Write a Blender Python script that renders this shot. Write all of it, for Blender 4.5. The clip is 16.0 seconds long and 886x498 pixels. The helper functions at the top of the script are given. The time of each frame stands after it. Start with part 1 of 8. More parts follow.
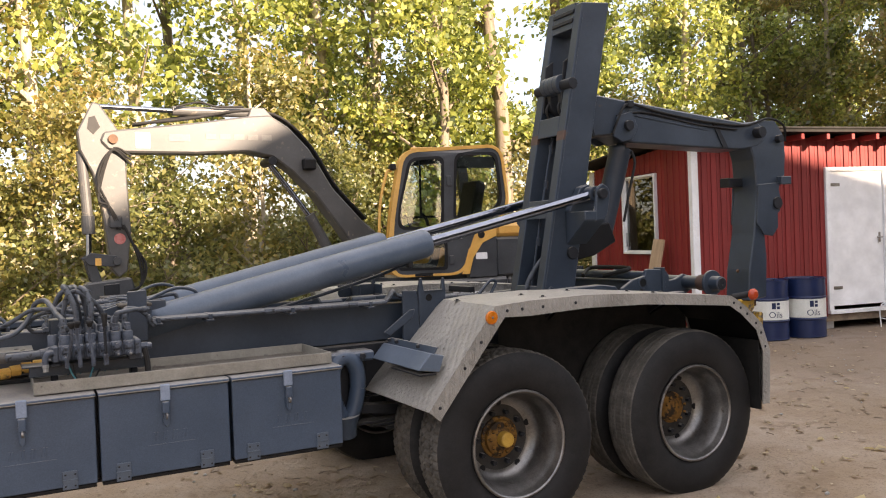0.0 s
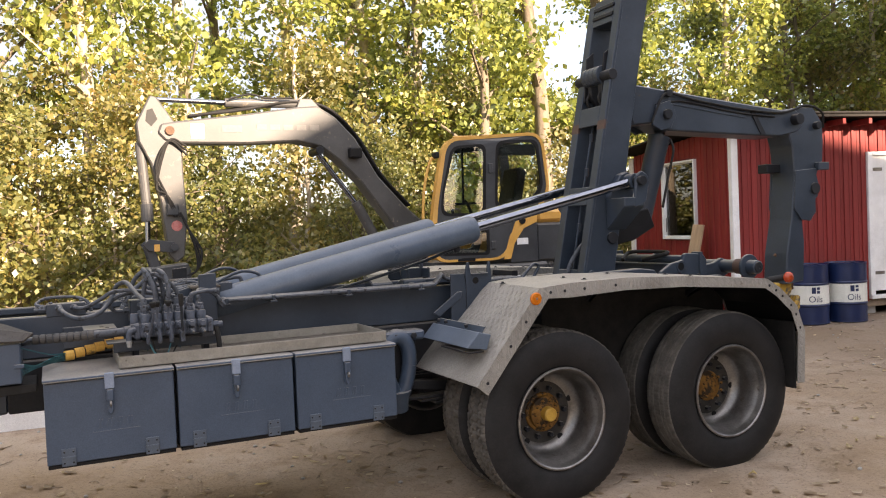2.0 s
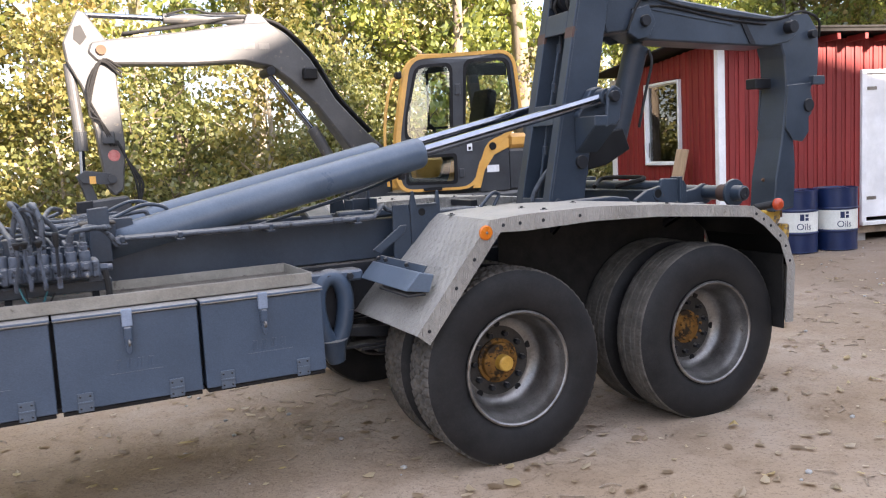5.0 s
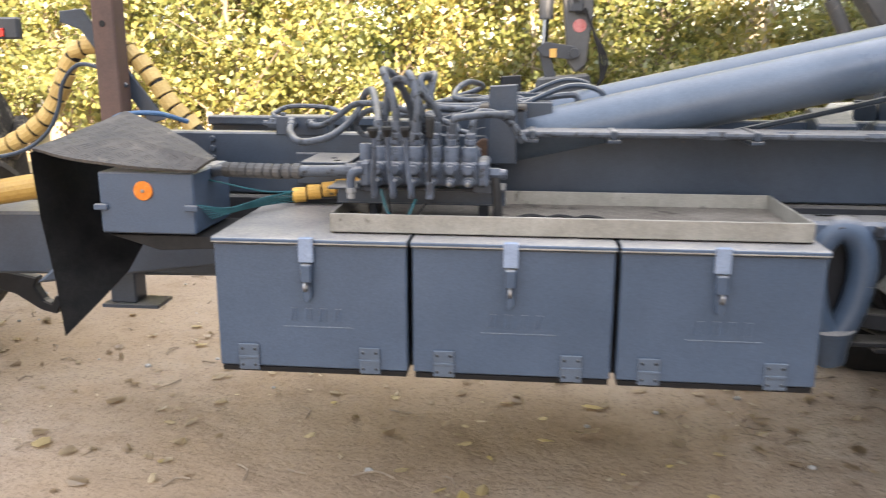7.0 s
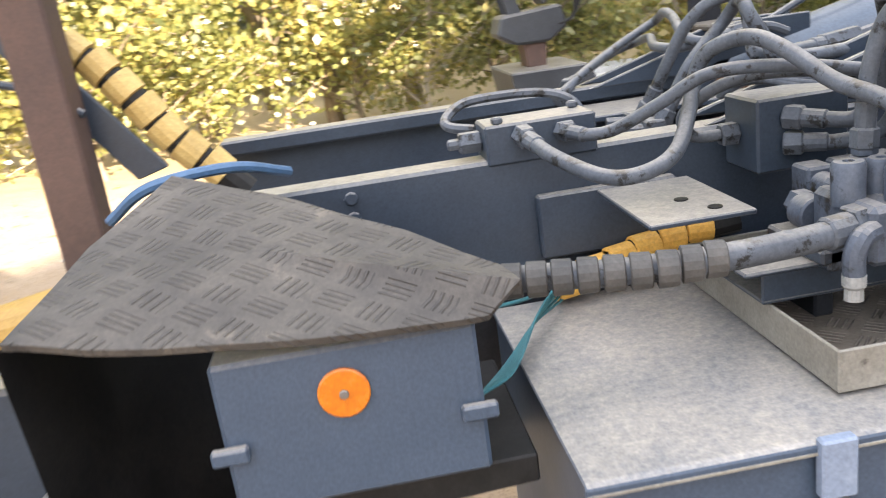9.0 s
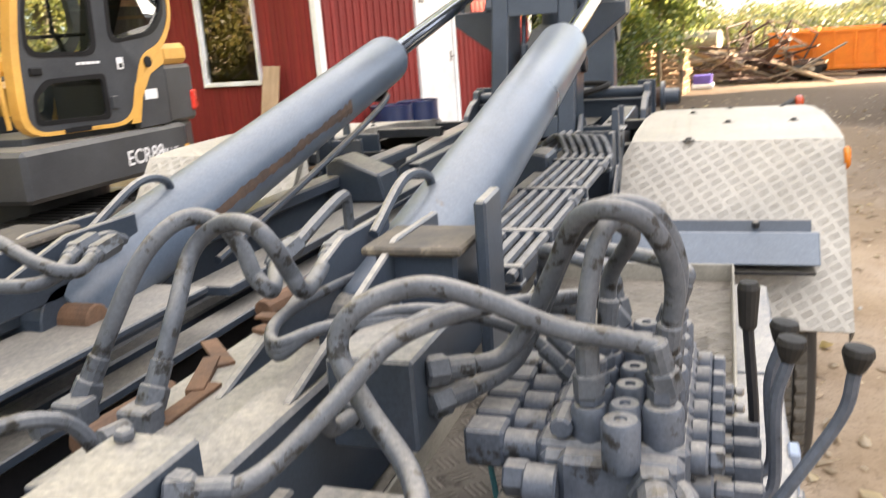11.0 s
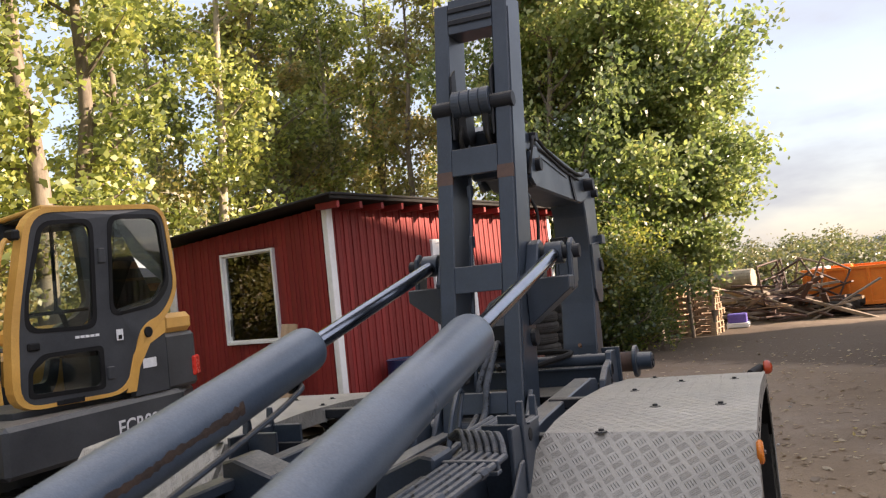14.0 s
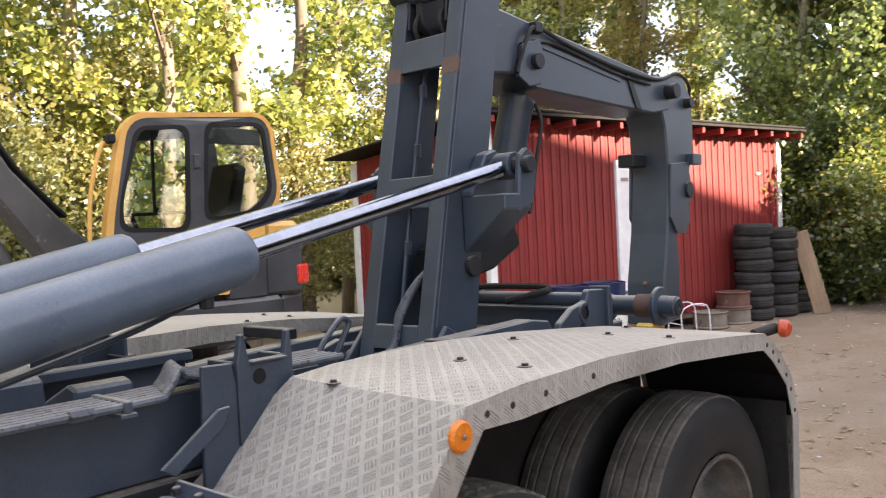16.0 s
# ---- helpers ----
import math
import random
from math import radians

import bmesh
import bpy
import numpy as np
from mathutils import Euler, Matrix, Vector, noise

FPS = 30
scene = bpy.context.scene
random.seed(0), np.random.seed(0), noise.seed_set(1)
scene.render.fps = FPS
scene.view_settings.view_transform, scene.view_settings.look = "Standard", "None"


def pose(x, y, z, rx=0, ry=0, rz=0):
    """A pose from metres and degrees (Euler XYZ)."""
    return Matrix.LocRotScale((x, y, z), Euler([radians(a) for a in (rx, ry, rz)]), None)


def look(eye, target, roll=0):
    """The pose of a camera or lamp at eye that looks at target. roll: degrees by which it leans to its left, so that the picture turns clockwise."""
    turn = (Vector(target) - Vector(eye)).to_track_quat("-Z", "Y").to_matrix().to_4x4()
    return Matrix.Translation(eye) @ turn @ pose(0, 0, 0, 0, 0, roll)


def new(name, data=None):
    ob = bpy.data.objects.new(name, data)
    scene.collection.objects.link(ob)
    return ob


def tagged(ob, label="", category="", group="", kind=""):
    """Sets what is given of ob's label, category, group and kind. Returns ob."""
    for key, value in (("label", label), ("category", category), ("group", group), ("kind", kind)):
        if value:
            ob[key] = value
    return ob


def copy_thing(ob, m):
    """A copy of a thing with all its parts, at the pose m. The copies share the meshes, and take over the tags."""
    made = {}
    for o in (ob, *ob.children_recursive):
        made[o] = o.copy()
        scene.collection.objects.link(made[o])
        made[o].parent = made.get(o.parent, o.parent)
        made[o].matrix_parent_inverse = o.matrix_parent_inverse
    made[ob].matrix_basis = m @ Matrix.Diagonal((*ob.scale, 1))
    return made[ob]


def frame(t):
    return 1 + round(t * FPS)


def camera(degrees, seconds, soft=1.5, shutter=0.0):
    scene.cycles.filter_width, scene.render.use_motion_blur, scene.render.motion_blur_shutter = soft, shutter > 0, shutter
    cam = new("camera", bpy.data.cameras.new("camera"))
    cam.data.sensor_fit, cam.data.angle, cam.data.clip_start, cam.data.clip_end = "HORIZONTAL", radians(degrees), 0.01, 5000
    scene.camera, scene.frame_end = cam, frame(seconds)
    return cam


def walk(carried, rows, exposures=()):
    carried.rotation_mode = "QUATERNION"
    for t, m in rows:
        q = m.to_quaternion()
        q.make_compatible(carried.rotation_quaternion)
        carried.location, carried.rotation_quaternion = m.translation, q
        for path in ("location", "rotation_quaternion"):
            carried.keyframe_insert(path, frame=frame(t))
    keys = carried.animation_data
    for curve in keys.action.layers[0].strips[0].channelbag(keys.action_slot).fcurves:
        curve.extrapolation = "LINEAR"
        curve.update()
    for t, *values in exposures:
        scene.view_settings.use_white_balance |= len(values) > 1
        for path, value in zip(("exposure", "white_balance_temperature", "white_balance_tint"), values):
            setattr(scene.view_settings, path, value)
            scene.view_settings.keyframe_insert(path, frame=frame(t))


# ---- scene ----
cam = camera(56.4, 16.0, soft=1.1, shutter=0.3)
PATH = [
    (0, (-2.528, -3.899, 1.681), (-1.587, -2.135, 1.653), -2.2),
    (0.5, (-2.644, -3.953, 1.693), (-1.706, -2.187, 1.666), -2.3),
    (1, (-2.701, -4.019, 1.697), (-1.779, -2.244, 1.668), -2.2),
    (1.5, (-2.703, -4.095, 1.69), (-1.813, -2.305, 1.644), -2.1),
    (2, (-2.71, -4.128, 1.683), (-1.852, -2.323, 1.625), -2.4),
    (2.5, (-2.725, -4.144, 1.684), (-1.868, -2.337, 1.628), -2.3),
    (3, (-2.729, -4.148, 1.689), (-1.861, -2.347, 1.637), -2.4),
    (3.2, (-2.716, -4.14, 1.688), (-1.84, -2.343, 1.631), -2.5),
    (5.3, (-2.009, -3.454, 1.598), (-1.143, -1.671, 1.331), -2.9),
    (5.5, (-1.88, -3.324, 1.565), (-1.042, -1.531, 1.274), -2.3),
    (6, (-1.653, -2.961, 1.572), (-1.107, -1.07, 1.22), -0.2),
    (6.5, (-1.646, -2.581, 1.585), (-1.533, -0.625, 1.182), 0.7),
    (7, (-1.831, -2.155, 1.573), (-2.03, -0.221, 1.108), 0.1),
    (7.5, (-2.097, -1.703, 1.558), (-2.434, 0.209, 1.077), -0.7),
    (8, (-2.402, -1.274, 1.558), (-2.723, 0.633, 1.045), -2.3),
    (8.2, (-2.54, -1.119, 1.541), (-2.838, 0.787, 1.016), -3.1),
    (10.3, (-3.214, 0.064, 1.659), (-1.772, 1.262, 0.962), -8.3),
    (10.5, (-3.199, 0.148, 1.665), (-1.613, 1.175, 1.009), -7.4),
    (10.8, (-3.194, 0.231, 1.679), (-1.44, 1.03, 1.145), -7.1),
    (11, (-3.18, 0.292, 1.713), (-1.352, 0.936, 1.219), -4.3),
    (11.5, (-3.201, 0.336, 1.775), (-1.282, 0.807, 1.465), -3.2),
    (12, (-3.211, 0.319, 1.84), (-1.261, 0.734, 1.68), -3.6),
    (12.5, (-3.219, 0.268, 1.891), (-1.258, 0.657, 1.849), -4.0),
    (13, (-3.199, 0.187, 1.928), (-1.249, 0.624, 1.985), -4.3),
    (13.5, (-3.107, 0.017, 1.93), (-1.199, 0.606, 2.039), -5.0),
    (14, (-2.929, -0.193, 1.853), (-1.073, 0.547, 1.935), -5.9),
    (14.5, (-2.595, -0.46, 1.808), (-0.79, 0.4, 1.845), -5.2),
    (15, (-2.271, -0.798, 1.771), (-0.544, 0.21, 1.778), -4.3),
    (15.5, (-1.917, -1.021, 1.715), (-0.292, 0.145, 1.688), -3.8),
    (16, (-1.576, -1.278, 1.699), (-0.084, 0.053, 1.649), -2.8),
]
EXPOSURES = [(0, 2.14, 7130, 21), (3.2, 2.14, 7130, 21), (5.5, 2.91, 6050, 21), (6.0, 3.14, 6550, 17), (7.0, 3.11, 6720, 17), (8.0, 3.19, 6720, 17), (10.3, 3.25, 7330, 17), (11.2, 3.2, 7580, 17), (12.0, 2.76, 6930, 21), (13.0, 1.99, 7130, 21), (14.0, 1.79, 6860, 21), (14.6, 2.04, 6860, 21), (15.2, 2.32, 6890, 21), (16.0, 2.61, 6810, 21)]
walk(cam, [(t, look(eye, target, roll)) for t, eye, target, roll in PATH], EXPOSURES)

# ---- sky, sun, exposure ----
SUN_AZ = radians(-17)      # the light travels towards +y and a little towards -x
SUN_EL = radians(21)
world = bpy.data.worlds.new("world")
scene.world = world
world.use_nodes = True
wn = world.node_tree
sky = wn.nodes.new("ShaderNodeTexSky")
sky.sky_type = "NISHITA"
sky.sun_disc = False
sky.sun_elevation = SUN_EL
sky.sun_rotation = radians(163)
sky.air_density, sky.dust_density, sky.ozone_density = 1.0, 1.0, 1.0
way = wn.nodes.new("ShaderNodeTexCoord")
veil = wn.nodes.new("ShaderNodeMapping")
veil.inputs["Scale"].default_value = (1.0, 1.0, 3.4)
cloud = wn.nodes.new("ShaderNodeTexNoise")
cloud.inputs["Scale"].default_value, cloud.inputs["Detail"].default_value, cloud.inputs["Roughness"].default_value = 2.3, 6.0, 0.55
cover = wn.nodes.new("ShaderNodeValToRGB")
cover.color_ramp.elements[0].position, cover.color_ramp.elements[1].position = 0.40, 0.62
cover.color_ramp.elements[0].color, cover.color_ramp.elements[1].color = (0.62, 0.62, 0.62, 1), (0.95, 0.95, 0.95, 1)
clouded = wn.nodes.new("ShaderNodeMix")
clouded.data_type = "RGBA"
sep_way = wn.nodes.new("ShaderNodeSeparateXYZ")
wn.links.new(way.outputs["Generated"], sep_way.inputs[0])
# the cloud layer is brightest overhead, as under any thin overcast
tone = wn.nodes.new("ShaderNodeValToRGB")
tone.color_ramp.elements.new(0.3)
for el, (p, c) in zip(tone.color_ramp.elements, ((0.0, (0.25, 0.275, 0.30, 1)), (0.3, (0.34, 0.385, 0.43, 1)), (1.0, (0.88, 0.94, 1.0, 1)))):
    el.position, el.color = p, c
wn.links.new(sep_way.outputs[2], tone.inputs[0])
lift = wn.nodes.new("ShaderNodeVectorMath")
lift.operation = "SCALE"
lift.inputs["Scale"].default_value = 5.0
wn.links.new(tone.outputs[0], lift.inputs[0])
wn.links.new(lift.outputs[0], clouded.inputs[7])
wn.links.new(way.outputs["Generated"], veil.inputs[0])
wn.links.new(veil.outputs[0], cloud.inputs[0])
wn.links.new(cloud.outputs[0], cover.inputs[0])
wn.links.new(cover.outputs[0], clouded.inputs[0])
wn.links.new(sky.outputs[0], clouded.inputs[6])
wn.links.new(clouded.outputs[2], wn.nodes["Background"].inputs[0])
wn.nodes["Background"].inputs[1].default_value = 0.125
sun = new("sun", bpy.data.lights.new("sun", "SUN"))
sun.data.energy, sun.data.angle, sun.data.color = 4.9, radians(0.6), (1.0, 0.86, 0.66)
sun.matrix_world = look((7.0, -30.0, 14.0), (7.0 - math.sin(-SUN_AZ) * 10, -30.0 + math.cos(SUN_AZ) * 10, 14.0 - math.tan(SUN_EL) * 10))


# ---- materials ----
def N(nt, kind, **kw):
    n = nt.nodes.new("ShaderNode" + kind)
    for k, v in kw.items():
        n.inputs[k].default_value = v
    return n


def ramp(nt, fac, stops):
    r = nt.nodes.new("ShaderNodeValToRGB")
    e = r.color_ramp.elements
    while len(e) < len(stops):
        e.new(0.5)
    for el, (p, c) in zip(e, stops):
        el.position, el.color = p, (*c, 1)
    nt.links.new(fac, r.inputs[0])
    return r.outputs[0]


def mix(nt, fac, a, b):
    m = nt.nodes.new("ShaderNodeMix")
    m.data_type = "RGBA"
    for sock, v in ((m.inputs[0], fac), (m.inputs[6], a), (m.inputs[7], b)):
        if hasattr(v, "links"):
            nt.links.new(v, sock)
        elif isinstance(v, tuple):
            sock.default_value = (*v, 1)
        else:
            sock.default_value = v
    return m.outputs[2]


def math_node(nt, op, a, b=0.0):
    m = nt.nodes.new("ShaderNodeMath")
    m.operation = op
    for sock, v in ((m.inputs[0], a), (m.inputs[1], b)):
        if hasattr(v, "links"):
            nt.links.new(v, sock)
        else:
            sock.default_value = v
    return m.outputs[0]


def material(name, c1, c2, scale=4.0, rough=0.6, metal=0.0, bump=0.15, fine=60.0, spots=None, spot_scale=9.0,
             spot_at=0.62, dust=None, dust_amount=0.6, stretch=(1, 1, 1), vary=0.0, rough_var=0.15, plate=0.0, plate_tone=(0.66, 0.60, 0.51), plate_k=1.0, spec=0.5):
    """Two tones mixed by a large noise, a fine grain, stains, dust lying on what faces up, and bump."""
    m = bpy.data.materials.new(name)
    m.use_nodes = True
    nt = m.node_tree
    b = nt.nodes["Principled BSDF"]
    tc = nt.nodes.new("ShaderNodeTexCoord")
    mp = nt.nodes.new("ShaderNodeMapping")
    mp.inputs["Scale"].default_value = stretch
    nt.links.new(tc.outputs["Object"], mp.inputs[0])
    big = N(nt, "TexNoise", Scale=scale, Detail=5.0, Roughness=0.6)
    small = N(nt, "TexNoise", Scale=fine, Detail=3.0, Roughness=0.6)
    for n in (big, small):
        nt.links.new(mp.outputs[0], n.inputs[0])
    fac = math_node(nt, "ADD", math_node(nt, "MULTIPLY", big.outputs[0], 0.75), math_node(nt, "MULTIPLY", small.outputs[0], 0.25))
    col = ramp(nt, fac, [(0.36, c1), (0.64, c2)])
    if vary:
        info = nt.nodes.new("ShaderNodeObjectInfo")
        hsv = nt.nodes.new("ShaderNodeHueSaturation")
        nt.links.new(math_node(nt, "ADD", math_node(nt, "MULTIPLY", info.outputs["Random"], vary), 1.0 - vary / 2), hsv.inputs["Value"])
        nt.links.new(col, hsv.inputs["Color"])
        col = hsv.outputs[0]
    if spots:
        sp = N(nt, "TexNoise", Scale=spot_scale, Detail=8.0, Roughness=0.7)
        nt.links.new(mp.outputs[0], sp.inputs[0])
        f = ramp(nt, sp.outputs[0], [(spot_at, (0, 0, 0)), (spot_at + 0.06, (1, 1, 1))])
        col = mix(nt, f, col, spots)
    if dust:
        geo = nt.nodes.new("ShaderNodeNewGeometry")
        sep = nt.nodes.new("ShaderNodeSeparateXYZ")
        nt.links.new(geo.outputs["Normal"], sep.inputs[0])
        dn = N(nt, "TexNoise", Scale=7.0, Detail=6.0, Roughness=0.65)
        nt.links.new(mp.outputs[0], dn.inputs[0])
        up = ramp(nt, sep.outputs[2], [(0.55, (0, 0, 0)), (0.95, (1, 1, 1))])
        dg = N(nt, "TexNoise", Scale=75.0, Detail=4.0, Roughness=0.7)
        nt.links.new(mp.outputs[0], dg.inputs[0])
        lies = ramp(nt, math_node(nt, "ADD", math_node(nt, "MULTIPLY", dn.outputs[0], 0.45), math_node(nt, "MULTIPLY", dg.outputs[0], 0.55)), [(0.36, (0.35, 0.35, 0.35)), (0.64, (1, 1, 1))])
        df = math_node(nt, "MULTIPLY", math_node(nt, "MULTIPLY", up, lies), 1.65 * dust_amount)
        df = math_node(nt, "MINIMUM", df, 0.95)
        col = mix(nt, df, col, dust)
    grit, smudge = N(nt, "TexNoise", Scale=190.0, Detail=2.0, Roughness=0.6), N(nt, "TexNoise", Scale=2.3, Detail=7.0, Roughness=0.65)
    tint = nt.nodes.new("ShaderNodeHueSaturation")
    for n in (grit, smudge):
        nt.links.new(tc.outputs["Object"], n.inputs[0])
    shade = math_node(nt, "ADD", math_node(nt, "MULTIPLY", grit.outputs[0], 0.7), math_node(nt, "MULTIPLY", smudge.outputs[0], 0.7))
    nt.links.new(math_node(nt, "ADD", shade, 0.30), tint.inputs["Value"])
    nt.links.new(col, tint.inputs["Color"])
    col = tint.outputs[0]
    nt.links.new(col, b.inputs["Base Color"])
    b.inputs["Metallic"].default_value = metal
    b.inputs["Specular IOR Level"].default_value = spec
    rr = math_node(nt, "ADD", math_node(nt, "MULTIPLY", big.outputs[0], rough_var * 2), rough - rough_var)
    nt.links.new(rr, b.inputs["Roughness"])
    height = fac
    if plate:
        # chequer plate: groups of five short bars, turned by turns
        rot = nt.nodes.new("ShaderNodeMapping")
        rot.inputs["Rotation"].default_value = (0, 0, radians(45))
        rot.inputs["Scale"].default_value = (plate, plate, plate)
        sp0 = nt.nodes.new("ShaderNodeSeparateXYZ")
        cb0 = nt.nodes.new("ShaderNodeCombineXYZ")
        nt.links.new(tc.outputs["Object"], sp0.inputs[0])
        nt.links.new(math_node(nt, "ADD", sp0.outputs[0], math_node(nt, "MULTIPLY", sp0.outputs[2], 0.6)), cb0.inputs[0])
        nt.links.new(math_node(nt, "ADD", sp0.outputs[1], math_node(nt, "MULTIPLY", sp0.outputs[2], 0.7)), cb0.inputs[1])
        nt.links.new(cb0.outputs[0], rot.inputs[0])
        sx = nt.nodes.new("ShaderNodeSeparateXYZ")
        nt.links.new(rot.outputs[0], sx.inputs[0])
        fx, fy = (math_node(nt, "FRACT", sx.outputs[k]) for k in (0, 1))
        par = math_node(nt, "FLOORED_MODULO", math_node(nt, "ADD", math_node(nt, "FLOOR", sx.outputs[0]), math_node(nt, "FLOOR", sx.outputs[1])), 2.0)
        wx = math_node(nt, "SINE", math_node(nt, "MULTIPLY", fx, 31.42))
        wy = math_node(nt, "SINE", math_node(nt, "MULTIPLY", fy, 31.42))
        w = math_node(nt, "ADD", math_node(nt, "MULTIPLY", wx, par), math_node(nt, "MULTIPLY", wy, math_node(nt, "SUBTRACT", 1.0, par)))
        mx = math_node(nt, "LESS_THAN", math_node(nt, "ABSOLUTE", math_node(nt, "SUBTRACT", fx, 0.5)), 0.35)
        my = math_node(nt, "LESS_THAN", math_node(nt, "ABSOLUTE", math_node(nt, "SUBTRACT", fy, 0.5)), 0.35)
        bars = math_node(nt, "MULTIPLY", math_node(nt, "MULTIPLY", math_node(nt, "MAXIMUM", w, 0.0), mx), my)
        height = math_node(nt, "ADD", math_node(nt, "MULTIPLY", bars, 1.4), math_node(nt, "MULTIPLY", fac, 0.5))
        worn = mix(nt, math_node(nt, "MULTIPLY", bars, 0.5 * plate_k), col, plate_tone)
        nt.links.new(worn, b.inputs["Base Color"])
    bp = nt.nodes.new("ShaderNodeBump")
    bp.inputs["Strength"].default_value = bump if not plate else 0.9 * plate_k
    bp.inputs["Distance"].default_value = 0.01 if not plate else 0.006
    nt.links.new(height, bp.inputs["Height"])
    nt.links.new(bp.outputs[0], b.inputs["Normal"])
    return m


def leaf_material(name, tones):
    m = bpy.data.materials.new(name)
    m.use_nodes = True
    nt = m.node_tree
    nt.nodes.remove(nt.nodes["Principled BSDF"])
    geo = nt.nodes.new("ShaderNodeNewGeometry")
    tc = nt.nodes.new("ShaderNodeTexCoord")
    big = N(nt, "TexNoise", Scale=0.55, Detail=3.0)
    nt.links.new(geo.outputs["Position"], big.inputs[0])
    f = math_node(nt, "ADD", math_node(nt, "MULTIPLY", geo.outputs["Random Per Island"], 0.55), math_node(nt, "MULTIPLY", math_node(nt, "SUBTRACT", big.outputs[0], 0.28), 0.95))
    col = ramp(nt, f, tones)
    d, t, g = (nt.nodes.new("ShaderNode" + k) for k in ("BsdfDiffuse", "BsdfTranslucent", "BsdfGlossy"))
    g.inputs["Roughness"].default_value = 0.45
    for n in (d, t):
        nt.links.new(col, n.inputs[0])
    a, c = nt.nodes.new("ShaderNodeMixShader"), nt.nodes.new("ShaderNodeMixShader")
    a.inputs[0].default_value, c.inputs[0].default_value = 0.60, 0.07
    nt.links.new(d.outputs[0], a.inputs[1]); nt.links.new(t.outputs[0], a.inputs[2])
    nt.links.new(a.outputs[0], c.inputs[1]); nt.links.new(g.outputs[0], c.inputs[2])
    nt.links.new(c.outputs[0], nt.nodes["Material Output"].inputs[0])
    return m


def glass_material(name, tint, rough=0.02, clear=0.75):
    m = bpy.data.materials.new(name)
    m.use_nodes = True
    nt = m.node_tree
    nt.nodes.remove(nt.nodes["Principled BSDF"])
    tr, gl, mx = nt.nodes.new("ShaderNodeBsdfTransparent"), nt.nodes.new("ShaderNodeBsdfGlossy"), nt.nodes.new("ShaderNodeMixShader")
    fr = nt.nodes.new("ShaderNodeFresnel")
    tr.inputs[0].default_value = (*tint, 1)
    gl.inputs["Roughness"].default_value = rough
    nt.links.new(math_node(nt, "ADD", math_node(nt, "MULTIPLY", fr.outputs[0], 0.9), 1 - clear - 0.2), mx.inputs[0])
    nt.links.new(tr.outputs[0], mx.inputs[1]); nt.links.new(gl.outputs[0], mx.inputs[2])
    nt.links.new(mx.outputs[0], nt.nodes["Material Output"].inputs[0])
    return m


DUST = (0.44, 0.39, 0.32)
GREY = material("slate_paint", (0.025, 0.035, 0.050), (0.037, 0.050, 0.069), 3, 0.36, bump=0.06, spots=(0.075, 0.055, 0.040), spot_scale=12, spot_at=0.655, dust=DUST, dust_amount=0.42, spec=0.36)
RAMG = material("ram_paint", (0.057, 0.08, 0.113), (0.083, 0.11, 0.148), 3, 0.34, bump=0.03, spots=(0.075, 0.06, 0.045), spot_at=0.67, dust=DUST, dust_amount=0.12, spec=0.5)
DARK = material("dark_paint", (0.012, 0.013, 0.016), (0.022, 0.024, 0.028), 5, 0.5, bump=0.08, dust=DUST, dust_amount=0.3, spec=0.2)
BOXG = material("toolbox_paint", (0.041, 0.062, 0.094), (0.053, 0.076, 0.113), 3, 0.40, bump=0.06, spots=(0.036, 0.04, 0.05), spot_at=0.68, dust=DUST, dust_amount=0.45, spec=0.42)
PLATE = material("chequer_plate", (0.225, 0.212, 0.19), (0.335, 0.318, 0.288), 4, 0.55, metal=0.1, spots=(0.16, 0.138, 0.108), spot_at=0.62, plate=24.4, plate_tone=(0.5, 0.475, 0.43), plate_k=1.0, dust=DUST, dust_amount=0.55)
TRAYR = material("tray_rim", (0.19, 0.175, 0.145), (0.29, 0.27, 0.23), 6, 0.55, metal=0.1, spots=(0.10, 0.085, 0.07), spot_at=0.62)
TRAYM = material("worn_aluminium", (0.105, 0.088, 0.070), (0.20, 0.175, 0.145), 6, 0.55, metal=0.15, spots=(0.05, 0.04, 0.03), spot_at=0.57, plate=20.0, plate_tone=(0.36, 0.32, 0.27))
CHROME = material("chrome", (0.22, 0.235, 0.275), (0.28, 0.295, 0.335), 20, 0.16, metal=1.0, bump=0.01, rough_var=0.04)
STEEL = material("dirty_rim_steel", (0.13, 0.125, 0.118), (0.26, 0.25, 0.24), 6, 0.36, metal=0.8, spots=(0.13, 0.115, 0.10), spot_at=0.60, bump=0.05)
RUST = material("rust", (0.075, 0.042, 0.026), (0.15, 0.08, 0.045), 14, 0.85, bump=0.4)
HUBY = material("dirty_yellow_hub", (0.13, 0.062, 0.016), (0.25, 0.125, 0.026), 14, 0.7, spots=(0.03, 0.02, 0.012), spot_at=0.50, spec=0.2)
RUBBER = material("tyre_rubber", (0.012, 0.012, 0.0125), (0.023, 0.022, 0.022), 7, 0.6, bump=0.15, spots=(0.035, 0.032, 0.028), spot_at=0.66, spec=0.2)
TREADM = material("dusty_tread", (0.056, 0.051, 0.045), (0.112, 0.102, 0.088), 9, 0.9, bump=0.3, spec=0.2)
MUDT = material("muddy_tractor_tyre", (0.026, 0.023, 0.020), (0.070, 0.061, 0.051), 5, 0.85, bump=0.35, spots=(0.16, 0.135, 0.105), spot_scale=4, spot_at=0.55, spec=0.15)
CAPY = material("yellow_hub_cap", (0.42, 0.23, 0.035), (0.55, 0.33, 0.055), 14, 0.5, spots=(0.2, 0.11, 0.03), spot_at=0.62)
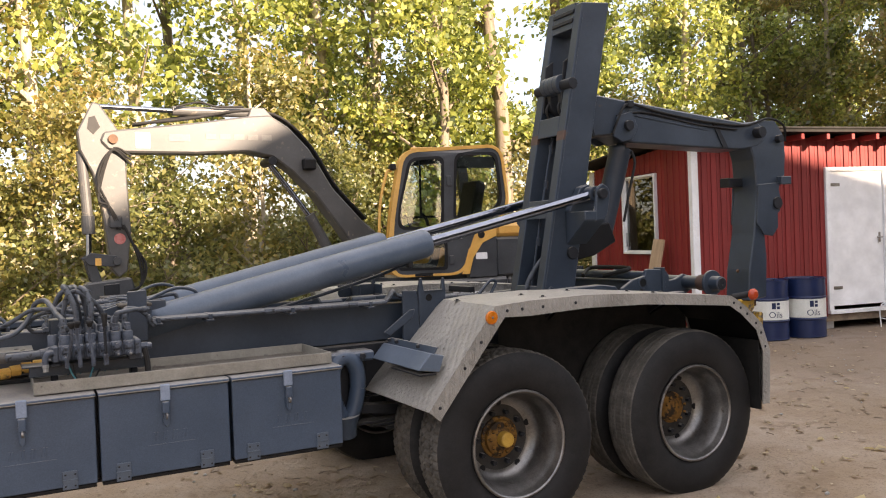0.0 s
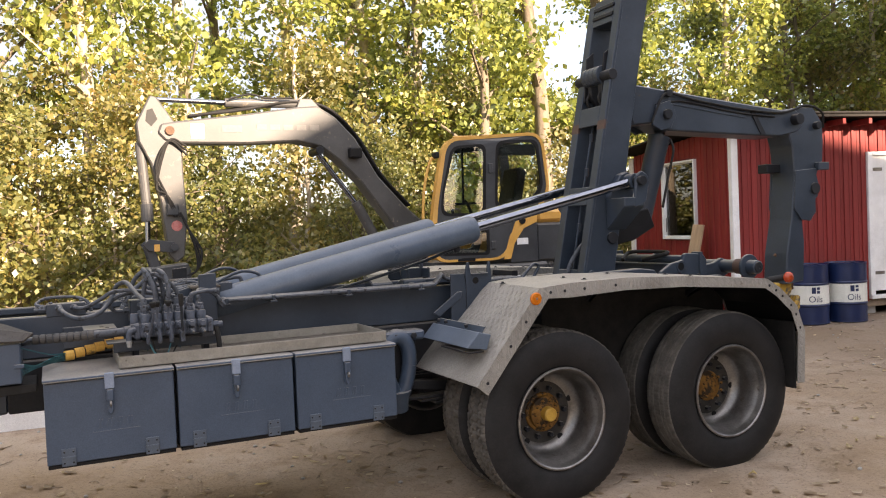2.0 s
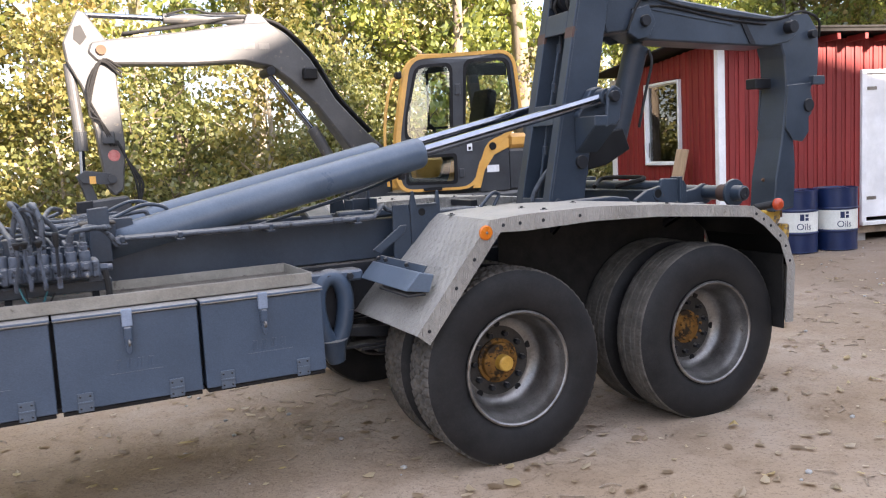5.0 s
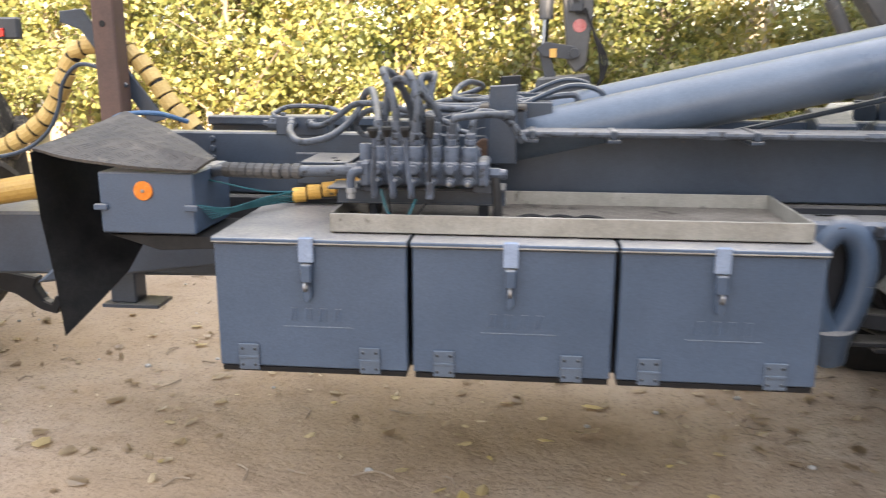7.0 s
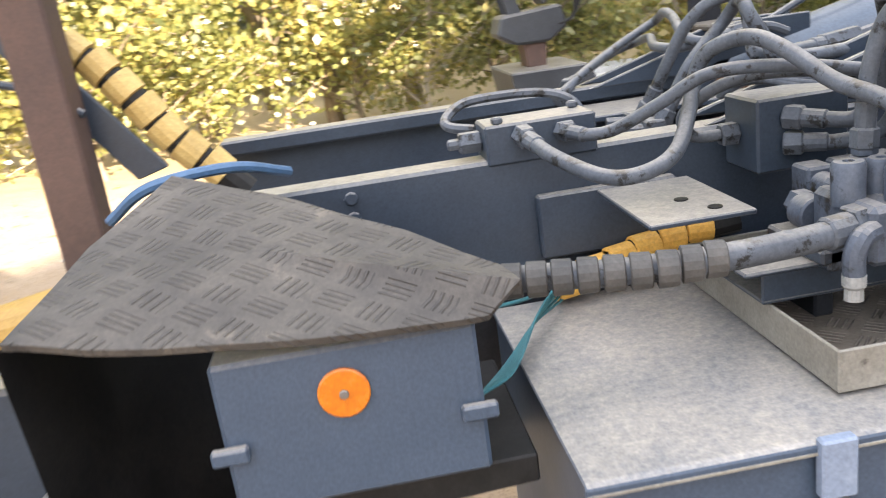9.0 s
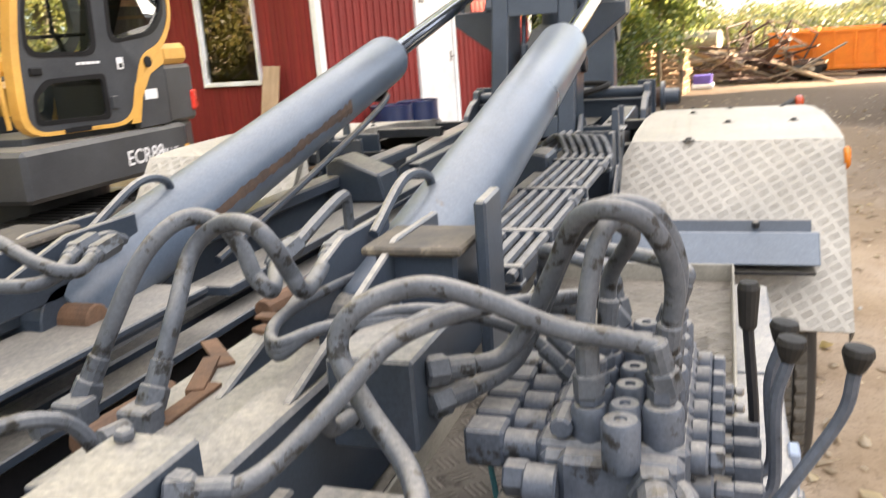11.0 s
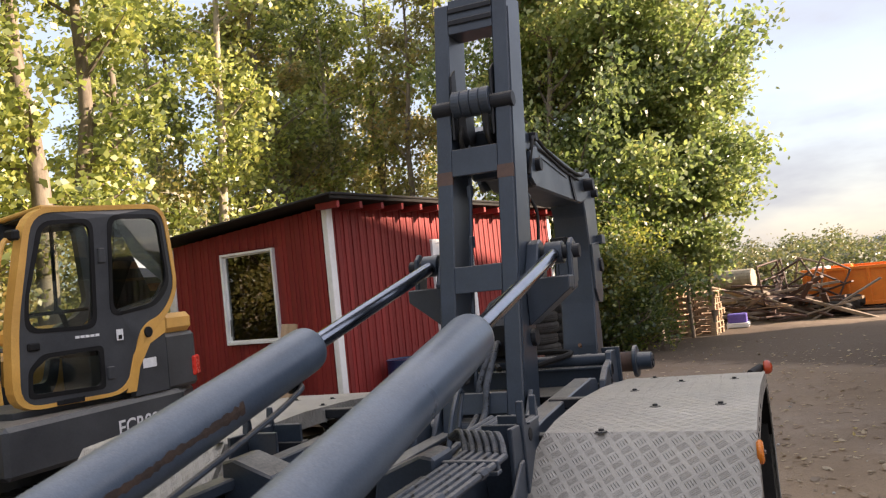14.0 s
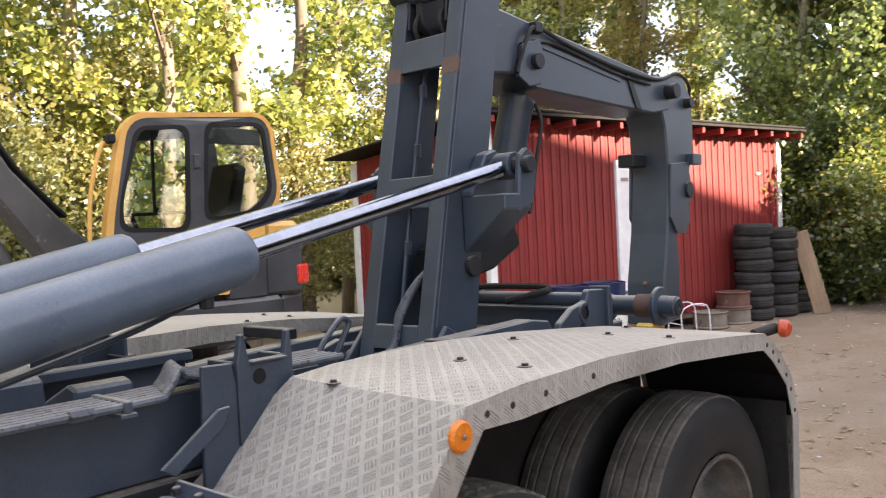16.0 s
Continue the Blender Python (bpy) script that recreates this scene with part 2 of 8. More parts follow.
HOSE = material("painted_hose", (0.046, 0.054, 0.067), (0.082, 0.093, 0.110), 18, 0.56, bump=0.3, spots=(0.012, 0.012, 0.012), spot_scale=30, spot_at=0.545, dust=DUST, dust_amount=0.25, spec=0.32)
VALM = material("valve_paint", (0.042, 0.053, 0.072), (0.076, 0.09, 0.116), 18, 0.52, bump=0.3, spots=(0.015, 0.015, 0.016), spot_scale=16, spot_at=0.565, dust=DUST, dust_amount=0.3, spec=0.34)
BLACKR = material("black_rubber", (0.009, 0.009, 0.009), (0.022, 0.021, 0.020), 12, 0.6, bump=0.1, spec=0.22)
YHOSE = material("yellow_sleeve", (0.40, 0.26, 0.075), (0.54, 0.38, 0.14), 10, 0.6, spots=(0.14, 0.10, 0.05), spot_at=0.62)
OHOSE = material("orange_sleeve", (0.62, 0.33, 0.06), (0.74, 0.43, 0.09), 10, 0.6, spots=(0.12, 0.08, 0.04), spot_at=0.62)
AMBER = material("amber_lens", (0.52, 0.13, 0.006), (0.60, 0.17, 0.01), 30, 0.25, bump=0.05)
REDL = material("red_lens", (0.60, 0.03, 0.02), (0.72, 0.05, 0.03), 30, 0.25, bump=0.05)
REDOR = material("orange_red_lens", (0.34, 0.038, 0.01), (0.44, 0.06, 0.016), 30, 0.25, bump=0.05)
REDP = material("red_wall_paint", (0.185, 0.016, 0.014), (0.245, 0.024, 0.02), 2.0, 0.7, bump=0.3, fine=45, stretch=(6, 6, 0.7), vary=0.22, spots=(0.14, 0.025, 0.023), spot_at=0.66)
WHITEP = material("white_paint", (0.72, 0.72, 0.71), (0.82, 0.82, 0.82), 3, 0.5, bump=0.08, spots=(0.48, 0.46, 0.42), spot_at=0.68)
ROOFM = material("roofing_felt", (0.016, 0.015, 0.014), (0.034, 0.031, 0.028), 8, 0.85, bump=0.3, spec=0.2)
WOOD = material("raw_board", (0.30, 0.20, 0.12), (0.44, 0.31, 0.20), 3, 0.75, bump=0.3, fine=40, stretch=(6, 6, 0.6), vary=0.3)
OLDWOOD = material("weathered_wood", (0.16, 0.12, 0.085), (0.30, 0.23, 0.16), 3, 0.8, bump=0.35, fine=40, stretch=(3, 3, 3), vary=0.5)
EXY = material("yellow_machine_paint", (0.56, 0.295, 0.062), (0.64, 0.355, 0.085), 3, 0.42, bump=0.05, spots=(0.33, 0.19, 0.05), spot_at=0.68)
EXG = material("grey_machine_paint", (0.033, 0.036, 0.041), (0.05, 0.054, 0.059), 3, 0.42, bump=0.06, spots=(0.075, 0.068, 0.055), spot_at=0.68, dust=DUST, dust_amount=0.3, spec=0.35)
EXB = material("boom_paint", (0.056, 0.056, 0.056), (0.08, 0.079, 0.077), 3, 0.5, bump=0.06, spots=(0.17, 0.145, 0.115), spot_at=0.60)
ORANGE = material("orange_container_paint", (0.72, 0.17, 0.012), (0.82, 0.23, 0.02), 2, 0.5, bump=0.1, spots=(0.45, 0.12, 0.03), spot_at=0.70)
BLUED = material("blue_drum_paint", (0.007, 0.016, 0.058), (0.011, 0.024, 0.08), 4, 0.35, bump=0.05, spots=(0.10, 0.10, 0.12), spot_at=0.70)
DRUMW = material("white_drum_band", (0.66, 0.66, 0.60), (0.76, 0.76, 0.70), 4, 0.4, bump=0.03)
BROWND = material("rusty_brown_steel", (0.06, 0.034, 0.026), (0.105, 0.058, 0.042), 8, 0.7, bump=0.2, spots=(0.05, 0.03, 0.025), spot_at=0.6)
TINM = material("corrugated_sheet", (0.26, 0.28, 0.27), (0.34, 0.36, 0.35), 3, 0.5, metal=0.3, bump=0.06)
SHEDM = material("grimy_shed_sheet", (0.085, 0.09, 0.09), (0.13, 0.135, 0.135), 3, 0.55, metal=0.2, bump=0.08, spots=(0.06, 0.055, 0.05), spot_at=0.62)
BARK = material("bark", (0.11, 0.085, 0.06), (0.23, 0.19, 0.14), 5, 0.9, bump=0.6, fine=22, stretch=(2.5, 2.5, 0.6))
PALEBARK = material("pale_bark", (0.26, 0.22, 0.16), (0.42, 0.37, 0.29), 5, 0.9, bump=0.5, fine=22, stretch=(2.5, 2.5, 0.6), spots=(0.10, 0.08, 0.06), spot_at=0.62)
LEAF = leaf_material("poplar_leaves", [(0.08, (0.067, 0.101, 0.022)), (0.38, (0.210, 0.257, 0.056)), (0.66, (0.425, 0.460, 0.105)), (0.92, (0.700, 0.645, 0.164))])
LEAFB = leaf_material("broad_poplar_leaves", [(0.08, (0.086, 0.131, 0.035)), (0.38, (0.211, 0.282, 0.080)), (0.66, (0.360, 0.419, 0.127)), (0.92, (0.595, 0.538, 0.175))])
LEAFY = leaf_material("yellowing_leaves", [(0.05, (0.069, 0.087, 0.023)), (0.35, (0.209, 0.204, 0.055)), (0.65, (0.349, 0.304, 0.090)), (0.95, (0.498, 0.321, 0.097))])
# undergrowth in two versions: lighter tones hold the sunlight, darker ones the shade
LEAFU = leaf_material("sunny_shoot_leaves", [(0.08, (0.075, 0.100, 0.028)), (0.4, (0.200, 0.220, 0.063)), (0.7, (0.340, 0.320, 0.098)), (0.95, (0.480, 0.360, 0.119))])
LEAFD = leaf_material("shaded_bush_leaves", [(0.1, (0.042, 0.084, 0.017)), (0.5, (0.147, 0.209, 0.042)), (0.9, (0.502, 0.452, 0.084))])
GLASS = glass_material("cab_glass", (0.78, 0.84, 0.82), 0.01, 0.74)
WGLASS = glass_material("window_glass", (0.46, 0.48, 0.46), 0.02, 0.69)
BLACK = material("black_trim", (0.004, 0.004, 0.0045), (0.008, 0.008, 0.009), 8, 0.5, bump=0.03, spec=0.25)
TEAL = material("teal_cable", (0.015, 0.10, 0.12), (0.03, 0.15, 0.17), 20, 0.5)
PAPER = material("white_label", (0.62, 0.63, 0.64), (0.72, 0.72, 0.72), 20, 0.5, bump=0.02)
TRACKM = material("muddy_track", (0.05, 0.045, 0.04), (0.13, 0.115, 0.095), 6, 0.85, bump=0.3)


# ---- builders ----
BASE = {}


def thing(name, at, label, category, group="", kind=""):
    ob = new(name)
    ob.empty_display_size = 0.2
    ob.location = at
    BASE[ob] = Vector(at)
    return tagged(ob, label, category, group, kind)


def part(name, bm, mat, parent, label="", smooth=False):
    """Links a bmesh, given in the coordinates of the place, as one mesh under a thing or part."""
    me = bpy.data.meshes.new(name)
    base = BASE[parent] if parent else Vector((0, 0, 0))
    bmesh.ops.translate(bm, verts=bm.verts, vec=-base)
    bmesh.ops.recalc_face_normals(bm, faces=bm.faces)
    if smooth:
        for f in bm.faces:
            f.smooth = True
        for e in bm.edges:
            if len(e.link_faces) == 2 and e.calc_face_angle(0) > 0.7:
                e.smooth = False
    bm.to_mesh(me)
    bm.free()
    me.materials.append(mat)
    ob = new(name, me)
    if parent:
        ob.parent = parent
        BASE[ob] = base
    if label:
        tagged(ob, label)
    return ob


def bev(bm, verts, w, seg=1):
    if w > 0:
        es = list({e for v in verts for e in v.link_edges})
        bmesh.ops.bevel(bm, geom=es, offset=w, segments=seg, affect="EDGES", profile=0.6)


def box(x0, x1, y0, y1, z0, z1, b=0.004, bm=None, turn=None):
    bm = bm or bmesh.new()
    tmp = bmesh.new()
    m = Matrix.Translation(((x0 + x1) / 2, (y0 + y1) / 2, (z0 + z1) / 2)) @ (turn or Matrix.Identity(4)) @ Matrix.Diagonal((abs(x1 - x0), abs(y1 - y0), abs(z1 - z0), 1))
    bmesh.ops.create_cube(tmp, size=1, matrix=m)
    bev(tmp, tmp.verts[:], b)
    return merge(bm, tmp)


def merge(bm, tmp):
    me = bpy.data.meshes.new("tmp")
    tmp.to_mesh(me)
    tmp.free()
    bm.from_mesh(me)
    bpy.data.meshes.remove(me)
    return bm


def prism(pts, y0, y1, b=0.004, bm=None, plane="xz"):
    """A polygon, drawn in one plane, with thickness along the third axis."""
    bm = bm or bmesh.new()
    tmp = bmesh.new()
    put = {"xz": lambda a, c, d: (a, d, c), "xy": lambda a, c, d: (a, c, d), "yz": lambda a, c, d: (d, a, c)}[plane]
    lo = [tmp.verts.new(put(a, c, y0)) for a, c in pts]
    hi = [tmp.verts.new(put(a, c, y1)) for a, c in pts]
    tmp.faces.new(lo)
    tmp.faces.new(hi[::-1])
    for k in range(len(pts)):
        j = (k + 1) % len(pts)
        tmp.faces.new((lo[j], lo[k], hi[k], hi[j]))
    bmesh.ops.recalc_face_normals(tmp, faces=tmp.faces)
    bev(tmp, tmp.verts[:], b)
    return merge(bm, tmp)


def axis_frame(d):
    d = Vector(d).normalized()
    a = Vector((0, 0, 1)) if abs(d.z) < 0.95 else Vector((1, 0, 0))
    u = d.cross(a).normalized()
    return d, u, d.cross(u)


def lathe(p0, direction, profile, seg=24, bm=None):
    """A profile of (distance along the axis, radius), turned about it."""
    bm = bm or bmesh.new()
    d, u, v = axis_frame(direction)
    p0 = Vector(p0)
    rings = []
    for s, r in profile:
        c = p0 + d * s
        if r <= 1e-6:
            rings.append([bm.verts.new(c)])
        else:
            rings.append([bm.verts.new(c + (u * math.cos(2 * math.pi * k / seg) + v * math.sin(2 * math.pi * k / seg)) * r) for k in range(seg)])
    for a, b in zip(rings, rings[1:]):
        for k in range(seg):
            j = (k + 1) % seg
            if len(a) == 1 and len(b) == 1:
                continue
            if len(a) == 1:
                bm.faces.new((a[0], b[k], b[j]))
            elif len(b) == 1:
                bm.faces.new((a[j], a[k], b[0]))
            else:
                bm.faces.new((a[j], a[k], b[k], b[j]))
    return bm


def rod(p0, p1, r, seg=16, bm=None, b=0.003, r2=None):
    p0, p1 = Vector(p0), Vector(p1)
    n = (p1 - p0).length
    r2 = r if r2 is None else r2
    b = min(b, n * 0.3, r * 0.4)
    return lathe(p0, p1 - p0, [(0, 0), (0, r - b), (b, r), (n - b, r2), (n, r2 - b), (n, 0)], seg, bm)


def spline(pts, step=6):
    """A smooth line through points."""
    p = [Vector(q) for q in pts]
    p = [2 * p[0] - p[1], *p, 2 * p[-1] - p[-2]]
    out = []
    for k in range(1, len(p) - 2):
        for s in range(step):
            t = s / step
            out.append(0.5 * (2 * p[k] + (p[k + 1] - p[k - 1]) * t + (2 * p[k - 1] - 5 * p[k] + 4 * p[k + 1] - p[k + 2]) * t * t + (3 * p[k] - p[k - 1] - 3 * p[k + 1] + p[k + 2]) * t ** 3))
    return out + [p[-2]]


def tube(pts, r, seg=10, step=6, bm=None, taper=None, smooth_line=True):
    bm = bm or bmesh.new()
    line = spline(pts, step) if smooth_line else [Vector(q) for q in pts]
    rings, u = [], None
    for k, c in enumerate(line):
        d = (line[min(k + 1, len(line) - 1)] - line[max(k - 1, 0)]).normalized()
        if u is None:
            u = axis_frame(d)[1]
        u = (u - d * u.dot(d)).normalized()
        v = d.cross(u)
        rr = r if taper is None else r + (taper - r) * k / (len(line) - 1)
        rings.append([bm.verts.new(c + (u * math.cos(2 * math.pi * j / seg) + v * math.sin(2 * math.pi * j / seg)) * rr) for j in range(seg)])
    for a, b in zip(rings, rings[1:]):
        for j in range(seg):
            i = (j + 1) % seg
            bm.faces.new((a[j], a[i], b[i], b[j]))
    bm.faces.new(rings[0][::-1])
    bm.faces.new(rings[-1])
    return bm


def shared(name, me, parent, at, turn=None):
    """One more object on a mesh that is already there."""
    ob = new(name, me)
    ob.parent = parent
    ob.matrix_basis = Matrix.Translation(Vector(at) - (BASE[parent] if parent else Vector((0, 0, 0)))) @ (turn or Matrix.Identity(4))
    return ob


def mesh_of(bm, name, mat, smooth=False):
    me = bpy.data.meshes.new(name)
    bmesh.ops.recalc_face_normals(bm, faces=bm.faces)
    if smooth:
        for f in bm.faces:
            f.smooth = True
        for e in bm.edges:
            if len(e.link_faces) == 2 and e.calc_face_angle(0) > 0.7:
                e.smooth = False
    bm.to_mesh(me)
    bm.free()
    me.materials.append(mat)
    return me


def ring_prism(outer, holes, y0, y1):
    """A plate with openings through it."""
    bm = bmesh.new()
    loops = []
    for pts in (outer, *holes):
        vs = [bm.verts.new((x, y0, z)) for x, z in pts]
        loops.append([bm.edges.new((vs[k], vs[(k + 1) % len(vs)])) for k in range(len(vs))])
    bmesh.ops.triangle_fill(bm, use_beauty=True, edges=[e for lp in loops for e in lp])
    bm.normal_update()
    r = bmesh.ops.extrude_face_region(bm, geom=bm.faces[:])
    bmesh.ops.translate(bm, verts=[v for v in r["geom"] if isinstance(v, bmesh.types.BMVert)], vec=(0, y1 - y0, 0))
    return bm


def rounded_pts(pts, r, n=5):
    """A polygon with its corners rounded off."""
    out = []
    for k, p in enumerate(pts):
        p = Vector(p)
        a, b = Vector(pts[k - 1]), Vector(pts[(k + 1) % len(pts)])
        da, db = (a - p), (b - p)
        rr = min(r, da.length * 0.45, db.length * 0.45)
        s, e = p + da.normalized() * rr, p + db.normalized() * rr
        for j in range(n + 1):
            t = j / n
            q = s * (1 - t) ** 2 + p * 2 * t * (1 - t) + e * t * t
            out.append((q.x, q.y))
    return out


# ---- ground ----
def ground_material():
    m = bpy.data.materials.new("packed_dirt")
    m.use_nodes = True
    nt = m.node_tree
    b = nt.nodes["Principled BSDF"]
    tc = nt.nodes.new("ShaderNodeTexCoord")
    a = N(nt, "TexNoise", Scale=0.35, Detail=6.0, Roughness=0.6)
    c = N(nt, "TexNoise", Scale=3.0, Detail=8.0, Roughness=0.7)
    g = N(nt, "TexNoise", Scale=55.0, Detail=4.0, Roughness=0.7)
    v = N(nt, "TexVoronoi", Scale=38.0)
    for n in (a, c, g, v):
        nt.links.new(tc.outputs["Object"], n.inputs[0])
    col = ramp(nt, c.outputs[0], [(0.30, (0.232, 0.170, 0.120)), (0.46, (0.356, 0.276, 0.208)), (0.56, (0.400, 0.322, 0.250)), (0.72, (0.480, 0.400, 0.320))])
    col = mix(nt, ramp(nt, a.outputs[0], [(0.42, (0, 0, 0)), (0.60, (0.75, 0.75, 0.75))]), col, (0.296, 0.212, 0.134))
    col = mix(nt, ramp(nt, g.outputs[0], [(0.52, (0, 0, 0)), (0.72, (0.75, 0.75, 0.75))]), col, (0.120, 0.090, 0.062))
    lf = N(nt, "TexNoise", Scale=1.5, Detail=9.0, Roughness=0.75)
    nt.links.new(tc.outputs["Object"], lf.inputs[0])
    col = mix(nt, ramp(nt, lf.outputs[0], [(0.50, (0, 0, 0)), (0.64, (0.62, 0.62, 0.62))]), col, (0.184, 0.124, 0.076))
    sep = nt.nodes.new("ShaderNodeSeparateXYZ")
    nt.links.new(tc.outputs["Object"], sep.inputs[0])
    # dark soil in the yard's far part, its colour deepened for the shade lying there, and dry grass and earth far out
    wob = math_node(nt, "ADD", math_node(nt, "SUBTRACT", sep.outputs[0], math_node(nt, "MULTIPLY", sep.outputs[1], 0.6)), math_node(nt, "MULTIPLY", c.outputs[0], 2.0))
    shaded_soil = math_node(nt, "MULTIPLY", ramp(nt, math_node(nt, "MULTIPLY", wob, 0.04), [(0.49, (0, 0, 0)), (0.515, (1, 1, 1)), (0.76, (1, 1, 1)), (0.84, (0, 0, 0))]), 0.92)
    col = mix(nt, shaded_soil, col, ramp(nt, g.outputs[0], [(0.35, (0.024, 0.018, 0.013)), (0.55, (0.050, 0.036, 0.025)), (0.68, (0.136, 0.100, 0.068))]))
    # ground colour darkened towards +x for the shade on that side
    yard_shade = math_node(nt, "MULTIPLY", ramp(nt, math_node(nt, "MULTIPLY", math_node(nt, "ADD", sep.outputs[0], math_node(nt, "MULTIPLY", a.outputs[0], 3.0)), 0.05), [(0.24, (0, 0, 0)), (0.36, (1, 1, 1))]), 0.55)
    col = mix(nt, yard_shade, col, (0.145, 0.112, 0.086))
    far = ramp(nt, math_node(nt, "MULTIPLY", math_node(nt, "ADD", sep.outputs[1], math_node(nt, "MULTIPLY", c.outputs[0], 2.0)), 0.05), [(0.42, (0, 0, 0)), (0.5, (0.8, 0.8, 0.8))])
    col = mix(nt, far, col, (0.336, 0.272, 0.160))
    nt.links.new(col, b.inputs["Base Color"])
    b.inputs["Roughness"].default_value = 0.95
    b.inputs["Specular IOR Level"].default_value = 0.15
    h = math_node(nt, "ADD", math_node(nt, "MULTIPLY", c.outputs[0], 1.0), math_node(nt, "MULTIPLY", g.outputs[0], 0.14))
    h = math_node(nt, "ADD", h, math_node(nt, "MULTIPLY", v.outputs[0], 0.03))
    bp = nt.nodes.new("ShaderNodeBump")
    bp.inputs["Strength"].default_value, bp.inputs["Distance"].default_value = 0.8, 0.05
    nt.links.new(h, bp.inputs["Height"])
    nt.links.new(bp.outputs[0], b.inputs["Normal"])
    return m


def ground_height(x, y):
    return 0.012 * noise.noise((x * 0.9, y * 0.9, 0)) + 0.004 * noise.noise((x * 3.1, y * 3.1, 4)) - 0.006


def build_ground():
    xs = sorted({*np.arange(-8, 18.01, 0.22).round(3).tolist(), -1500, -400, -120, -60, -35, -22, -14, 24, 34, 50, 80, 140, 400, 1500})
    ys = sorted({*np.arange(-6, 12.01, 0.22).round(3).tolist(), -1500, -400, -120, -60, -35, -20, -12, 16, 22, 32, 50, 80, 140, 400, 1500})
    verts = [(x, y, ground_height(x, y) if -8 <= x <= 18 and -6 <= y <= 12 else -0.006) for y in ys for x in xs]
    w = len(xs)
    faces = [(j * w + i, j * w + i + 1, (j + 1) * w + i + 1, (j + 1) * w + i) for j in range(len(ys) - 1) for i in range(w - 1)]
    me = bpy.data.meshes.new("ground")
    me.from_pydata(verts, [], faces)
    me.polygons.foreach_set("use_smooth", [True] * len(faces))
    me.materials.append(ground_material())
    tagged(new("ground", me), "packed sandy dirt yard with tracks and dry leaves", "ground", kind="structure")


build_ground()

# ---- red hut ----
def local_thing(name, at, turn, label, category, group="", kind=""):
    ob = new(name)
    ob.location, ob.rotation_euler = at, (0, 0, radians(turn))
    BASE[ob] = Vector((0, 0, 0))
    return tagged(ob, label, category, group, kind)


def build_hut():
    hut = local_thing("hut", (6.545, 5.175, 0), -10.8, "red board-clad hut with white corner boards and a flat felt roof", "hut")
    L, D, z0 = 6.68, 3.1, 0.22
    top = lambda y: 3.02 - 0.072 * y          # the roof falls towards the back
    # front wall behind its boards, with the doorway; end wall with the window opening; back walls
    bm = box(0.02, 2.47, 0.03, 0.13, z0, 3.00, 0)
    box(2.47, 3.56, 0.03, 0.13, 2.50, 3.00, 0, bm)
    box(3.56, L - 0.02, 0.03, 0.13, z0, 3.00, 0, bm)
    part("front_wall", bm, REDP, hut)
    bm = box(0.03, 0.13, 0.13, 1.02, z0, 2.93, 0)
    box(0.03, 0.13, 2.03, D, z0, 2.77, 0, bm)
    box(0.03, 0.13, 1.02, 2.03, z0, 1.30, 0, bm)
    box(0.03, 0.13, 1.02, 2.03, 2.56, 2.85, 0, bm)
    part("end_wall", bm, REDP, hut)
    part("back_wall", box(0.03, L, D, D + 0.1, z0, 2.77, 0), REDP, hut)
    part("far_wall", box(L - 0.12, L - 0.02, 0.13, D, z0, 2.77, 0), REDP, hut)
    part("floor", box(0.03, L - 0.03, 0.03, D, z0 - 0.1, z0, 0), OLDWOOD, hut)
    for x in (0.2, 2.4, 4.6, 6.6):
        for y in (0.25, D - 0.2):
            part("foundation_block", box(x - 0.2, x + 0.2, y - 0.15, y + 0.15, -0.02, z0 - 0.1, 0.01), material("concrete_block", (0.30, 0.29, 0.27), (0.40, 0.39, 0.36), 6, 0.9) if "concrete_block" not in bpy.data.materials else bpy.data.materials["concrete_block"], hut)
    # roof slab, fascia and rafter ends
    rp = [(-0.42, top(-0.42) + 0.05), (D + 0.3, top(D + 0.3) + 0.05), (D + 0.3, top(D + 0.3) + 0.085), (-0.42, top(-0.42) + 0.085)]
    part("roof", prism(rp, -0.38, L + 0.3, 0.01, plane="yz"), ROOFM, hut, "dark roofing felt on boards")
    part("fascia", box(-0.36, L + 0.28, -0.40, -0.375, 3.055, 3.095, 0.003), ROOFM, hut)
    for k in range(16):
        x = -0.2 + k * 0.47
        part("rafter_end", box(x, x + 0.06, -0.36, 0.0, 2.95, 3.035, 0.004), REDP, hut)
    # corner boards
    for x, y in ((-0.025, -0.03), (L - 0.06, -0.03)):
        part("corner_board", box(x, x + 0.11, y, y + 0.03, z0, 2.99, 0.004), WHITEP, hut, "white painted corner board")
    part("corner_board", box(-0.03, 0.0, -0.025, 0.06, z0, 2.99, 0.004), WHITEP, hut, "white painted corner board")
    part("corner_board", box(-0.03, 0.0, D - 0.05, D + 0.10, z0, 2.76, 0.004), WHITEP, hut, "white painted corner board")
    # door
    door = part("door", box(2.49, 3.53, 0.0, 0.045, 0.36, 2.49, 0.004), WHITEP, hut, "white painted plank door, closed")
    part("door_frame", box(2.40, 2.49, -0.035, 0.04, 0.30, 2.55, 0.004, box(3.53, 3.62, -0.035, 0.04, 0.30, 2.55, 0.004, box(2.49, 3.53, -0.035, 0.04, 2.49, 2.55, 0.004))), WHITEP, hut)
    part("handle", tube([(3.45, 0.0, 1.42), (3.45, -0.06, 1.42), (3.35, -0.06, 1.42)], 0.011, 8, 2), STEEL, door, "steel lever handle")
    part("handle_plate", box(3.43, 3.47, -0.008, 0.0, 1.34, 1.50, 0.002), STEEL, door)
    part("hinge", box(2.49, 2.69, -0.008, 0.0, 2.25, 2.30, 0.002), STEEL, door)
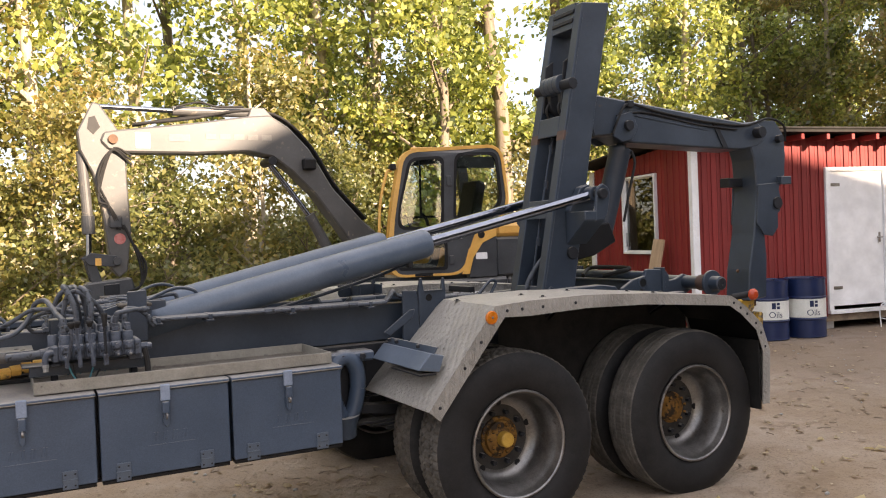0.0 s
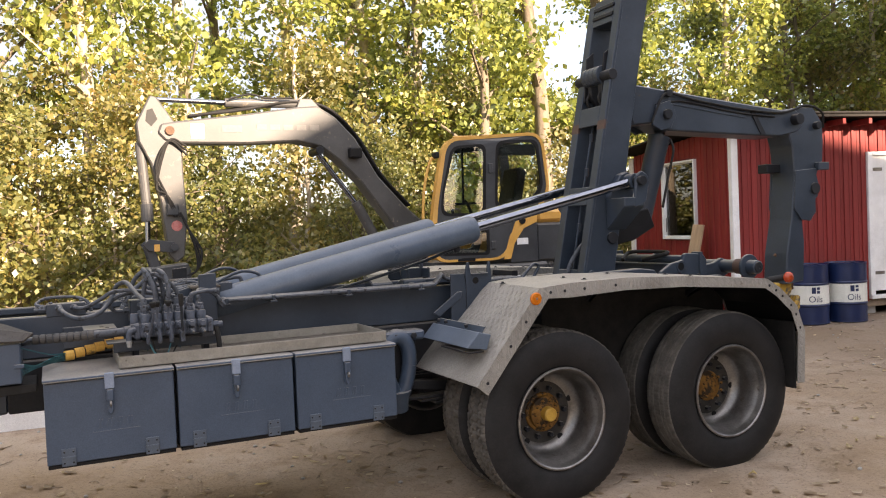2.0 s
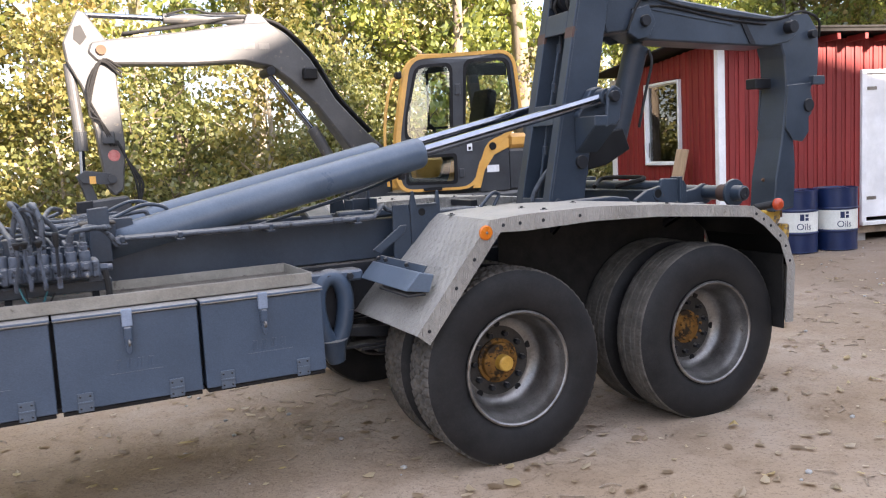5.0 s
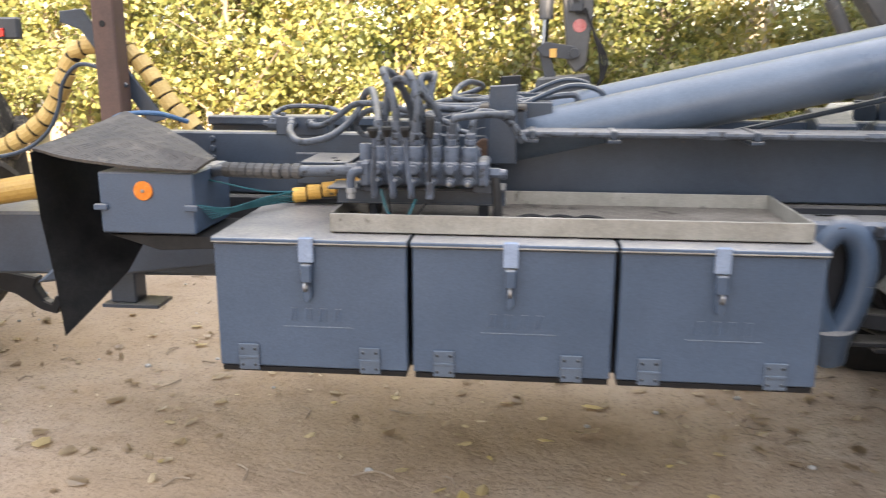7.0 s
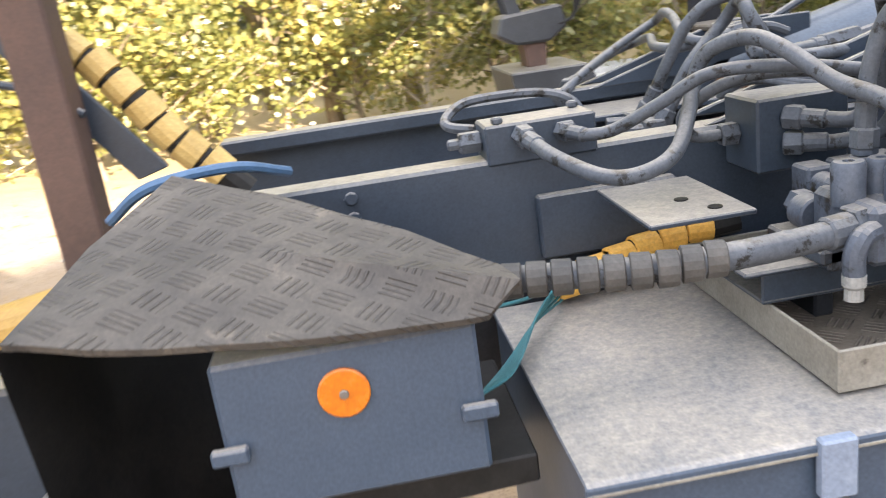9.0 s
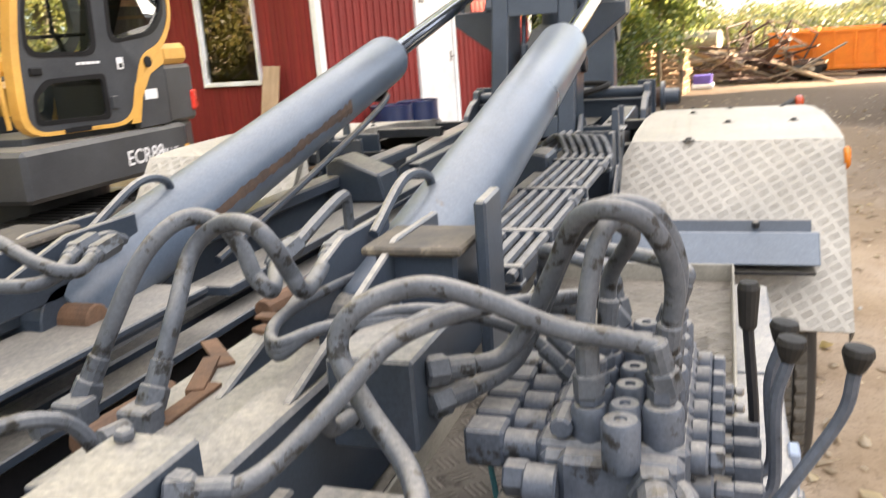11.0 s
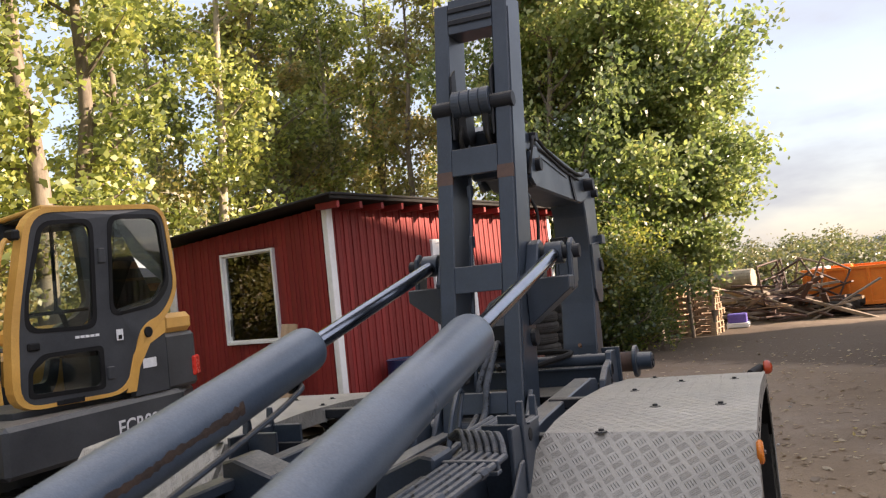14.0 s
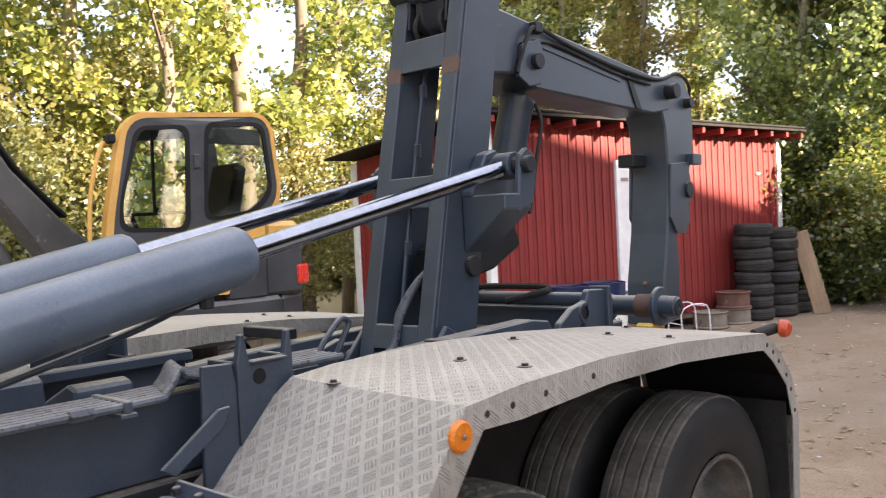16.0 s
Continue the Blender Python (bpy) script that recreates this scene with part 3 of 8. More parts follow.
    part("hinge", box(2.49, 2.69, -0.008, 0.0, 0.62, 0.67, 0.002), STEEL, door)
    part("threshold", box(2.40, 3.62, -0.06, 0.04, 0.24, 0.30, 0.004), WHITEP, hut)
    # window
    win = part("window", box(-0.03, 0.05, 1.005, 1.040, 1.28, 2.578, 0.004, box(-0.03, 0.05, 2.010, 2.045, 1.28, 2.578, 0.004, box(-0.03, 0.05, 1.040, 2.010, 2.543, 2.578, 0.004, box(-0.05, 0.05, 1.040, 2.010, 1.28, 1.315, 0.004)))), WHITEP, hut, "white painted window with one pane")
    part("sash", box(0.02, 0.06, 1.040, 1.058, 1.315, 2.543, 0.003, box(0.02, 0.06, 1.985, 2.010, 1.315, 2.543, 0.003, box(0.02, 0.06, 1.058, 1.985, 2.525, 2.543, 0.003, box(0.02, 0.06, 1.058, 1.985, 1.315, 1.338, 0.003)))), WHITEP, win)
    pane = part("pane", box(0.035, 0.041, 1.052, 1.991, 1.333, 2.530, 0), WGLASS, win)
    pane.visible_shadow = False
    part("window_stay", rod((0.01, 1.975, 1.40), (0.01, 1.965, 1.64), 0.008, 8), STEEL, win)
    # things to be guessed through the pane
    part("table", box(1.2, 1.9, 0.9, 2.3, 0.92, 0.96, 0.004, box(1.25, 1.31, 0.95, 1.01, z0, 0.92, 0.004, box(1.79, 1.85, 2.19, 2.25, z0, 0.92, 0.004))), OLDWOOD, hut)
    return hut


HUT = build_hut()

# ---- hook-lift trailer ----
YC = 1.20
T = thing("hooklift_trailer", (0, YC, 0), "slate-grey tandem-axle hook-lift trailer with raised hook arm", "trailer")


def Y(s, d):
    return YC + s * d


# chassis beams, lower rails, cross members
for s in (-1, 1):
    channel = [(Y(s, a), b) for a, b in ((0.41, 1.06), (0.41, 1.285), (0.335, 1.285), (0.335, 1.245), (0.388, 1.245), (0.388, 1.09), (0.335, 1.09), (0.335, 1.06))]
    part("main_beam", prism(channel, -3.30, 0.12, 0.006, plane="yz"), GREY, T, "dusty slate-grey channel beam")
    part("rear_beam", box(0.12, 2.05, Y(s, 0.41), Y(s, 0.335), 1.06, 1.20, 0.006), GREY, T)
    part("lower_rail", box(-2.95, 1.95, Y(s, 0.43), Y(s, 0.35), 0.78, 1.055, 0.008), DARK, T)
    for x in (-2.7, -2.45, -2.2, -0.95, -0.83, -0.71, -0.4):
        part("rail_bolt", rod((x, Y(s, 0.445), 0.98), (x, Y(s, 0.43), 0.98), 0.014, 6), DARK, T)
    part("beam_deck", box(-2.52, -1.75, Y(s, 0.335), Y(s, 0.13), 1.225, 1.24, 0.003), GREY, T, "dusty plate between beam and ram foot")
    # inner guide flanges of the tipping frame
    part("guide_flange", box(-3.1, 1.3, Y(s, 0.24), Y(s, 0.16), 1.10, 1.12, 0.003), GREY, T)
    part("inner_web", box(-3.1, 1.5, Y(s, 0.24), Y(s, 0.232), 0.95, 1.06, 0.002), DARK, T)
for x in (-3.2, -2.2, -1.3, -0.3, 0.5, 1.4):
    part("cross_member", box(x, x + 0.14, Y(-1, 0.35), Y(1, 0.35), 0.84, 1.02, 0.008), DARK, T)
part("center_tunnel", box(-3.0, -1.2, Y(-1, 0.09), Y(1, 0.05), 1.0, 1.10, 0.02), GREY, T)
for k, (x, y) in enumerate(((-2.55, 1.12), (-2.25, 1.25), (-1.9, 1.10), (-1.6, 1.3))):
    part("scrap_iron", rod((x, y, 1.13), (x + 0.2, y + 0.03 * (-1) ** k, 1.135), 0.028, 10), RUST, T, "rusty loose tie pin")
# triangular gussets between beam and ram feet
for s in (-1, 1):
    for y in (0.30, 0.40):
        part("gusset", prism([(-2.35, 1.285), (-1.75, 1.285), (-1.75, 1.40), (-1.95, 1.40)], Y(s, y), Y(s, y - 0.015), 0.003), GREY, T)

# drawbar and front end
part("drawbar", prism([(-4.9, 0.63), (-3.1, 0.66), (-3.1, 0.93), (-4.9, 0.90)], YC - 0.15, YC + 0.15, 0.012), GREY, T, "grey box-section drawbar with rust nicks")
part("drawbar_brace", prism([(-3.75, 0.68), (-2.95, 0.78), (-2.95, 1.05), (-3.3, 1.05)], YC - 0.40, YC - 0.28, 0.01), GREY, T)
part("drawbar_eye", lathe((-4.98, YC, 0.76), (0, 0, 1), [(-0.03, 0.03), (-0.03, 0.06), (0, 0.075), (0.03, 0.06), (0.03, 0.03), (-0.03, 0.03)], 20), DARK, T)
part("support_foot", box(-3.53, -3.42, 0.96, 1.06, 0.56, 0.70, 0.006, box(-3.56, -3.32, 0.94, 1.08, 0.545, 0.56, 0.002)), GREY, T, "grey parking-leg stub with foot plate")
part("front_stake", box(-3.605, -3.51, 1.15, 1.25, 0.90, 1.95, 0.006), material("rusty_brown_post", (0.055, 0.032, 0.026), (0.095, 0.055, 0.042), 6, 0.7, bump=0.2), T, "rusty brown steel post with a hole")
part("stake_hole", rod((-3.56, 1.147, 1.68), (-3.56, 1.150, 1.68), 0.013, 12), BLACK, T)
part("stay", prism([(-3.80, 1.735), (-3.70, 1.745), (-3.675, 1.71), (-3.37, 1.29), (-3.44, 1.27), (-3.715, 1.66), (-3.80, 1.69)], 1.252, 1.27, 0.003), GREY, T, "slanting grey flat-bar stay")


# wheels
def tyre_mesh(deep=0.008, zigzag=0.0026, groove=0.013):
    R, W, seg = 0.53, 0.285, 264
    prof = [(0.035, 0.303), (0.022, 0.316), (0.006, 0.36), (0.0, 0.40), (0.0, 0.43), (0.006, 0.46), (0.014, 0.485), (0.028, 0.508), (0.036, 0.518)]
    half = [(0.042, R - 0.004, 1), (0.066, R, 1), (0.070, R, 1), (0.074, R - groove, 0), (0.080, R - groove, 0), (0.084, R + 0.001, 2), (0.106, R + 0.002, 2), (0.110, R - groove, 0), (0.116, R - groove, 0), (0.120, R + 0.002, 3), (0.142, R + 0.002, 3)]
    ring = [(s, r, 0) for s, r in prof] + half
    ring = ring + [(W - s, r, g) for s, r, g in ring[::-1]]
    bm = bmesh.new()
    rows = []
    for k in range(seg):
        a = 2 * math.pi * k / seg
        row = []
        for s, r, g in ring:
            cut = (k + 2 * g) % 4 == 0 and g > 0
            rr = r - (deep if cut else 0)
            zig = zigzag * (1 if (k // 2) % 2 else -1) if g else 0
            row.append(bm.verts.new((math.cos(a) * rr, s + zig, math.sin(a) * rr)))
        rows.append(row)
    for k in range(seg):
        a, b = rows[k], rows[(k + 1) % seg]
        for j in range(len(ring) - 1):
            bm.faces.new((a[j], a[j + 1], b[j + 1], b[j]))
    me = mesh_of(bm, "tyre", RUBBER, smooth=False)
    me.materials.append(TREADM)
    for p in me.polygons:
        c = p.center
        if math.hypot(c.x, c.z) > 0.5190:
            p.material_index = 1
        else:
            p.use_smooth = True
    return me


def rim_mesh():
    """Dished disc wheel: flange, deep barrel, disc with hand holes seen as dark discs."""
    prof = [(0.020, 0.311), (0.011, 0.309), (0.008, 0.300), (0.014, 0.292), (0.045, 0.285), (0.066, 0.279), (0.090, 0.262), (0.180, 0.256), (0.215, 0.244), (0.236, 0.212), (0.242, 0.192), (0.243, 0.170), (0.245, 0.10), (0.245, 0.0)]
    me = mesh_of(lathe((0, 0, 0), (0, 1, 0), prof, 56), "rim", STEEL, smooth=True)
    me.materials.append(material("dark_disc", (0.022, 0.02, 0.018), (0.055, 0.05, 0.045), 8, 0.6, metal=0.4, spots=(0.04, 0.03, 0.025), spot_at=0.6, bump=0.1))
    # the disc's inner faces, deep in the rim, take the darker material
    for f in me.polygons:
        if f.center.y > 0.20 and math.hypot(f.center.x, f.center.z) < 0.20:
            f.material_index = 1
    return me


TYRE, WORN, RIM = tyre_mesh(), tyre_mesh(0.0025, 0.0008, 0.005), rim_mesh()
HUBM = mesh_of(lathe((0, 0, 0), (0, 1, 0), [(0.188, 0.0), (0.188, 0.056), (0.194, 0.064), (0.198, 0.086), (0.206, 0.102), (0.228, 0.106), (0.234, 0.122), (0.250, 0.124), (0.250, 0.0)], 32), "hub", HUBY, smooth=True)
CAPM = mesh_of(lathe((0, 0, 0), (0, 1, 0), [(0.138, 0.0), (0.138, 0.036), (0.144, 0.043), (0.19, 0.046), (0.19, 0.0)], 28), "hub_cap", CAPY, smooth=True)
NUT = mesh_of(rod((0, 0, 0), (0, 0.035, 0), 0.017, 6), "wheel_nut", DARK)
HOLE = mesh_of(rod((0, 0, 0), (0, 0.004, 0), 0.020, 14), "hand_hole", BLACK)
BOLT = mesh_of(rod((0, 0, 0), (0, 0.012, 0), 0.012, 6), "hub_bolt", HUBY)
FLIP = Matrix.Rotation(math.pi, 4, "Z")
for s, x in ((-1, 0.005), (-1, 1.35), (1, 0.005), (1, 1.35)):
    for inner in (False, True):
        y = Y(s, (1.20 if s < 0 else 1.38) - (0.34 if inner else 0))
        turn = Matrix.Identity(4) if s < 0 else FLIP
        turn = turn @ Matrix.Rotation(0.3 * x + inner, 4, "Y")
        hub = new("wheel")
        hub.parent = T
        hub.matrix_basis = Matrix.Translation(Vector((x, y, 0.496)) - BASE[T]) @ turn
        BASE[hub] = Vector((0, 0, 0))
        tagged(hub, "inner twin truck wheel" if inner else "outer truck wheel with worn silver rim and ochre hub")
        shared("tyre", TYRE if x < 1 else WORN, hub, (0, 0, 0))
        shared("rim", RIM, hub, (0, 0, 0), FLIP @ Matrix.Translation((0, -0.285, 0)) if inner else None)
        if inner:
            continue
        shared("hub", HUBM, hub, (0, 0.0 if x < 1 else 0.03, 0))
        if x < 1:
            shared("hub_cap", CAPM, hub, (0, 0, 0))
        for k in range(10):
            a = 2 * math.pi * k / 10
            shared("wheel_nut", NUT, hub, (math.cos(a) * 0.152, 0.214, math.sin(a) * 0.152))
            shared("hub_bolt", BOLT, hub, (math.cos(a) * 0.080, 0.188, math.sin(a) * 0.080))
            if k % 2 == 0:
                shared("hand_hole", HOLE, hub, (math.cos(a + 0.31) * 0.205, 0.2345, math.sin(a + 0.31) * 0.205))
for x in (0.005, 1.35):
    part("axle", rod((x, 0.30, 0.522), (x, 2.10, 0.522), 0.075, 20), DARK, T)
    for s in (-1, 1):
        part("brake_drum", rod((x, Y(s, 0.82), 0.522), (x, Y(s, 0.52), 0.522), 0.20, 28), DARK, T)
for s in (-1, 1):
    part("leaf_spring", prism([(-0.75, 0.66), (-0.3, 0.60), (0.3, 0.60), (0.65, 0.68), (1.0, 0.60), (1.6, 0.60), (1.95, 0.66), (1.95, 0.71), (1.6, 0.66), (1.0, 0.67), (0.65, 0.76), (0.3, 0.67), (-0.3, 0.67), (-0.75, 0.71)], Y(s, 0.52), Y(s, 0.43), 0.004), DARK, T)
    for k in range(3):
        part("spring_leaf", box(-0.72 + 0.1 * k, 0.6 - 0.06 * k, Y(s, 0.52), Y(s, 0.43), 0.58 - 0.022 * k, 0.598 - 0.022 * k, 0.003), DARK, T)
    # cast spring hanger with a hollow between two limbs
    part("spring_hanger", prism(rounded_pts([(-0.95, 1.03), (-0.62, 1.03), (-0.63, 0.80), (-0.66, 0.62), (-0.74, 0.52), (-0.86, 0.54), (-0.92, 0.74)], 0.08), Y(s, 0.50), Y(s, 0.43), 0.02), DARK, T, "cast blue-grey spring hanger")
    loop = [(-0.785 + 0.080 * math.cos(a) * (1.0 + 0.25 * math.sin(a)), Y(s, 0.545), 0.815 + 0.185 * math.sin(a)) for a in [2 * math.pi * k / 14 for k in range(15)]]
    part("hanger_loop", tube(loop, 0.048, 14, 3), BOXG, T, "rounded blue-grey casting loop", smooth=True)
    part("hanger_leg", tube([(-0.79, Y(s, 0.545), 0.66), (-0.785, Y(s, 0.54), 0.60), (-0.77, Y(s, 0.53), 0.53)], 0.085, 14, 5, taper=0.05), BOXG, T, smooth=True)
    part("hanger_flange", box(-0.99, -0.60, Y(s, 0.575), Y(s, 0.43), 0.97, 1.03, 0.012), BOXG, T)
    for x in (-0.92, -0.80, -0.68):
        part("hanger_bolt", rod((x, Y(s, 0.59), 1.0), (x, Y(s, 0.57), 1.0), 0.02, 6), DARK, T)
    part("spring_saddle", box(0.45, 0.85, Y(s, 0.55), Y(s, 0.40), 0.72, 0.95, 0.015), DARK, T)

# fenders
FEND = [(-0.61, 0.775), (-0.18, 1.298), (0.025, 1.312), (0.44, 1.318), (0.884, 1.298), (1.35, 1.258), (1.60, 1.235), (1.72, 1.165), (1.87, 1.035), (1.94, 0.85), (1.92, 0.50)]
BOLTH = mesh_of(lathe((0, 0, 0), (0, 0, 1), [(0, 0.021), (0.003, 0.020), (0.004, 0.010), (0.011, 0.009), (0.013, 0.0)], 10), "fender_bolt", DARK)
for s in (-1, 1):
    yo, yi = (Y(s, 1.275), Y(s, 0.585)) if s < 0 else (Y(s, 1.47), Y(s, 0.735))
    under = []
    for k, (x, z) in enumerate(FEND):
        a, b = FEND[max(k - 1, 0)], FEND[min(k + 1, len(FEND) - 1)]
        d = Vector((b[0] - a[0], b[1] - a[1])).normalized()
        under.append((x + d.y * 0.006, z - d.x * 0.006))
    bm = prism(FEND + under[::-1], yo, yi, 0)
    for v in bm.verts:
        if abs(v.co.y + BASE[T].y - yi) < 0.01 or abs(v.co.y - yi) < 0.01:
            if v.co.x < -0.4:
                v.co.y -= s * 0.28
            elif v.co.x < -0.1:
                v.co.x += 0.05
    fender = part("fender", bm, PLATE, T, "dusty aluminium chequer-plate fender")
    # black layer under the plate, put in for the shade inside the arch
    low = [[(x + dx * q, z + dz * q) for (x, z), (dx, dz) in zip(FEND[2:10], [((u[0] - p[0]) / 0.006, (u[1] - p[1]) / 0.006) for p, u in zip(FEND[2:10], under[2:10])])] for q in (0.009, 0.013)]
    part("lining", prism(low[0] + low[1][::-1], yo - s * 0.006, yi + s * 0.03, 0), BLACK, fender, "black sheet added to darken the underside of the fender")
    # turned-down lip along the outer edge
    bm = bmesh.new()
    inner = []
    for k, (x, z) in enumerate(FEND):
        a, b = FEND[max(k - 1, 0)], FEND[min(k + 1, len(FEND) - 1)]
        d = Vector((b[0] - a[0], b[1] - a[1])).normalized()
        wide = 0.085 - 0.02 * min(max(x, 0.0), 1.0)
        inner.append((x + d.y * wide, z - d.x * wide))
    prism(FEND + inner[::-1], yo, yo + s * 0.005, 0, bm)
    if s > 0:
        prism(FEND[:8] + inner[7::-1], yi, yi - 0.005, 0, bm)
    part("lip", bm, PLATE, fender)
    for k in (0, 1, 2, 6, 7, 8):
        for f in ((0.25, 0.8) if k else (0.08, 0.45, 0.7, 0.92)):
            px, pz = FEND[k][0] * (1 - f) + FEND[k + 1][0] * f, FEND[k][1] * (1 - f) + FEND[k + 1][1] * f
            ix, iz = inner[k][0] * (1 - f) + inner[k + 1][0] * f, inner[k][1] * (1 - f) + inner[k + 1][1] * f
            cx, cz = (px + ix) / 2, (pz + iz) / 2
            part("rivet", rod((cx, yo, cz), (cx, yo + s * 0.007, cz), 0.010, 8), DARK, fender)
    for x, dy in ((-0.144, 0.786), (0.219, 1.152), (0.224, 0.918), (0.673, 0.772), (1.047, 1.160), (1.036, 0.927), (1.50, 0.74)):
        k = next(k for k in range(len(FEND)) if FEND[k + 1][0] > x)
        (xa, za), (xb, zb) = FEND[k], FEND[k + 1]
        shared("fender_bolt", BOLTH, fender, (x, Y(s, dy), za + (zb - za) * (x - xa) / (xb - xa) - 0.001))
    # mud flap behind the rear wheel and stays below
    part("mud_flap", box(1.86, 1.872, yo - s * 0.02, yi, 0.46, 0.92, 0.002), BLACKR, fender)
    for x in (-0.12, 0.62, 1.5):
        k = next(k for k in range(len(FEND)) if FEND[k + 1][0] > x + 0.05)
        (xa, za), (xb, zb) = FEND[k], FEND[k + 1]
        fz = min(za + (zb - za) * (q - xa) / (xb - xa) for q in (x, x + 0.05)) - 0.012
        part("fender_stay", box(x, x + 0.05, yo - s * 0.12, Y(s, 0.40), fz - 0.045, fz, 0.004), DARK, T)
        part("stay_brace", prism([(Y(s, 0.41), 0.98), (Y(s, 0.41), 1.06), (Y(s, 0.85), fz - 0.03), (Y(s, 0.80), fz - 0.03)], x, x + 0.02, 0.002, plane="yz"), DARK, T)
    # black sheets added inside the arch so that it reads as deep shade
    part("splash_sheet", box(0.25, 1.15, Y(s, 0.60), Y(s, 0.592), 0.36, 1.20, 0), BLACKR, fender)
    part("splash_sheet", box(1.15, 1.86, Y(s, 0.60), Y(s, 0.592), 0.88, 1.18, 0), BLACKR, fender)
    # lamps
    if s > 0:
        continue
    lamp = part("side_reflector", rod((-0.212, yo, 1.238), (-0.212, yo + s * 0.02, 1.238), 0.037, 20, b=0.008), AMBER, T, "round amber side reflector")
    part("screw", rod((-0.212, yo + s * 0.02, 1.238), (-0.212, yo + s * 0.026, 1.238), 0.007, 8), STEEL, lamp)
    lamp = part("marker_lamp", lathe((1.79, yo - s * 0.005, 1.232), (0, s, 0), [(0, 0), (0, 0.030), (0.006, 0.036), (0.022, 0.037), (0.034, 0.031), (0.042, 0.018), (0.045, 0)], 24), REDOR, T, "orange-red marker lamp on a rubber arm", smooth=True)
    part("lamp_base", rod((1.68, yo - s * 0.07, 1.215), (1.79, yo - s * 0.02, 1.232), 0.022, 12), BLACKR, lamp)

# cross bar over the front slope of the fender
for s in (-1, 1):
    bar = part("cross_bar", prism([(-0.615, 0.98), (-0.485, 0.96), (-0.455, 1.045), (-0.535, 1.065)], Y(s, 1.18), Y(s, 0.56), 0.004), RAMG, T, "grey pressed-steel bar across the fender")
    part("bar_plate", prism([(-0.515, 1.05), (-0.505, 1.05), (-0.477, 1.092), (-0.487, 1.092)], Y(s, 1.16), Y(s, 0.56), 0.002), GREY, T)
    part("bar_rubber", box(-0.60, -0.50, Y(s, 1.17), Y(s, 0.80), 0.945, 0.957, 0.003), DARK, T)
    for d in (0.62, 0.72, 1.0):
        part("bar_screw", rod((-0.52, Y(s, d), 1.075), (-0.525, Y(s, d), 1.095), 0.012, 8), DARK, T)

# ---- tipping rams ----
AX = Vector((1.35, 0, 0.298)).normalized()
RUST_AT, RUST_D = radians(93), 0.59
for s in (-1, 1):
    y = Y(s, 0.345)
    pin, tip = Vector((1.25, y, 1.950)), Vector((-0.10, y, 1.652))
    foot = tip - AX * 1.90
    bm = lathe(foot, AX, [(-0.02, 0.0), (-0.02, 0.080), (0, 0.092), (1.86, 0.092), (1.885, 0.088), (1.90, 0.078), (1.90, 0.040)], 40)
    barrel = part("ram_barrel", bm, RAMG, T, "smooth slate-grey hydraulic ram barrel", smooth=True)
    if s > 0:
        bm, rr, last = bmesh.new(), random.Random(5), None
        up = AX.cross(Vector((0, -1, 0)))
        up = up if up.z > 0 else -up
        mid = RUST_AT
        for k in range(60):
            d = RUST_D + 0.016 * k
            wide = radians(rr.uniform(5.0, 10.0) + (7.0 if k < 8 else 0.0) * rr.random())
            mid += radians(rr.uniform(-1.0, 1.0))
            row = [bm.verts.new(tip - AX * d + (up * math.cos(a) - Vector((0, 1, 0)) * math.sin(a)) * 0.0935) for a in (mid - wide, mid, mid + wide)]
            if last:
                for q in (0, 1):
                    bm.faces.new((last[q], last[q + 1], row[q + 1], row[q]))
            last = row
        part("rust_streak", bm, material("old_rust_scrape", (0.034, 0.022, 0.017), (0.080, 0.046, 0.030), 22, 0.85, bump=0.4), barrel, "rusty weld seam")
    part("ram_rod", rod(tip - AX * 0.02, pin - AX * 0.03, 0.035, 28), CHROME, T, "bright chromed ram rod", smooth=True)
    part("rod_seal", lathe(tip, AX, [(0.0, 0.038), (0.0, 0.048), (0.012, 0.048), (0.012, 0.034)], 28), BLACK, T)
    part("rod_eye", rod((pin.x, y - 0.045, pin.z), (pin.x, y + 0.045, pin.z), 0.058, 24), GREY, T, smooth=True)
    part("foot_eye", rod((foot.x - 0.03, y - 0.06, foot.z - 0.0), (foot.x - 0.03, y + 0.06, foot.z), 0.07, 24), GREY, T)
    part("foot_pin", rod((foot.x - 0.03, y - 0.13, foot.z), (foot.x - 0.03, y + 0.13, foot.z), 0.032, 18), RUST, T)
    # feed pipe along the barrel
    a = foot + AX * 0.35 + Vector((0, 0, 0.085))
    part("ram_pipe", tube([a + Vector((-0.25, s * -0.03, -0.02)), a + Vector((-0.08, -s * 0.03, 0.05)), a + Vector((0.03, -s * 0.02, 0.035)), a + Vector((0.05, -s * 0.02, -0.02))], 0.010, 8), GREY, T)
    b0 = foot + AX * 0.5 + Vector((0, -s * 0.05, -0.135))
    part("return_pipe", tube([b0, b0 + AX * 0.5, b0 + AX * 1.0 + Vector((0, 0, 0.01)), b0 + AX * 1.22 + Vector((0, 0, 0.03)), tip - AX * 0.12 + Vector((0, -s * 0.02, -0.10))], 0.011, 8), GREY, T)
    part("port_boss", rod(tip - AX * 0.14 + Vector((0, 0, -0.125)), tip - AX * 0.14 + Vector((0, 0, -0.08)), 0.022, 10), DARK, T)
    # saddle with upright stop plate by the ram's foot
    part("ram_saddle", box(-1.98, -1.84, Y(s, 0.505), Y(s, 0.365), 1.285, 1.38, 0.006), GREY, T)
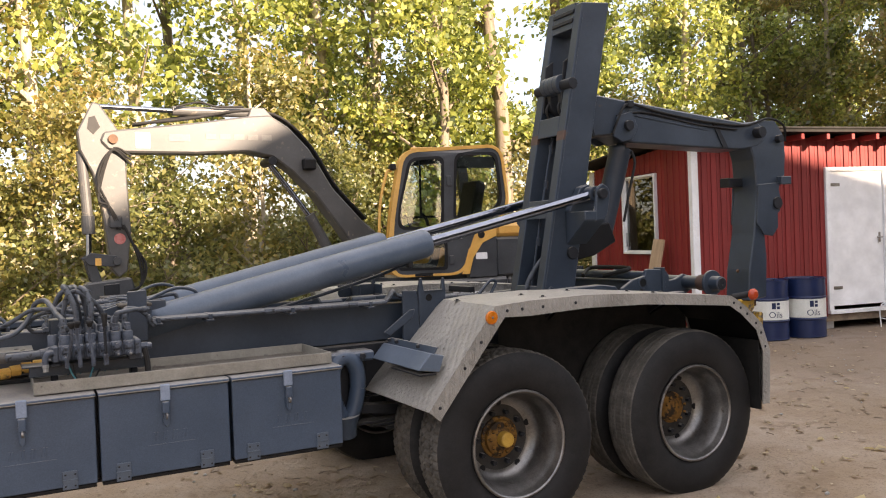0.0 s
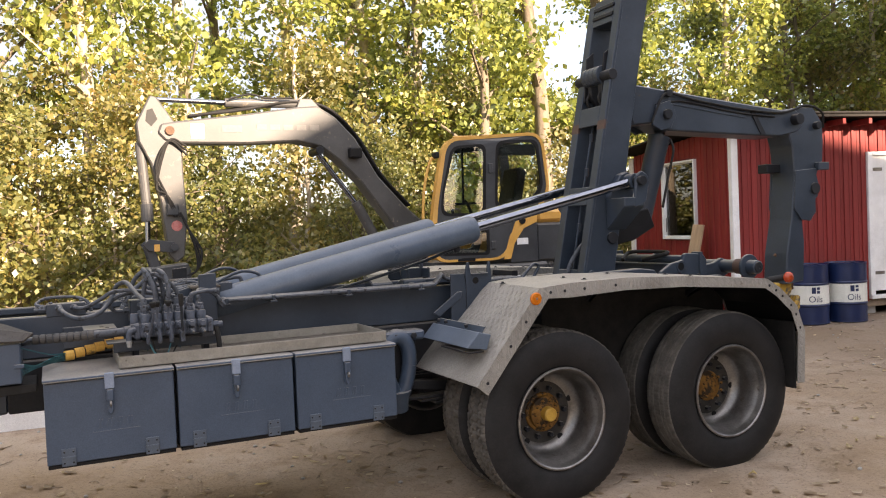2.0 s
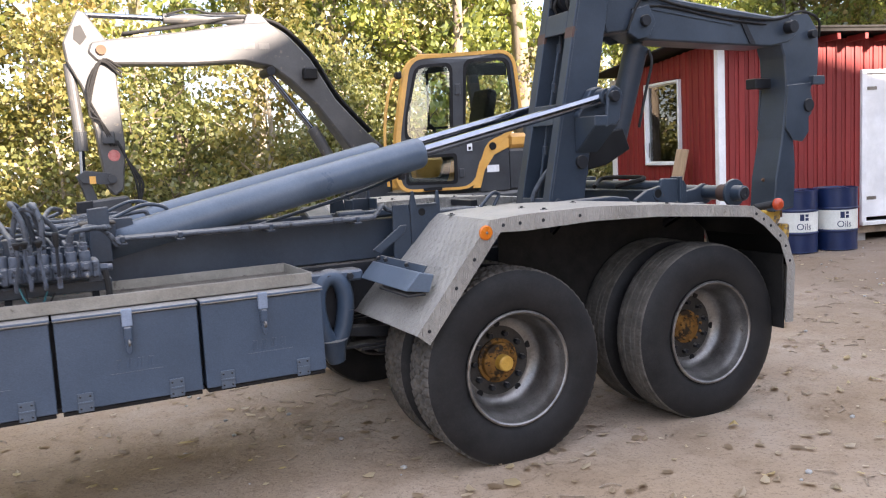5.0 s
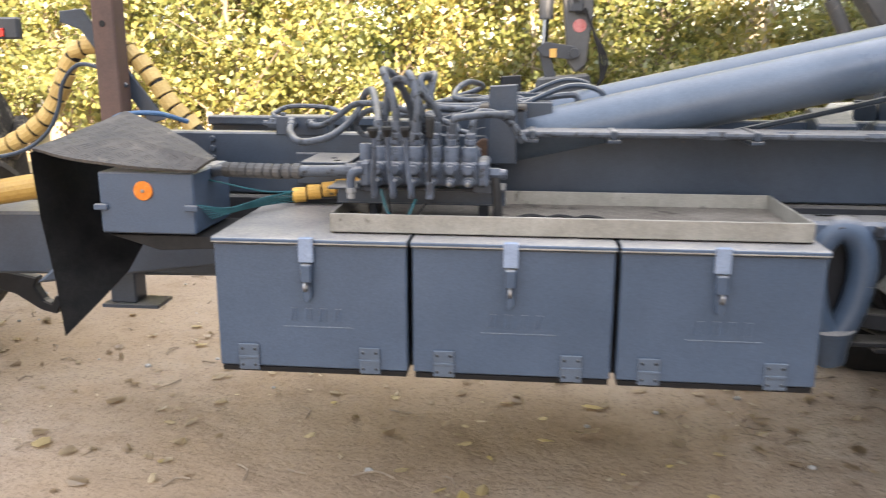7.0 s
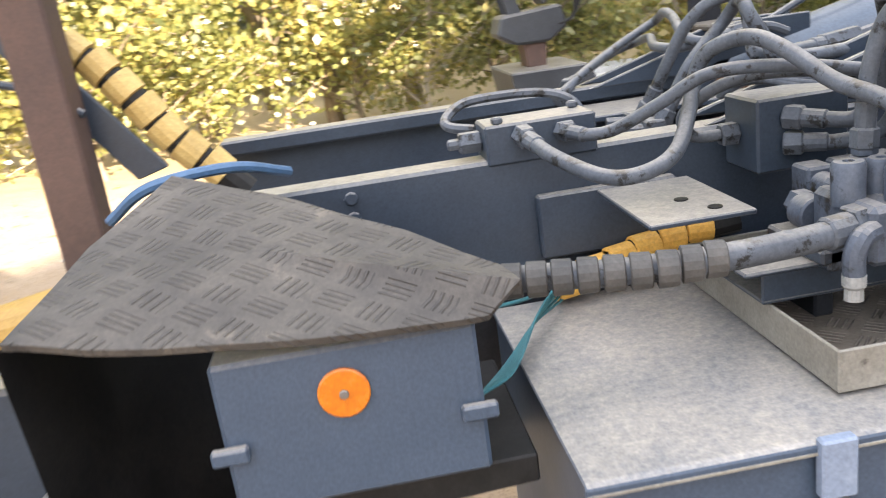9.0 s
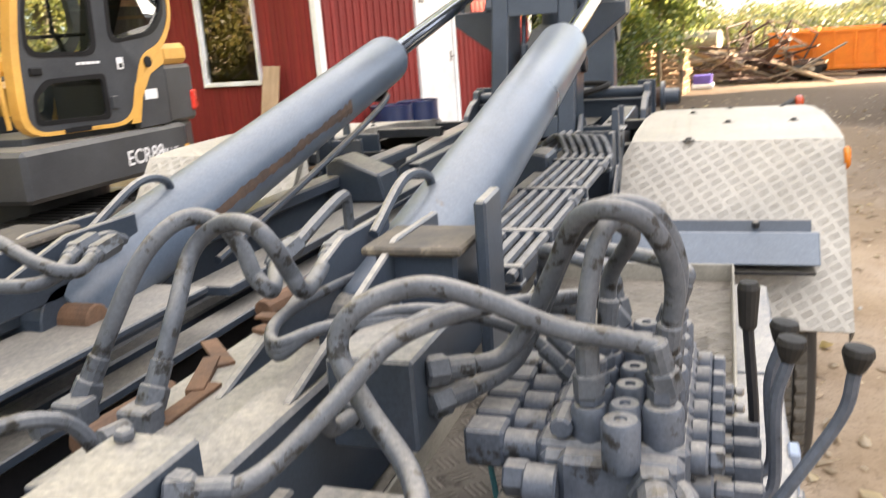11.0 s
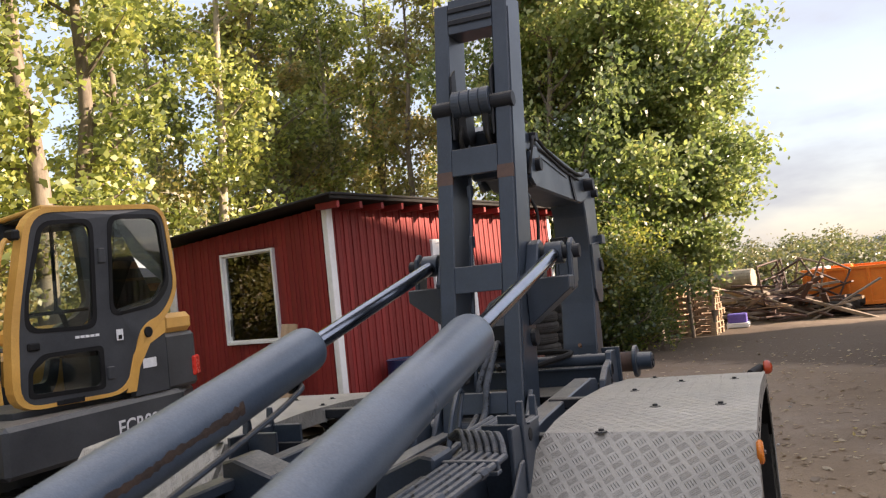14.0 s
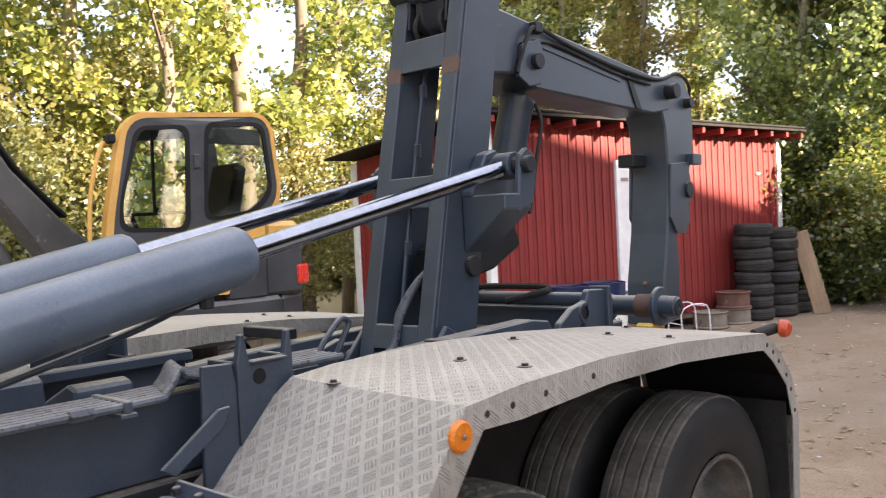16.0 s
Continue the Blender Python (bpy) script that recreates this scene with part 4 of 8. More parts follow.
    part("saddle_top", box(-2.0, -1.84, Y(s, 0.52), Y(s, 0.35), 1.38, 1.395, 0.004), bpy.data.materials.get("grimy_saddle") or material("grimy_saddle", (0.040, 0.035, 0.030), (0.095, 0.078, 0.060), 14, 0.8, bump=0.3, spots=(0.16, 0.135, 0.10), spot_at=0.60), T, "grimy rust-brown saddle plate")
part("stop_plate", prism([(-1.97, 1.20), (-1.87, 1.20), (-1.87, 1.468), (-1.965, 1.462)], 0.645, 0.665, 0.004), GREY, T, "upright dark steel stop plate")
part("stop_plate", prism([(-1.97, 1.20), (-1.87, 1.20), (-1.87, 1.468), (-1.965, 1.462)], Y(1, 0.54), Y(1, 0.56), 0.004), DARK, T, "upright dark steel stop plate")

# ---- mast ----
def on_mast(z, d=0.0):
    """x of the mast's front face at a height, moved back by d."""
    return 0.875 + (z - 1.28) * 0.213 + d


for s in (-1, 1):
    y0, y1 = Y(s, 0.21), Y(s, 0.125)
    side = [(on_mast(1.10), 1.10), (on_mast(1.10, 0.30), 1.10), (on_mast(1.45, 0.285), 1.45), (on_mast(2.45, 0.26), 2.45), (on_mast(3.40, 0.25), 3.40), (on_mast(3.38), 3.38)]
    part("mast_side", prism(side, y0, y1, 0.006), GREY, T, "tall slate-grey mast side beam")
    part("weld_bead", tube([(on_mast(1.3) + 0.02, y0 - s * -0.002, 1.3), (on_mast(2.3) + 0.02, y0 - s * -0.002, 2.3), (on_mast(3.3) + 0.02, y0 - s * -0.002, 3.3)], 0.004, 6, 3), GREY, T)
    # bolted ram bracket reaching outwards
    br = [(1.09, 1.84), (1.20, 2.01), (1.265, 2.03), (1.325, 1.995), (1.34, 1.94), (1.31, 1.82), (1.22, 1.80), (1.10, 1.82)]
    part("ram_bracket", prism(br, Y(s, 0.21), Y(s, 0.275), 0.008), GREY, T, "welded ram bracket")
    ear = [(1.215, 1.99), (1.265, 2.025), (1.32, 1.995), (1.335, 1.94), (1.30, 1.79), (1.19, 1.75), (1.20, 1.86)]
    part("bracket_ear", prism(ear, Y(s, 0.412), Y(s, 0.442), 0.008), GREY, T)
    part("bracket_wedge", prism([(Y(s, 0.212), 1.59), (Y(s, 0.212), 1.83), (Y(s, 0.440), 1.83), (Y(s, 0.440), 1.765)], 1.10, 1.285, 0.006, plane="yz"), GREY, T)
    part("rod_pin", rod((1.25, Y(s, 0.20), 1.950), (1.25, Y(s, 0.475), 1.950), 0.036, 20), DARK, T)
    part("mast_pin_cap", rod((1.145, Y(s, 0.20), 1.532), (1.145, Y(s, 0.235), 1.532), 0.045, 20), DARK, T)
    # pivot feet
    ft = [(0.72, 1.06), (1.08, 1.06), (1.02, 1.25), (0.93, 1.30), (0.80, 1.16)]
    part("pivot_foot", prism(ft, Y(s, 0.245), Y(s, 0.22), 0.004), GREY, T)
    part("foot_lug", prism([(0.60, 1.03), (0.86, 1.03), (0.80, 1.24), (0.66, 1.20)], Y(s, 0.30), Y(s, 0.26), 0.004), GREY, T)
    part("mast_stain", prism([(on_mast(2.36) - 0.001, 2.36), (on_mast(2.36, 0.02), 2.36), (on_mast(2.43, 0.02), 2.43), (on_mast(2.43) - 0.001, 2.43)], y0 - s * -0.001, y1 + s * -0.001, 0), bpy.data.materials["rusty_brown_post"], T, "rust-brown bare patch")


def mast_plate(z0, z1, thick=0.03, mat=None, d=0.0, name="mast_plate"):
    part(name, prism([(on_mast(z0, d), z0), (on_mast(z0, d + thick), z0), (on_mast(z1, d + thick), z1), (on_mast(z1, d), z1)], Y(-1, 0.126), Y(1, 0.126), 0.003), mat or GREY, T)


mast_plate(1.20, 1.30)
mast_plate(1.79, 1.925)
mast_plate(2.40, 2.545)
mast_plate(3.20, 3.40, 0.2)
mast_plate(3.25, 3.28, 0.02, DARK, -0.012, "mast_rib")
mast_plate(3.32, 3.35, 0.02, DARK, -0.012, "mast_rib")
for a, b in ((2.55, 2.66),):
    mast_plate(a, b, 0.012, GREY, 0.24, "mast_back")
kx = on_mast(2.775) + 0.01
part("head_pin", rod((kx, Y(-1, 0.225), 2.775), (kx, Y(1, 0.225), 2.775), 0.042, 20), DARK, T)
for k in range(4):
    y = YC - 0.105 + 0.053 * k
    part("pin_sleeve", rod((kx, y, 2.79), (kx, y + 0.051, 2.79), 0.072, 24, b=0.004), GREY, T)
for s in (-1, 1):
    part("pulley_lug", prism(rounded_pts([(kx - 0.02, 2.80), (kx + 0.13, 2.80), (kx + 0.13, 2.60), (kx + 0.06, 2.555), (kx - 0.01, 2.62)], 0.03), Y(s, 0.085), Y(s, 0.045), 0.004), DARK, T)
    part("pin_cheek", prism([(kx - 0.04, 2.60), (kx + 0.05, 2.60), (kx + 0.07, 3.0), (kx, 2.95)], Y(s, 0.118), Y(s, 0.105), 0.003), DARK, T)
    part("hose_loop", tube([(kx + 0.02, Y(s, 0.07), 2.70), (kx - 0.03, Y(s, 0.075), 2.62), (kx - 0.01, Y(s, 0.08), 2.56), (kx + 0.05, Y(s, 0.08), 2.50)], 0.012, 8), BLACKR, T)
part("lower_tube", rod((1.20, Y(-1, 0.13), 1.47), (1.20, Y(1, 0.13), 1.47), 0.065, 24), GREY, T)
part("pivot_tube", rod((0.92, Y(-1, 0.34), 1.12), (0.92, Y(1, 0.34), 1.12), 0.055, 24), GREY, T)
part("mast_pipe", tube([(on_mast(1.3) + 0.09, YC + 0.06, 1.28), (on_mast(1.7) + 0.09, YC + 0.065, 1.7), (on_mast(2.3) + 0.09, YC + 0.06, 2.3), (on_mast(2.7) + 0.09, YC + 0.06, 2.62)], 0.011, 8, 3), GREY, T)
for z in (1.62, 2.05, 2.32):
    part("pipe_union", rod((on_mast(z) + 0.09, YC + 0.062, z - 0.03), (on_mast(z) + 0.095, YC + 0.062, z + 0.03), 0.018, 6), GREY, T)
for k in range(2):
    part("mast_hose", tube([(1.06 + 0.03 * k, YC - 0.04, 1.52), (0.97 + 0.03 * k, YC - 0.05 + 0.03 * k, 1.47), (0.88 + 0.04 * k, YC - 0.03 + 0.05 * k, 1.34), (0.83 + 0.05 * k, YC - 0.02 + 0.05 * k, 1.20), (0.66, YC + 0.05 * k, 1.11), (0.30, YC + 0.08 * k - 0.05, 1.10)], 0.017, 10), HOSE, T)

# jib, jib ram, hook arm, hook
JIB = [(1.36, 2.66), (1.50, 2.715), (2.25, 2.635), (3.05, 2.555), (3.20, 2.57), (3.29, 2.52), (3.30, 2.42), (3.22, 2.36), (3.02, 2.325), (2.60, 2.335), (1.80, 2.36), (1.66, 2.42), (1.45, 2.40)]
part("jib", prism(JIB, Y(-1, 0.135), Y(1, 0.135), 0.012), GREY, T, "slate-grey box-section jib")
for s in (-1, 1):
    part("jib_strip", prism([(1.78, 2.60), (2.62, 2.50), (2.62, 2.475), (1.78, 2.575)], Y(s, 0.135), Y(s, 0.142), 0.001), GREY, T)
    part("jib_band", prism([(2.68, 2.53), (2.73, 2.53), (2.85, 2.34), (2.79, 2.34)], Y(s, 0.135), Y(s, 0.144), 0.001), DARK, T)
    lug = part("jib_lug", prism([(1.62, 2.40), (1.66, 2.56), (1.80, 2.60), (1.86, 2.48), (1.80, 2.38), (1.70, 2.36)], Y(s, 0.14), Y(s, 0.165), 0.004), GREY, T)
    part("lug_pin", rod((1.757, Y(s, 0.12), 2.486), (1.757, Y(s, 0.195), 2.486), 0.040, 20), DARK, T)
    part("hook_pin", rod((3.196, Y(s, 0.10), 2.472), (3.196, Y(s, 0.205), 2.472), 0.048, 20), DARK, T)
    part("second_pin", rod((3.46, Y(s, 0.10), 2.425), (3.46, Y(s, 0.175), 2.425), 0.034, 18), DARK, T)
part("jib_hose", tube([(1.62, Y(-1, 0.15), 2.42), (1.70, Y(-1, 0.165), 2.60), (1.80, Y(-1, 0.16), 2.655), (2.1, Y(-1, 0.15), 2.605), (2.6, Y(-1, 0.15), 2.545), (3.05, Y(-1, 0.15), 2.53), (3.35, Y(-1, 0.13), 2.60), (3.58, Y(-1, 0.10), 2.55), (3.64, Y(-1, 0.06), 2.42)], 0.011, 8), BLACKR, T)
part("jib_hose", tube([(1.66, Y(-1, 0.15), 2.56), (1.95, Y(-1, 0.147), 2.595), (2.5, Y(-1, 0.147), 2.52), (2.95, Y(-1, 0.147), 2.49)], 0.008, 8), BLACKR, T)
part("hose_clip", box(1.76, 1.82, Y(-1, 0.175), Y(-1, 0.13), 2.63, 2.68, 0.003), DARK, T)
part("jib_ram", lathe((1.58, YC, 1.62), (0.26, 0, 0.78), [(0, 0), (0, 0.075), (0.02, 0.085), (0.70, 0.085), (0.71, 0.092), (0.74, 0.092), (0.75, 0.04), (0.90, 0.04), (0.90, 0)], 32), GREY, T, "slate-grey jib ram", smooth=True)
part("jib_ram_pipe", tube([(1.74, Y(-1, 0.10), 1.75), (1.80, Y(-1, 0.11), 2.0), (1.86, Y(-1, 0.11), 2.2), (1.86, Y(-1, 0.08), 2.30)], 0.010, 8), BLACKR, T)
part("ram_foot", prism([(1.10, 1.44), (1.45, 1.50), (1.66, 1.60), (1.60, 1.75), (1.40, 1.72), (1.12, 1.60)], Y(-1, 0.10), Y(1, 0.10), 0.01), BLACK, T)
ARM = [(3.10, 2.44), (3.24, 2.58), (3.44, 2.59), (3.55, 2.46), (3.56, 2.30), (3.545, 2.11), (3.47, 2.05), (3.45, 1.98), (3.30, 1.98), (3.27, 1.62), (3.29, 1.40), (3.27, 1.06), (3.05, 1.04), (3.07, 1.30), (3.14, 1.61), (3.19, 1.99), (3.17, 2.25)]
part("hook_arm", prism(ARM, Y(-1, 0.128), Y(1, 0.128), 0.010), GREY, T, "heavy slate-grey hook arm")
part("arm_catch", box(3.02, 3.19, Y(1, 0.02), Y(1, 0.128), 2.02, 2.10, 0.006), DARK, T)
for s in (-1, 1):
    part("arm_block", box(3.44, 3.57, Y(s, 0.175), Y(s, 0.125), 2.03, 2.10, 0.005), GREY, T)
    part("arm_pin", rod((3.41, Y(s, 0.10), 1.87), (3.41, Y(s, 0.165), 1.87), 0.052, 18), DARK, T)
    part("arm_side", prism([(3.19, 2.03), (3.47, 2.05), (3.44, 1.99), (3.47, 1.89), (3.45, 1.80), (3.42, 1.78), (3.42, 1.66), (3.35, 1.585), (3.24, 1.60), (3.16, 1.70)], Y(s, 0.128), Y(s, 0.146), 0.004), GREY, T)
part("hook", prism([(3.02, 1.05), (3.22, 1.07), (3.20, 0.96), (3.14, 0.90), (3.16, 0.85), (3.24, 0.86), (3.27, 0.93), (3.31, 0.92), (3.30, 0.80), (3.20, 0.755), (3.08, 0.78), (3.01, 0.88)], Y(-1, 0.055), Y(1, 0.055), 0.012), material("worn_yellow_hook", (0.38, 0.22, 0.03), (0.50, 0.32, 0.05), 12, 0.5, spots=(0.10, 0.08, 0.06), spot_at=0.52), T, "worn yellow lifting hook")
part("safety_catch", tube([(3.06, YC, 1.30), (3.22, YC - 0.02, 1.18), (3.26, YC, 0.98)], 0.014, 8), RUST, T)

# rear end: lug plates, cross beam, roller shaft with flanged rollers
for s in (-1, 1):
    lug = part("rear_lug", prism([(1.30, 1.16), (1.36, 1.27), (1.46, 1.325), (1.565, 1.345), (1.585, 1.388), (1.60, 1.395), (1.71, 1.388), (1.775, 1.372), (1.80, 1.335), (1.79, 1.16)], Y(s, 0.51), Y(s, 0.475), 0.005), GREY, T, "plate lug with two holes")
    part("lug_hole", rod((1.545, Y(s, 0.509), 1.298), (1.545, Y(s, 0.512), 1.298), 0.030, 16), BLACK, lug)
    part("lug_hole", rod((1.53, Y(s, 0.509), 1.235), (1.53, Y(s, 0.512), 1.235), 0.018, 16), BLACK, lug)
    part("lug_collar", lathe((1.545, Y(s, 0.51), 1.298), (0, s, 0), [(0, 0.031), (0, 0.045), (0.006, 0.043), (0.006, 0.031)], 18), GREY, lug)
    part("lug_ear", box(1.72, 1.745, Y(s, 0.53), Y(s, 0.43), 1.16, 1.40, 0.003), GREY, lug)
    part("rear_roller", lathe((2.20, Y(s, 0.42), 1.258), (0, s, 0), [(0, 0), (0, 0.060), (0.095, 0.062), (0.105, 0.066), (0.105, 0)], 28), BROWND, T, "rusty brown rear roller", smooth=True)
    part("roller_flange", lathe((2.20, Y(s, 0.525), 1.258), (0, s, 0), [(0, 0), (0, 0.094), (0.004, 0.098), (0.020, 0.098), (0.024, 0.094), (0.026, 0.055), (0.105, 0.052), (0.110, 0.044), (0.110, 0)], 32), GREY, T, "grey flanged roller end")
    part("roller_cap", lathe((2.20, Y(s, 0.636), 1.258), (0, s, 0), [(0, 0), (0, 0.044), (0.006, 0.040), (0.006, 0.014), (0.002, 0.012), (0.002, 0)], 20), DARK, T)
    part("roller_arm", prism([(1.70, 1.08), (2.14, 1.14), (2.26, 1.20), (2.26, 1.30), (2.18, 1.325), (2.10, 1.29), (1.70, 1.24)], Y(s, 0.27), Y(s, 0.235), 0.005), GREY, T)
    dz = 0.0 if s < 0 else -0.05
    part("slide_beam", prism([(0.10, 1.20 + dz), (0.12, 1.262 + dz), (0.30, 1.274 + dz), (0.65, 1.288 + dz), (1.21, 1.303 + dz), (1.33, 1.285 + dz), (1.40, 1.20 + dz)], Y(s, 0.47), Y(s, 0.38), 0.006), GREY, T, "bent grey slide beam")
    part("beam_foot", prism([(-0.02, 1.20 + dz), (0.0, 1.25 + dz), (0.12, 1.262 + dz), (0.12, 1.20 + dz)], Y(s, 0.47), Y(s, 0.38), 0.004), GREY, T)
for s in (-1, 1):
    stop = [(Y(s, 0.385), 1.19), (Y(s, 0.385), 1.335), (Y(s, 0.34), 1.345), (Y(s, 0.19), 1.285), (Y(s, 0.17), 1.19)]
    part("slide_stop", prism(stop, -0.655, -0.495, 0.008, plane="yz"), GREY, T, "box-shaped stop with a sloped dusty top")
    part("stop_rail", box(-1.6, -0.2, Y(s, 0.30), Y(s, 0.18), 1.165, 1.189, 0.003), GREY, T, "flat slide rail under the stop")
part("bent_pin", tube([(x, 1.20, z) for x, z in ((0.385, 1.13), (0.47, 1.265), (0.55, 1.345), (0.585, 1.362), (0.614, 1.342), (0.585, 1.29), (0.53, 1.20))], 0.012, 8), GREY, T, "grey bent rod pin")
part("roller_tube", rod((2.20, Y(-1, 0.42), 1.258), (2.20, Y(1, 0.42), 1.258), 0.052, 24), GREY, T, smooth=True)
part("rear_cross", box(1.60, 1.70, Y(-1, 0.475), Y(1, 0.475), 1.02, 1.315, 0.008), GREY, T)
part("rear_top_tube", rod((1.64, Y(-1, 0.475), 1.345), (1.64, Y(1, 0.475), 1.345), 0.032, 20), GREY, T, smooth=True)
part("cross_lip", box(1.575, 1.60, Y(-1, 0.475), Y(1, 0.475), 1.300, 1.312, 0.002), GREY, T)
part("coiled_hose", tube([(1.52, YC - 0.1, 1.34), (1.62, YC - 0.28, 1.392), (1.68, YC - 0.05, 1.398), (1.62, YC + 0.18, 1.392), (1.48, YC + 0.1, 1.34)], 0.016, 8), BLACKR, T)
part("deck_plate", box(1.25, 1.595, Y(-1, 0.24), Y(1, 0.24), 1.20, 1.212, 0.002), DARK, T)

# upright brackets with holes beside the fender's inner edge
for s in (-1, 1):
    stake = part("stake_bracket", prism([(-0.287, 1.10), (-0.10, 1.10), (-0.10, 1.36), (-0.106, 1.43), (-0.116, 1.43), (-0.128, 1.36), (-0.25, 1.36), (-0.262, 1.435), (-0.272, 1.435), (-0.287, 1.36)], Y(s, 0.56), Y(s, 0.535), 0.003), GREY, T, "upright stake bracket with a hole")
    part("bracket_hole", rod((-0.218, Y(s, 0.559), 1.314), (-0.218, Y(s, 0.562), 1.314), 0.022, 16), BLACK, stake)
    part("bracket_wing", prism([(-0.40, 1.04), (-0.287, 1.04), (-0.287, 1.30), (-0.30, 1.362), (-0.392, 1.366)], Y(s, 0.552), Y(s, 0.536), 0.003), GREY, T)
    part("bracket_step", box(-0.25, -0.128, Y(s, 0.572), Y(s, 0.56), 1.352, 1.360, 0.002), GREY, T)
    for x in (-0.287, -0.115):
        part("bracket_web", box(x, x + 0.015, Y(s, 0.535), Y(s, 0.41), 1.10, 1.36, 0.003), GREY, T)
    part("flat_brace", prism([(-0.53, 1.125), (-0.49, 1.10), (-0.335, 1.20), (-0.318, 1.25), (-0.355, 1.248)], Y(s, 0.565), Y(s, 0.553), 0.003), GREY, T)

# steel pipes along the side
for k in range(6):
    y = 0.640 + 0.030 * k
    xe = -0.50 + 0.012 * k
    part("steel_pipe", tube([(-1.86, y, 1.305), (-1.2, y, 1.305), (xe - 0.08, y, 1.305), (xe, y + 0.005, 1.315), (xe + 0.06, y + 0.04, 1.36), (xe + 0.12, y + 0.10, 1.33), (xe + 0.3, y + 0.13, 1.30), (0.2, y + 0.13, 1.30)], 0.0105, 8), HOSE, T)
for x in (-1.83, -1.56, -1.10, -0.62):
    part("pipe_clamp", box(x, x + 0.022, 0.625, 0.807, 1.288, 1.318, 0.003), GREY, T)
for k, x in ((0, -1.25), (1, -1.02), (0, -0.75)):
    part("pipe_union", rod((x, 0.64 + 0.03 * k, 1.305), (x + 0.06, 0.64 + 0.03 * k, 1.305), 0.0155, 6), HOSE, T)
for x in (-1.83, -1.56, -1.10, -0.62):
    part("pipe_bracket", box(x - 0.01, x + 0.032, 0.625, 0.80, 1.276, 1.288, 0.002), GREY, T)

# ---- tool boxes, tray, valve bank ----
HINGE = mesh_of(box(-0.032, 0.032, -0.006, 0, -0.042, 0.042, 0.002, box(-0.032, 0.032, -0.010, -0.004, -0.004, 0.004, 0.001)), "hinge", material("hinge_paint", (0.058, 0.078, 0.106), (0.070, 0.092, 0.122), 20, 0.4, spots=(0.05, 0.05, 0.055), spot_at=0.66))
SCREW = mesh_of(rod((0, -0.009, 0), (0, -0.005, 0), 0.005, 6), "screw", DARK)
BOXES = ((-2.772, -2.182), (-2.164, -1.572), (-1.554, -0.982))
for x0, x1 in BOXES:
    bm = box(x0 + 0.004, x1 - 0.004, 0.135, 0.68, 0.612, 1.015, 0.004)
    tb = part("toolbox", bm, BOXG, T, "blue-grey steel toolbox with latch and hinged front")
    part("front_door", box(x0, x1, 0.112, 0.133, 0.614, 1.005, 0.004), BOXG, tb)
    part("lid", prism([(0.100, 1.008), (0.100, 1.022), (0.108, 1.026), (0.66, 1.030), (0.66, 1.020), (0.112, 1.020)], x0 - 0.004, x1 + 0.004, 0.002, plane="yz"), BOXG, tb)
    part("lid_edge", box(x0 - 0.003, x1 + 0.003, 0.0985, 0.1005, 1.010, 1.014, 0.0005), TRAYR, tb, "bare worn lid edge")
    part("floor_strip", box(x0 + 0.004, x1 - 0.004, 0.118, 0.68, 0.594, 0.611, 0.002), BLACK, tb)
    xm = (x0 + x1) / 2 - 0.005
    la = part("latch", box(xm - 0.022, xm + 0.022, 0.088, 0.106, 0.955, 1.032, 0.003), material("latch_paint", (0.16, 0.20, 0.27), (0.20, 0.245, 0.32), 20, 0.4) if "latch_paint" not in bpy.data.materials else bpy.data.materials["latch_paint"], tb, "pale blue-grey over-centre latch")
    part("latch_lever", box(xm - 0.016, xm + 0.016, 0.078, 0.108, 0.895, 0.952, 0.004, prism([(xm - 0.014, 0.90), (xm + 0.014, 0.90), (xm + 0.012, 0.842), (xm, 0.828), (xm - 0.012, 0.842)], 0.088, 0.100, 0.003)), BOXG, tb)
    part("latch_ring", lathe((xm, 0.075, 0.885), (1, 0, 0), [(-0.004, 0.010), (-0.004, 0.015), (0.004, 0.015), (0.004, 0.010), (-0.004, 0.010)], 14), STEEL, tb)
    # raised maker's mark, drawn as plain strokes
    for k in range(4):
        bx = xm - 0.055 + 0.045 * k - 0.01
        part("raised_mark", prism([(bx, 0.765), (bx + 0.010, 0.765), (bx + 0.018, 0.808), (bx + 0.008, 0.808)], 0.1102, 0.113, 0.0015), BOXG, tb)
        part("raised_mark", prism([(bx + 0.016, 0.765), (bx + 0.026, 0.765), (bx + 0.030, 0.808), (bx + 0.021, 0.808)], 0.1102, 0.113, 0.0015), BOXG, tb)
    part("raised_frame", box(xm - 0.085, xm + 0.135, 0.1108, 0.113, 0.745, 0.749, 0.001), BOXG, tb)
    for hx in (x0 + 0.095, x1 - 0.115):
        ob = shared("hinge", HINGE, tb, (hx, 0.110, 0.646))
        for dx in (-0.02, 0.02):
            for dz in (-0.026, 0.026):
                shared("screw", SCREW, tb, (hx + dx, 0.110, 0.646 + dz))
    tb.location += Vector((0, 0.085, 0.004))
# dark backing added in the gaps between the boxes, in place of shade
for x0, x1 in zip([b[1] for b in BOXES[:-1]], [b[0] for b in BOXES[1:]]):
    part("gap_strip", box(x0 - 0.003, x1 + 0.003, 0.30, 0.33, 0.612, 1.0, 0.001), DARK, T)
part("box_shelf", box(-2.72, -1.0, 0.36, 0.78, 0.575, 0.594, 0.003), DARK, T)
for x in (-2.4, -1.86, -1.3):
    part("shelf_bracket", prism([(0.36, 0.59), (0.79, 0.59), (0.79, 0.95), (0.72, 0.95)], x, x + 0.02, 0.003, plane="yz"), DARK, T)
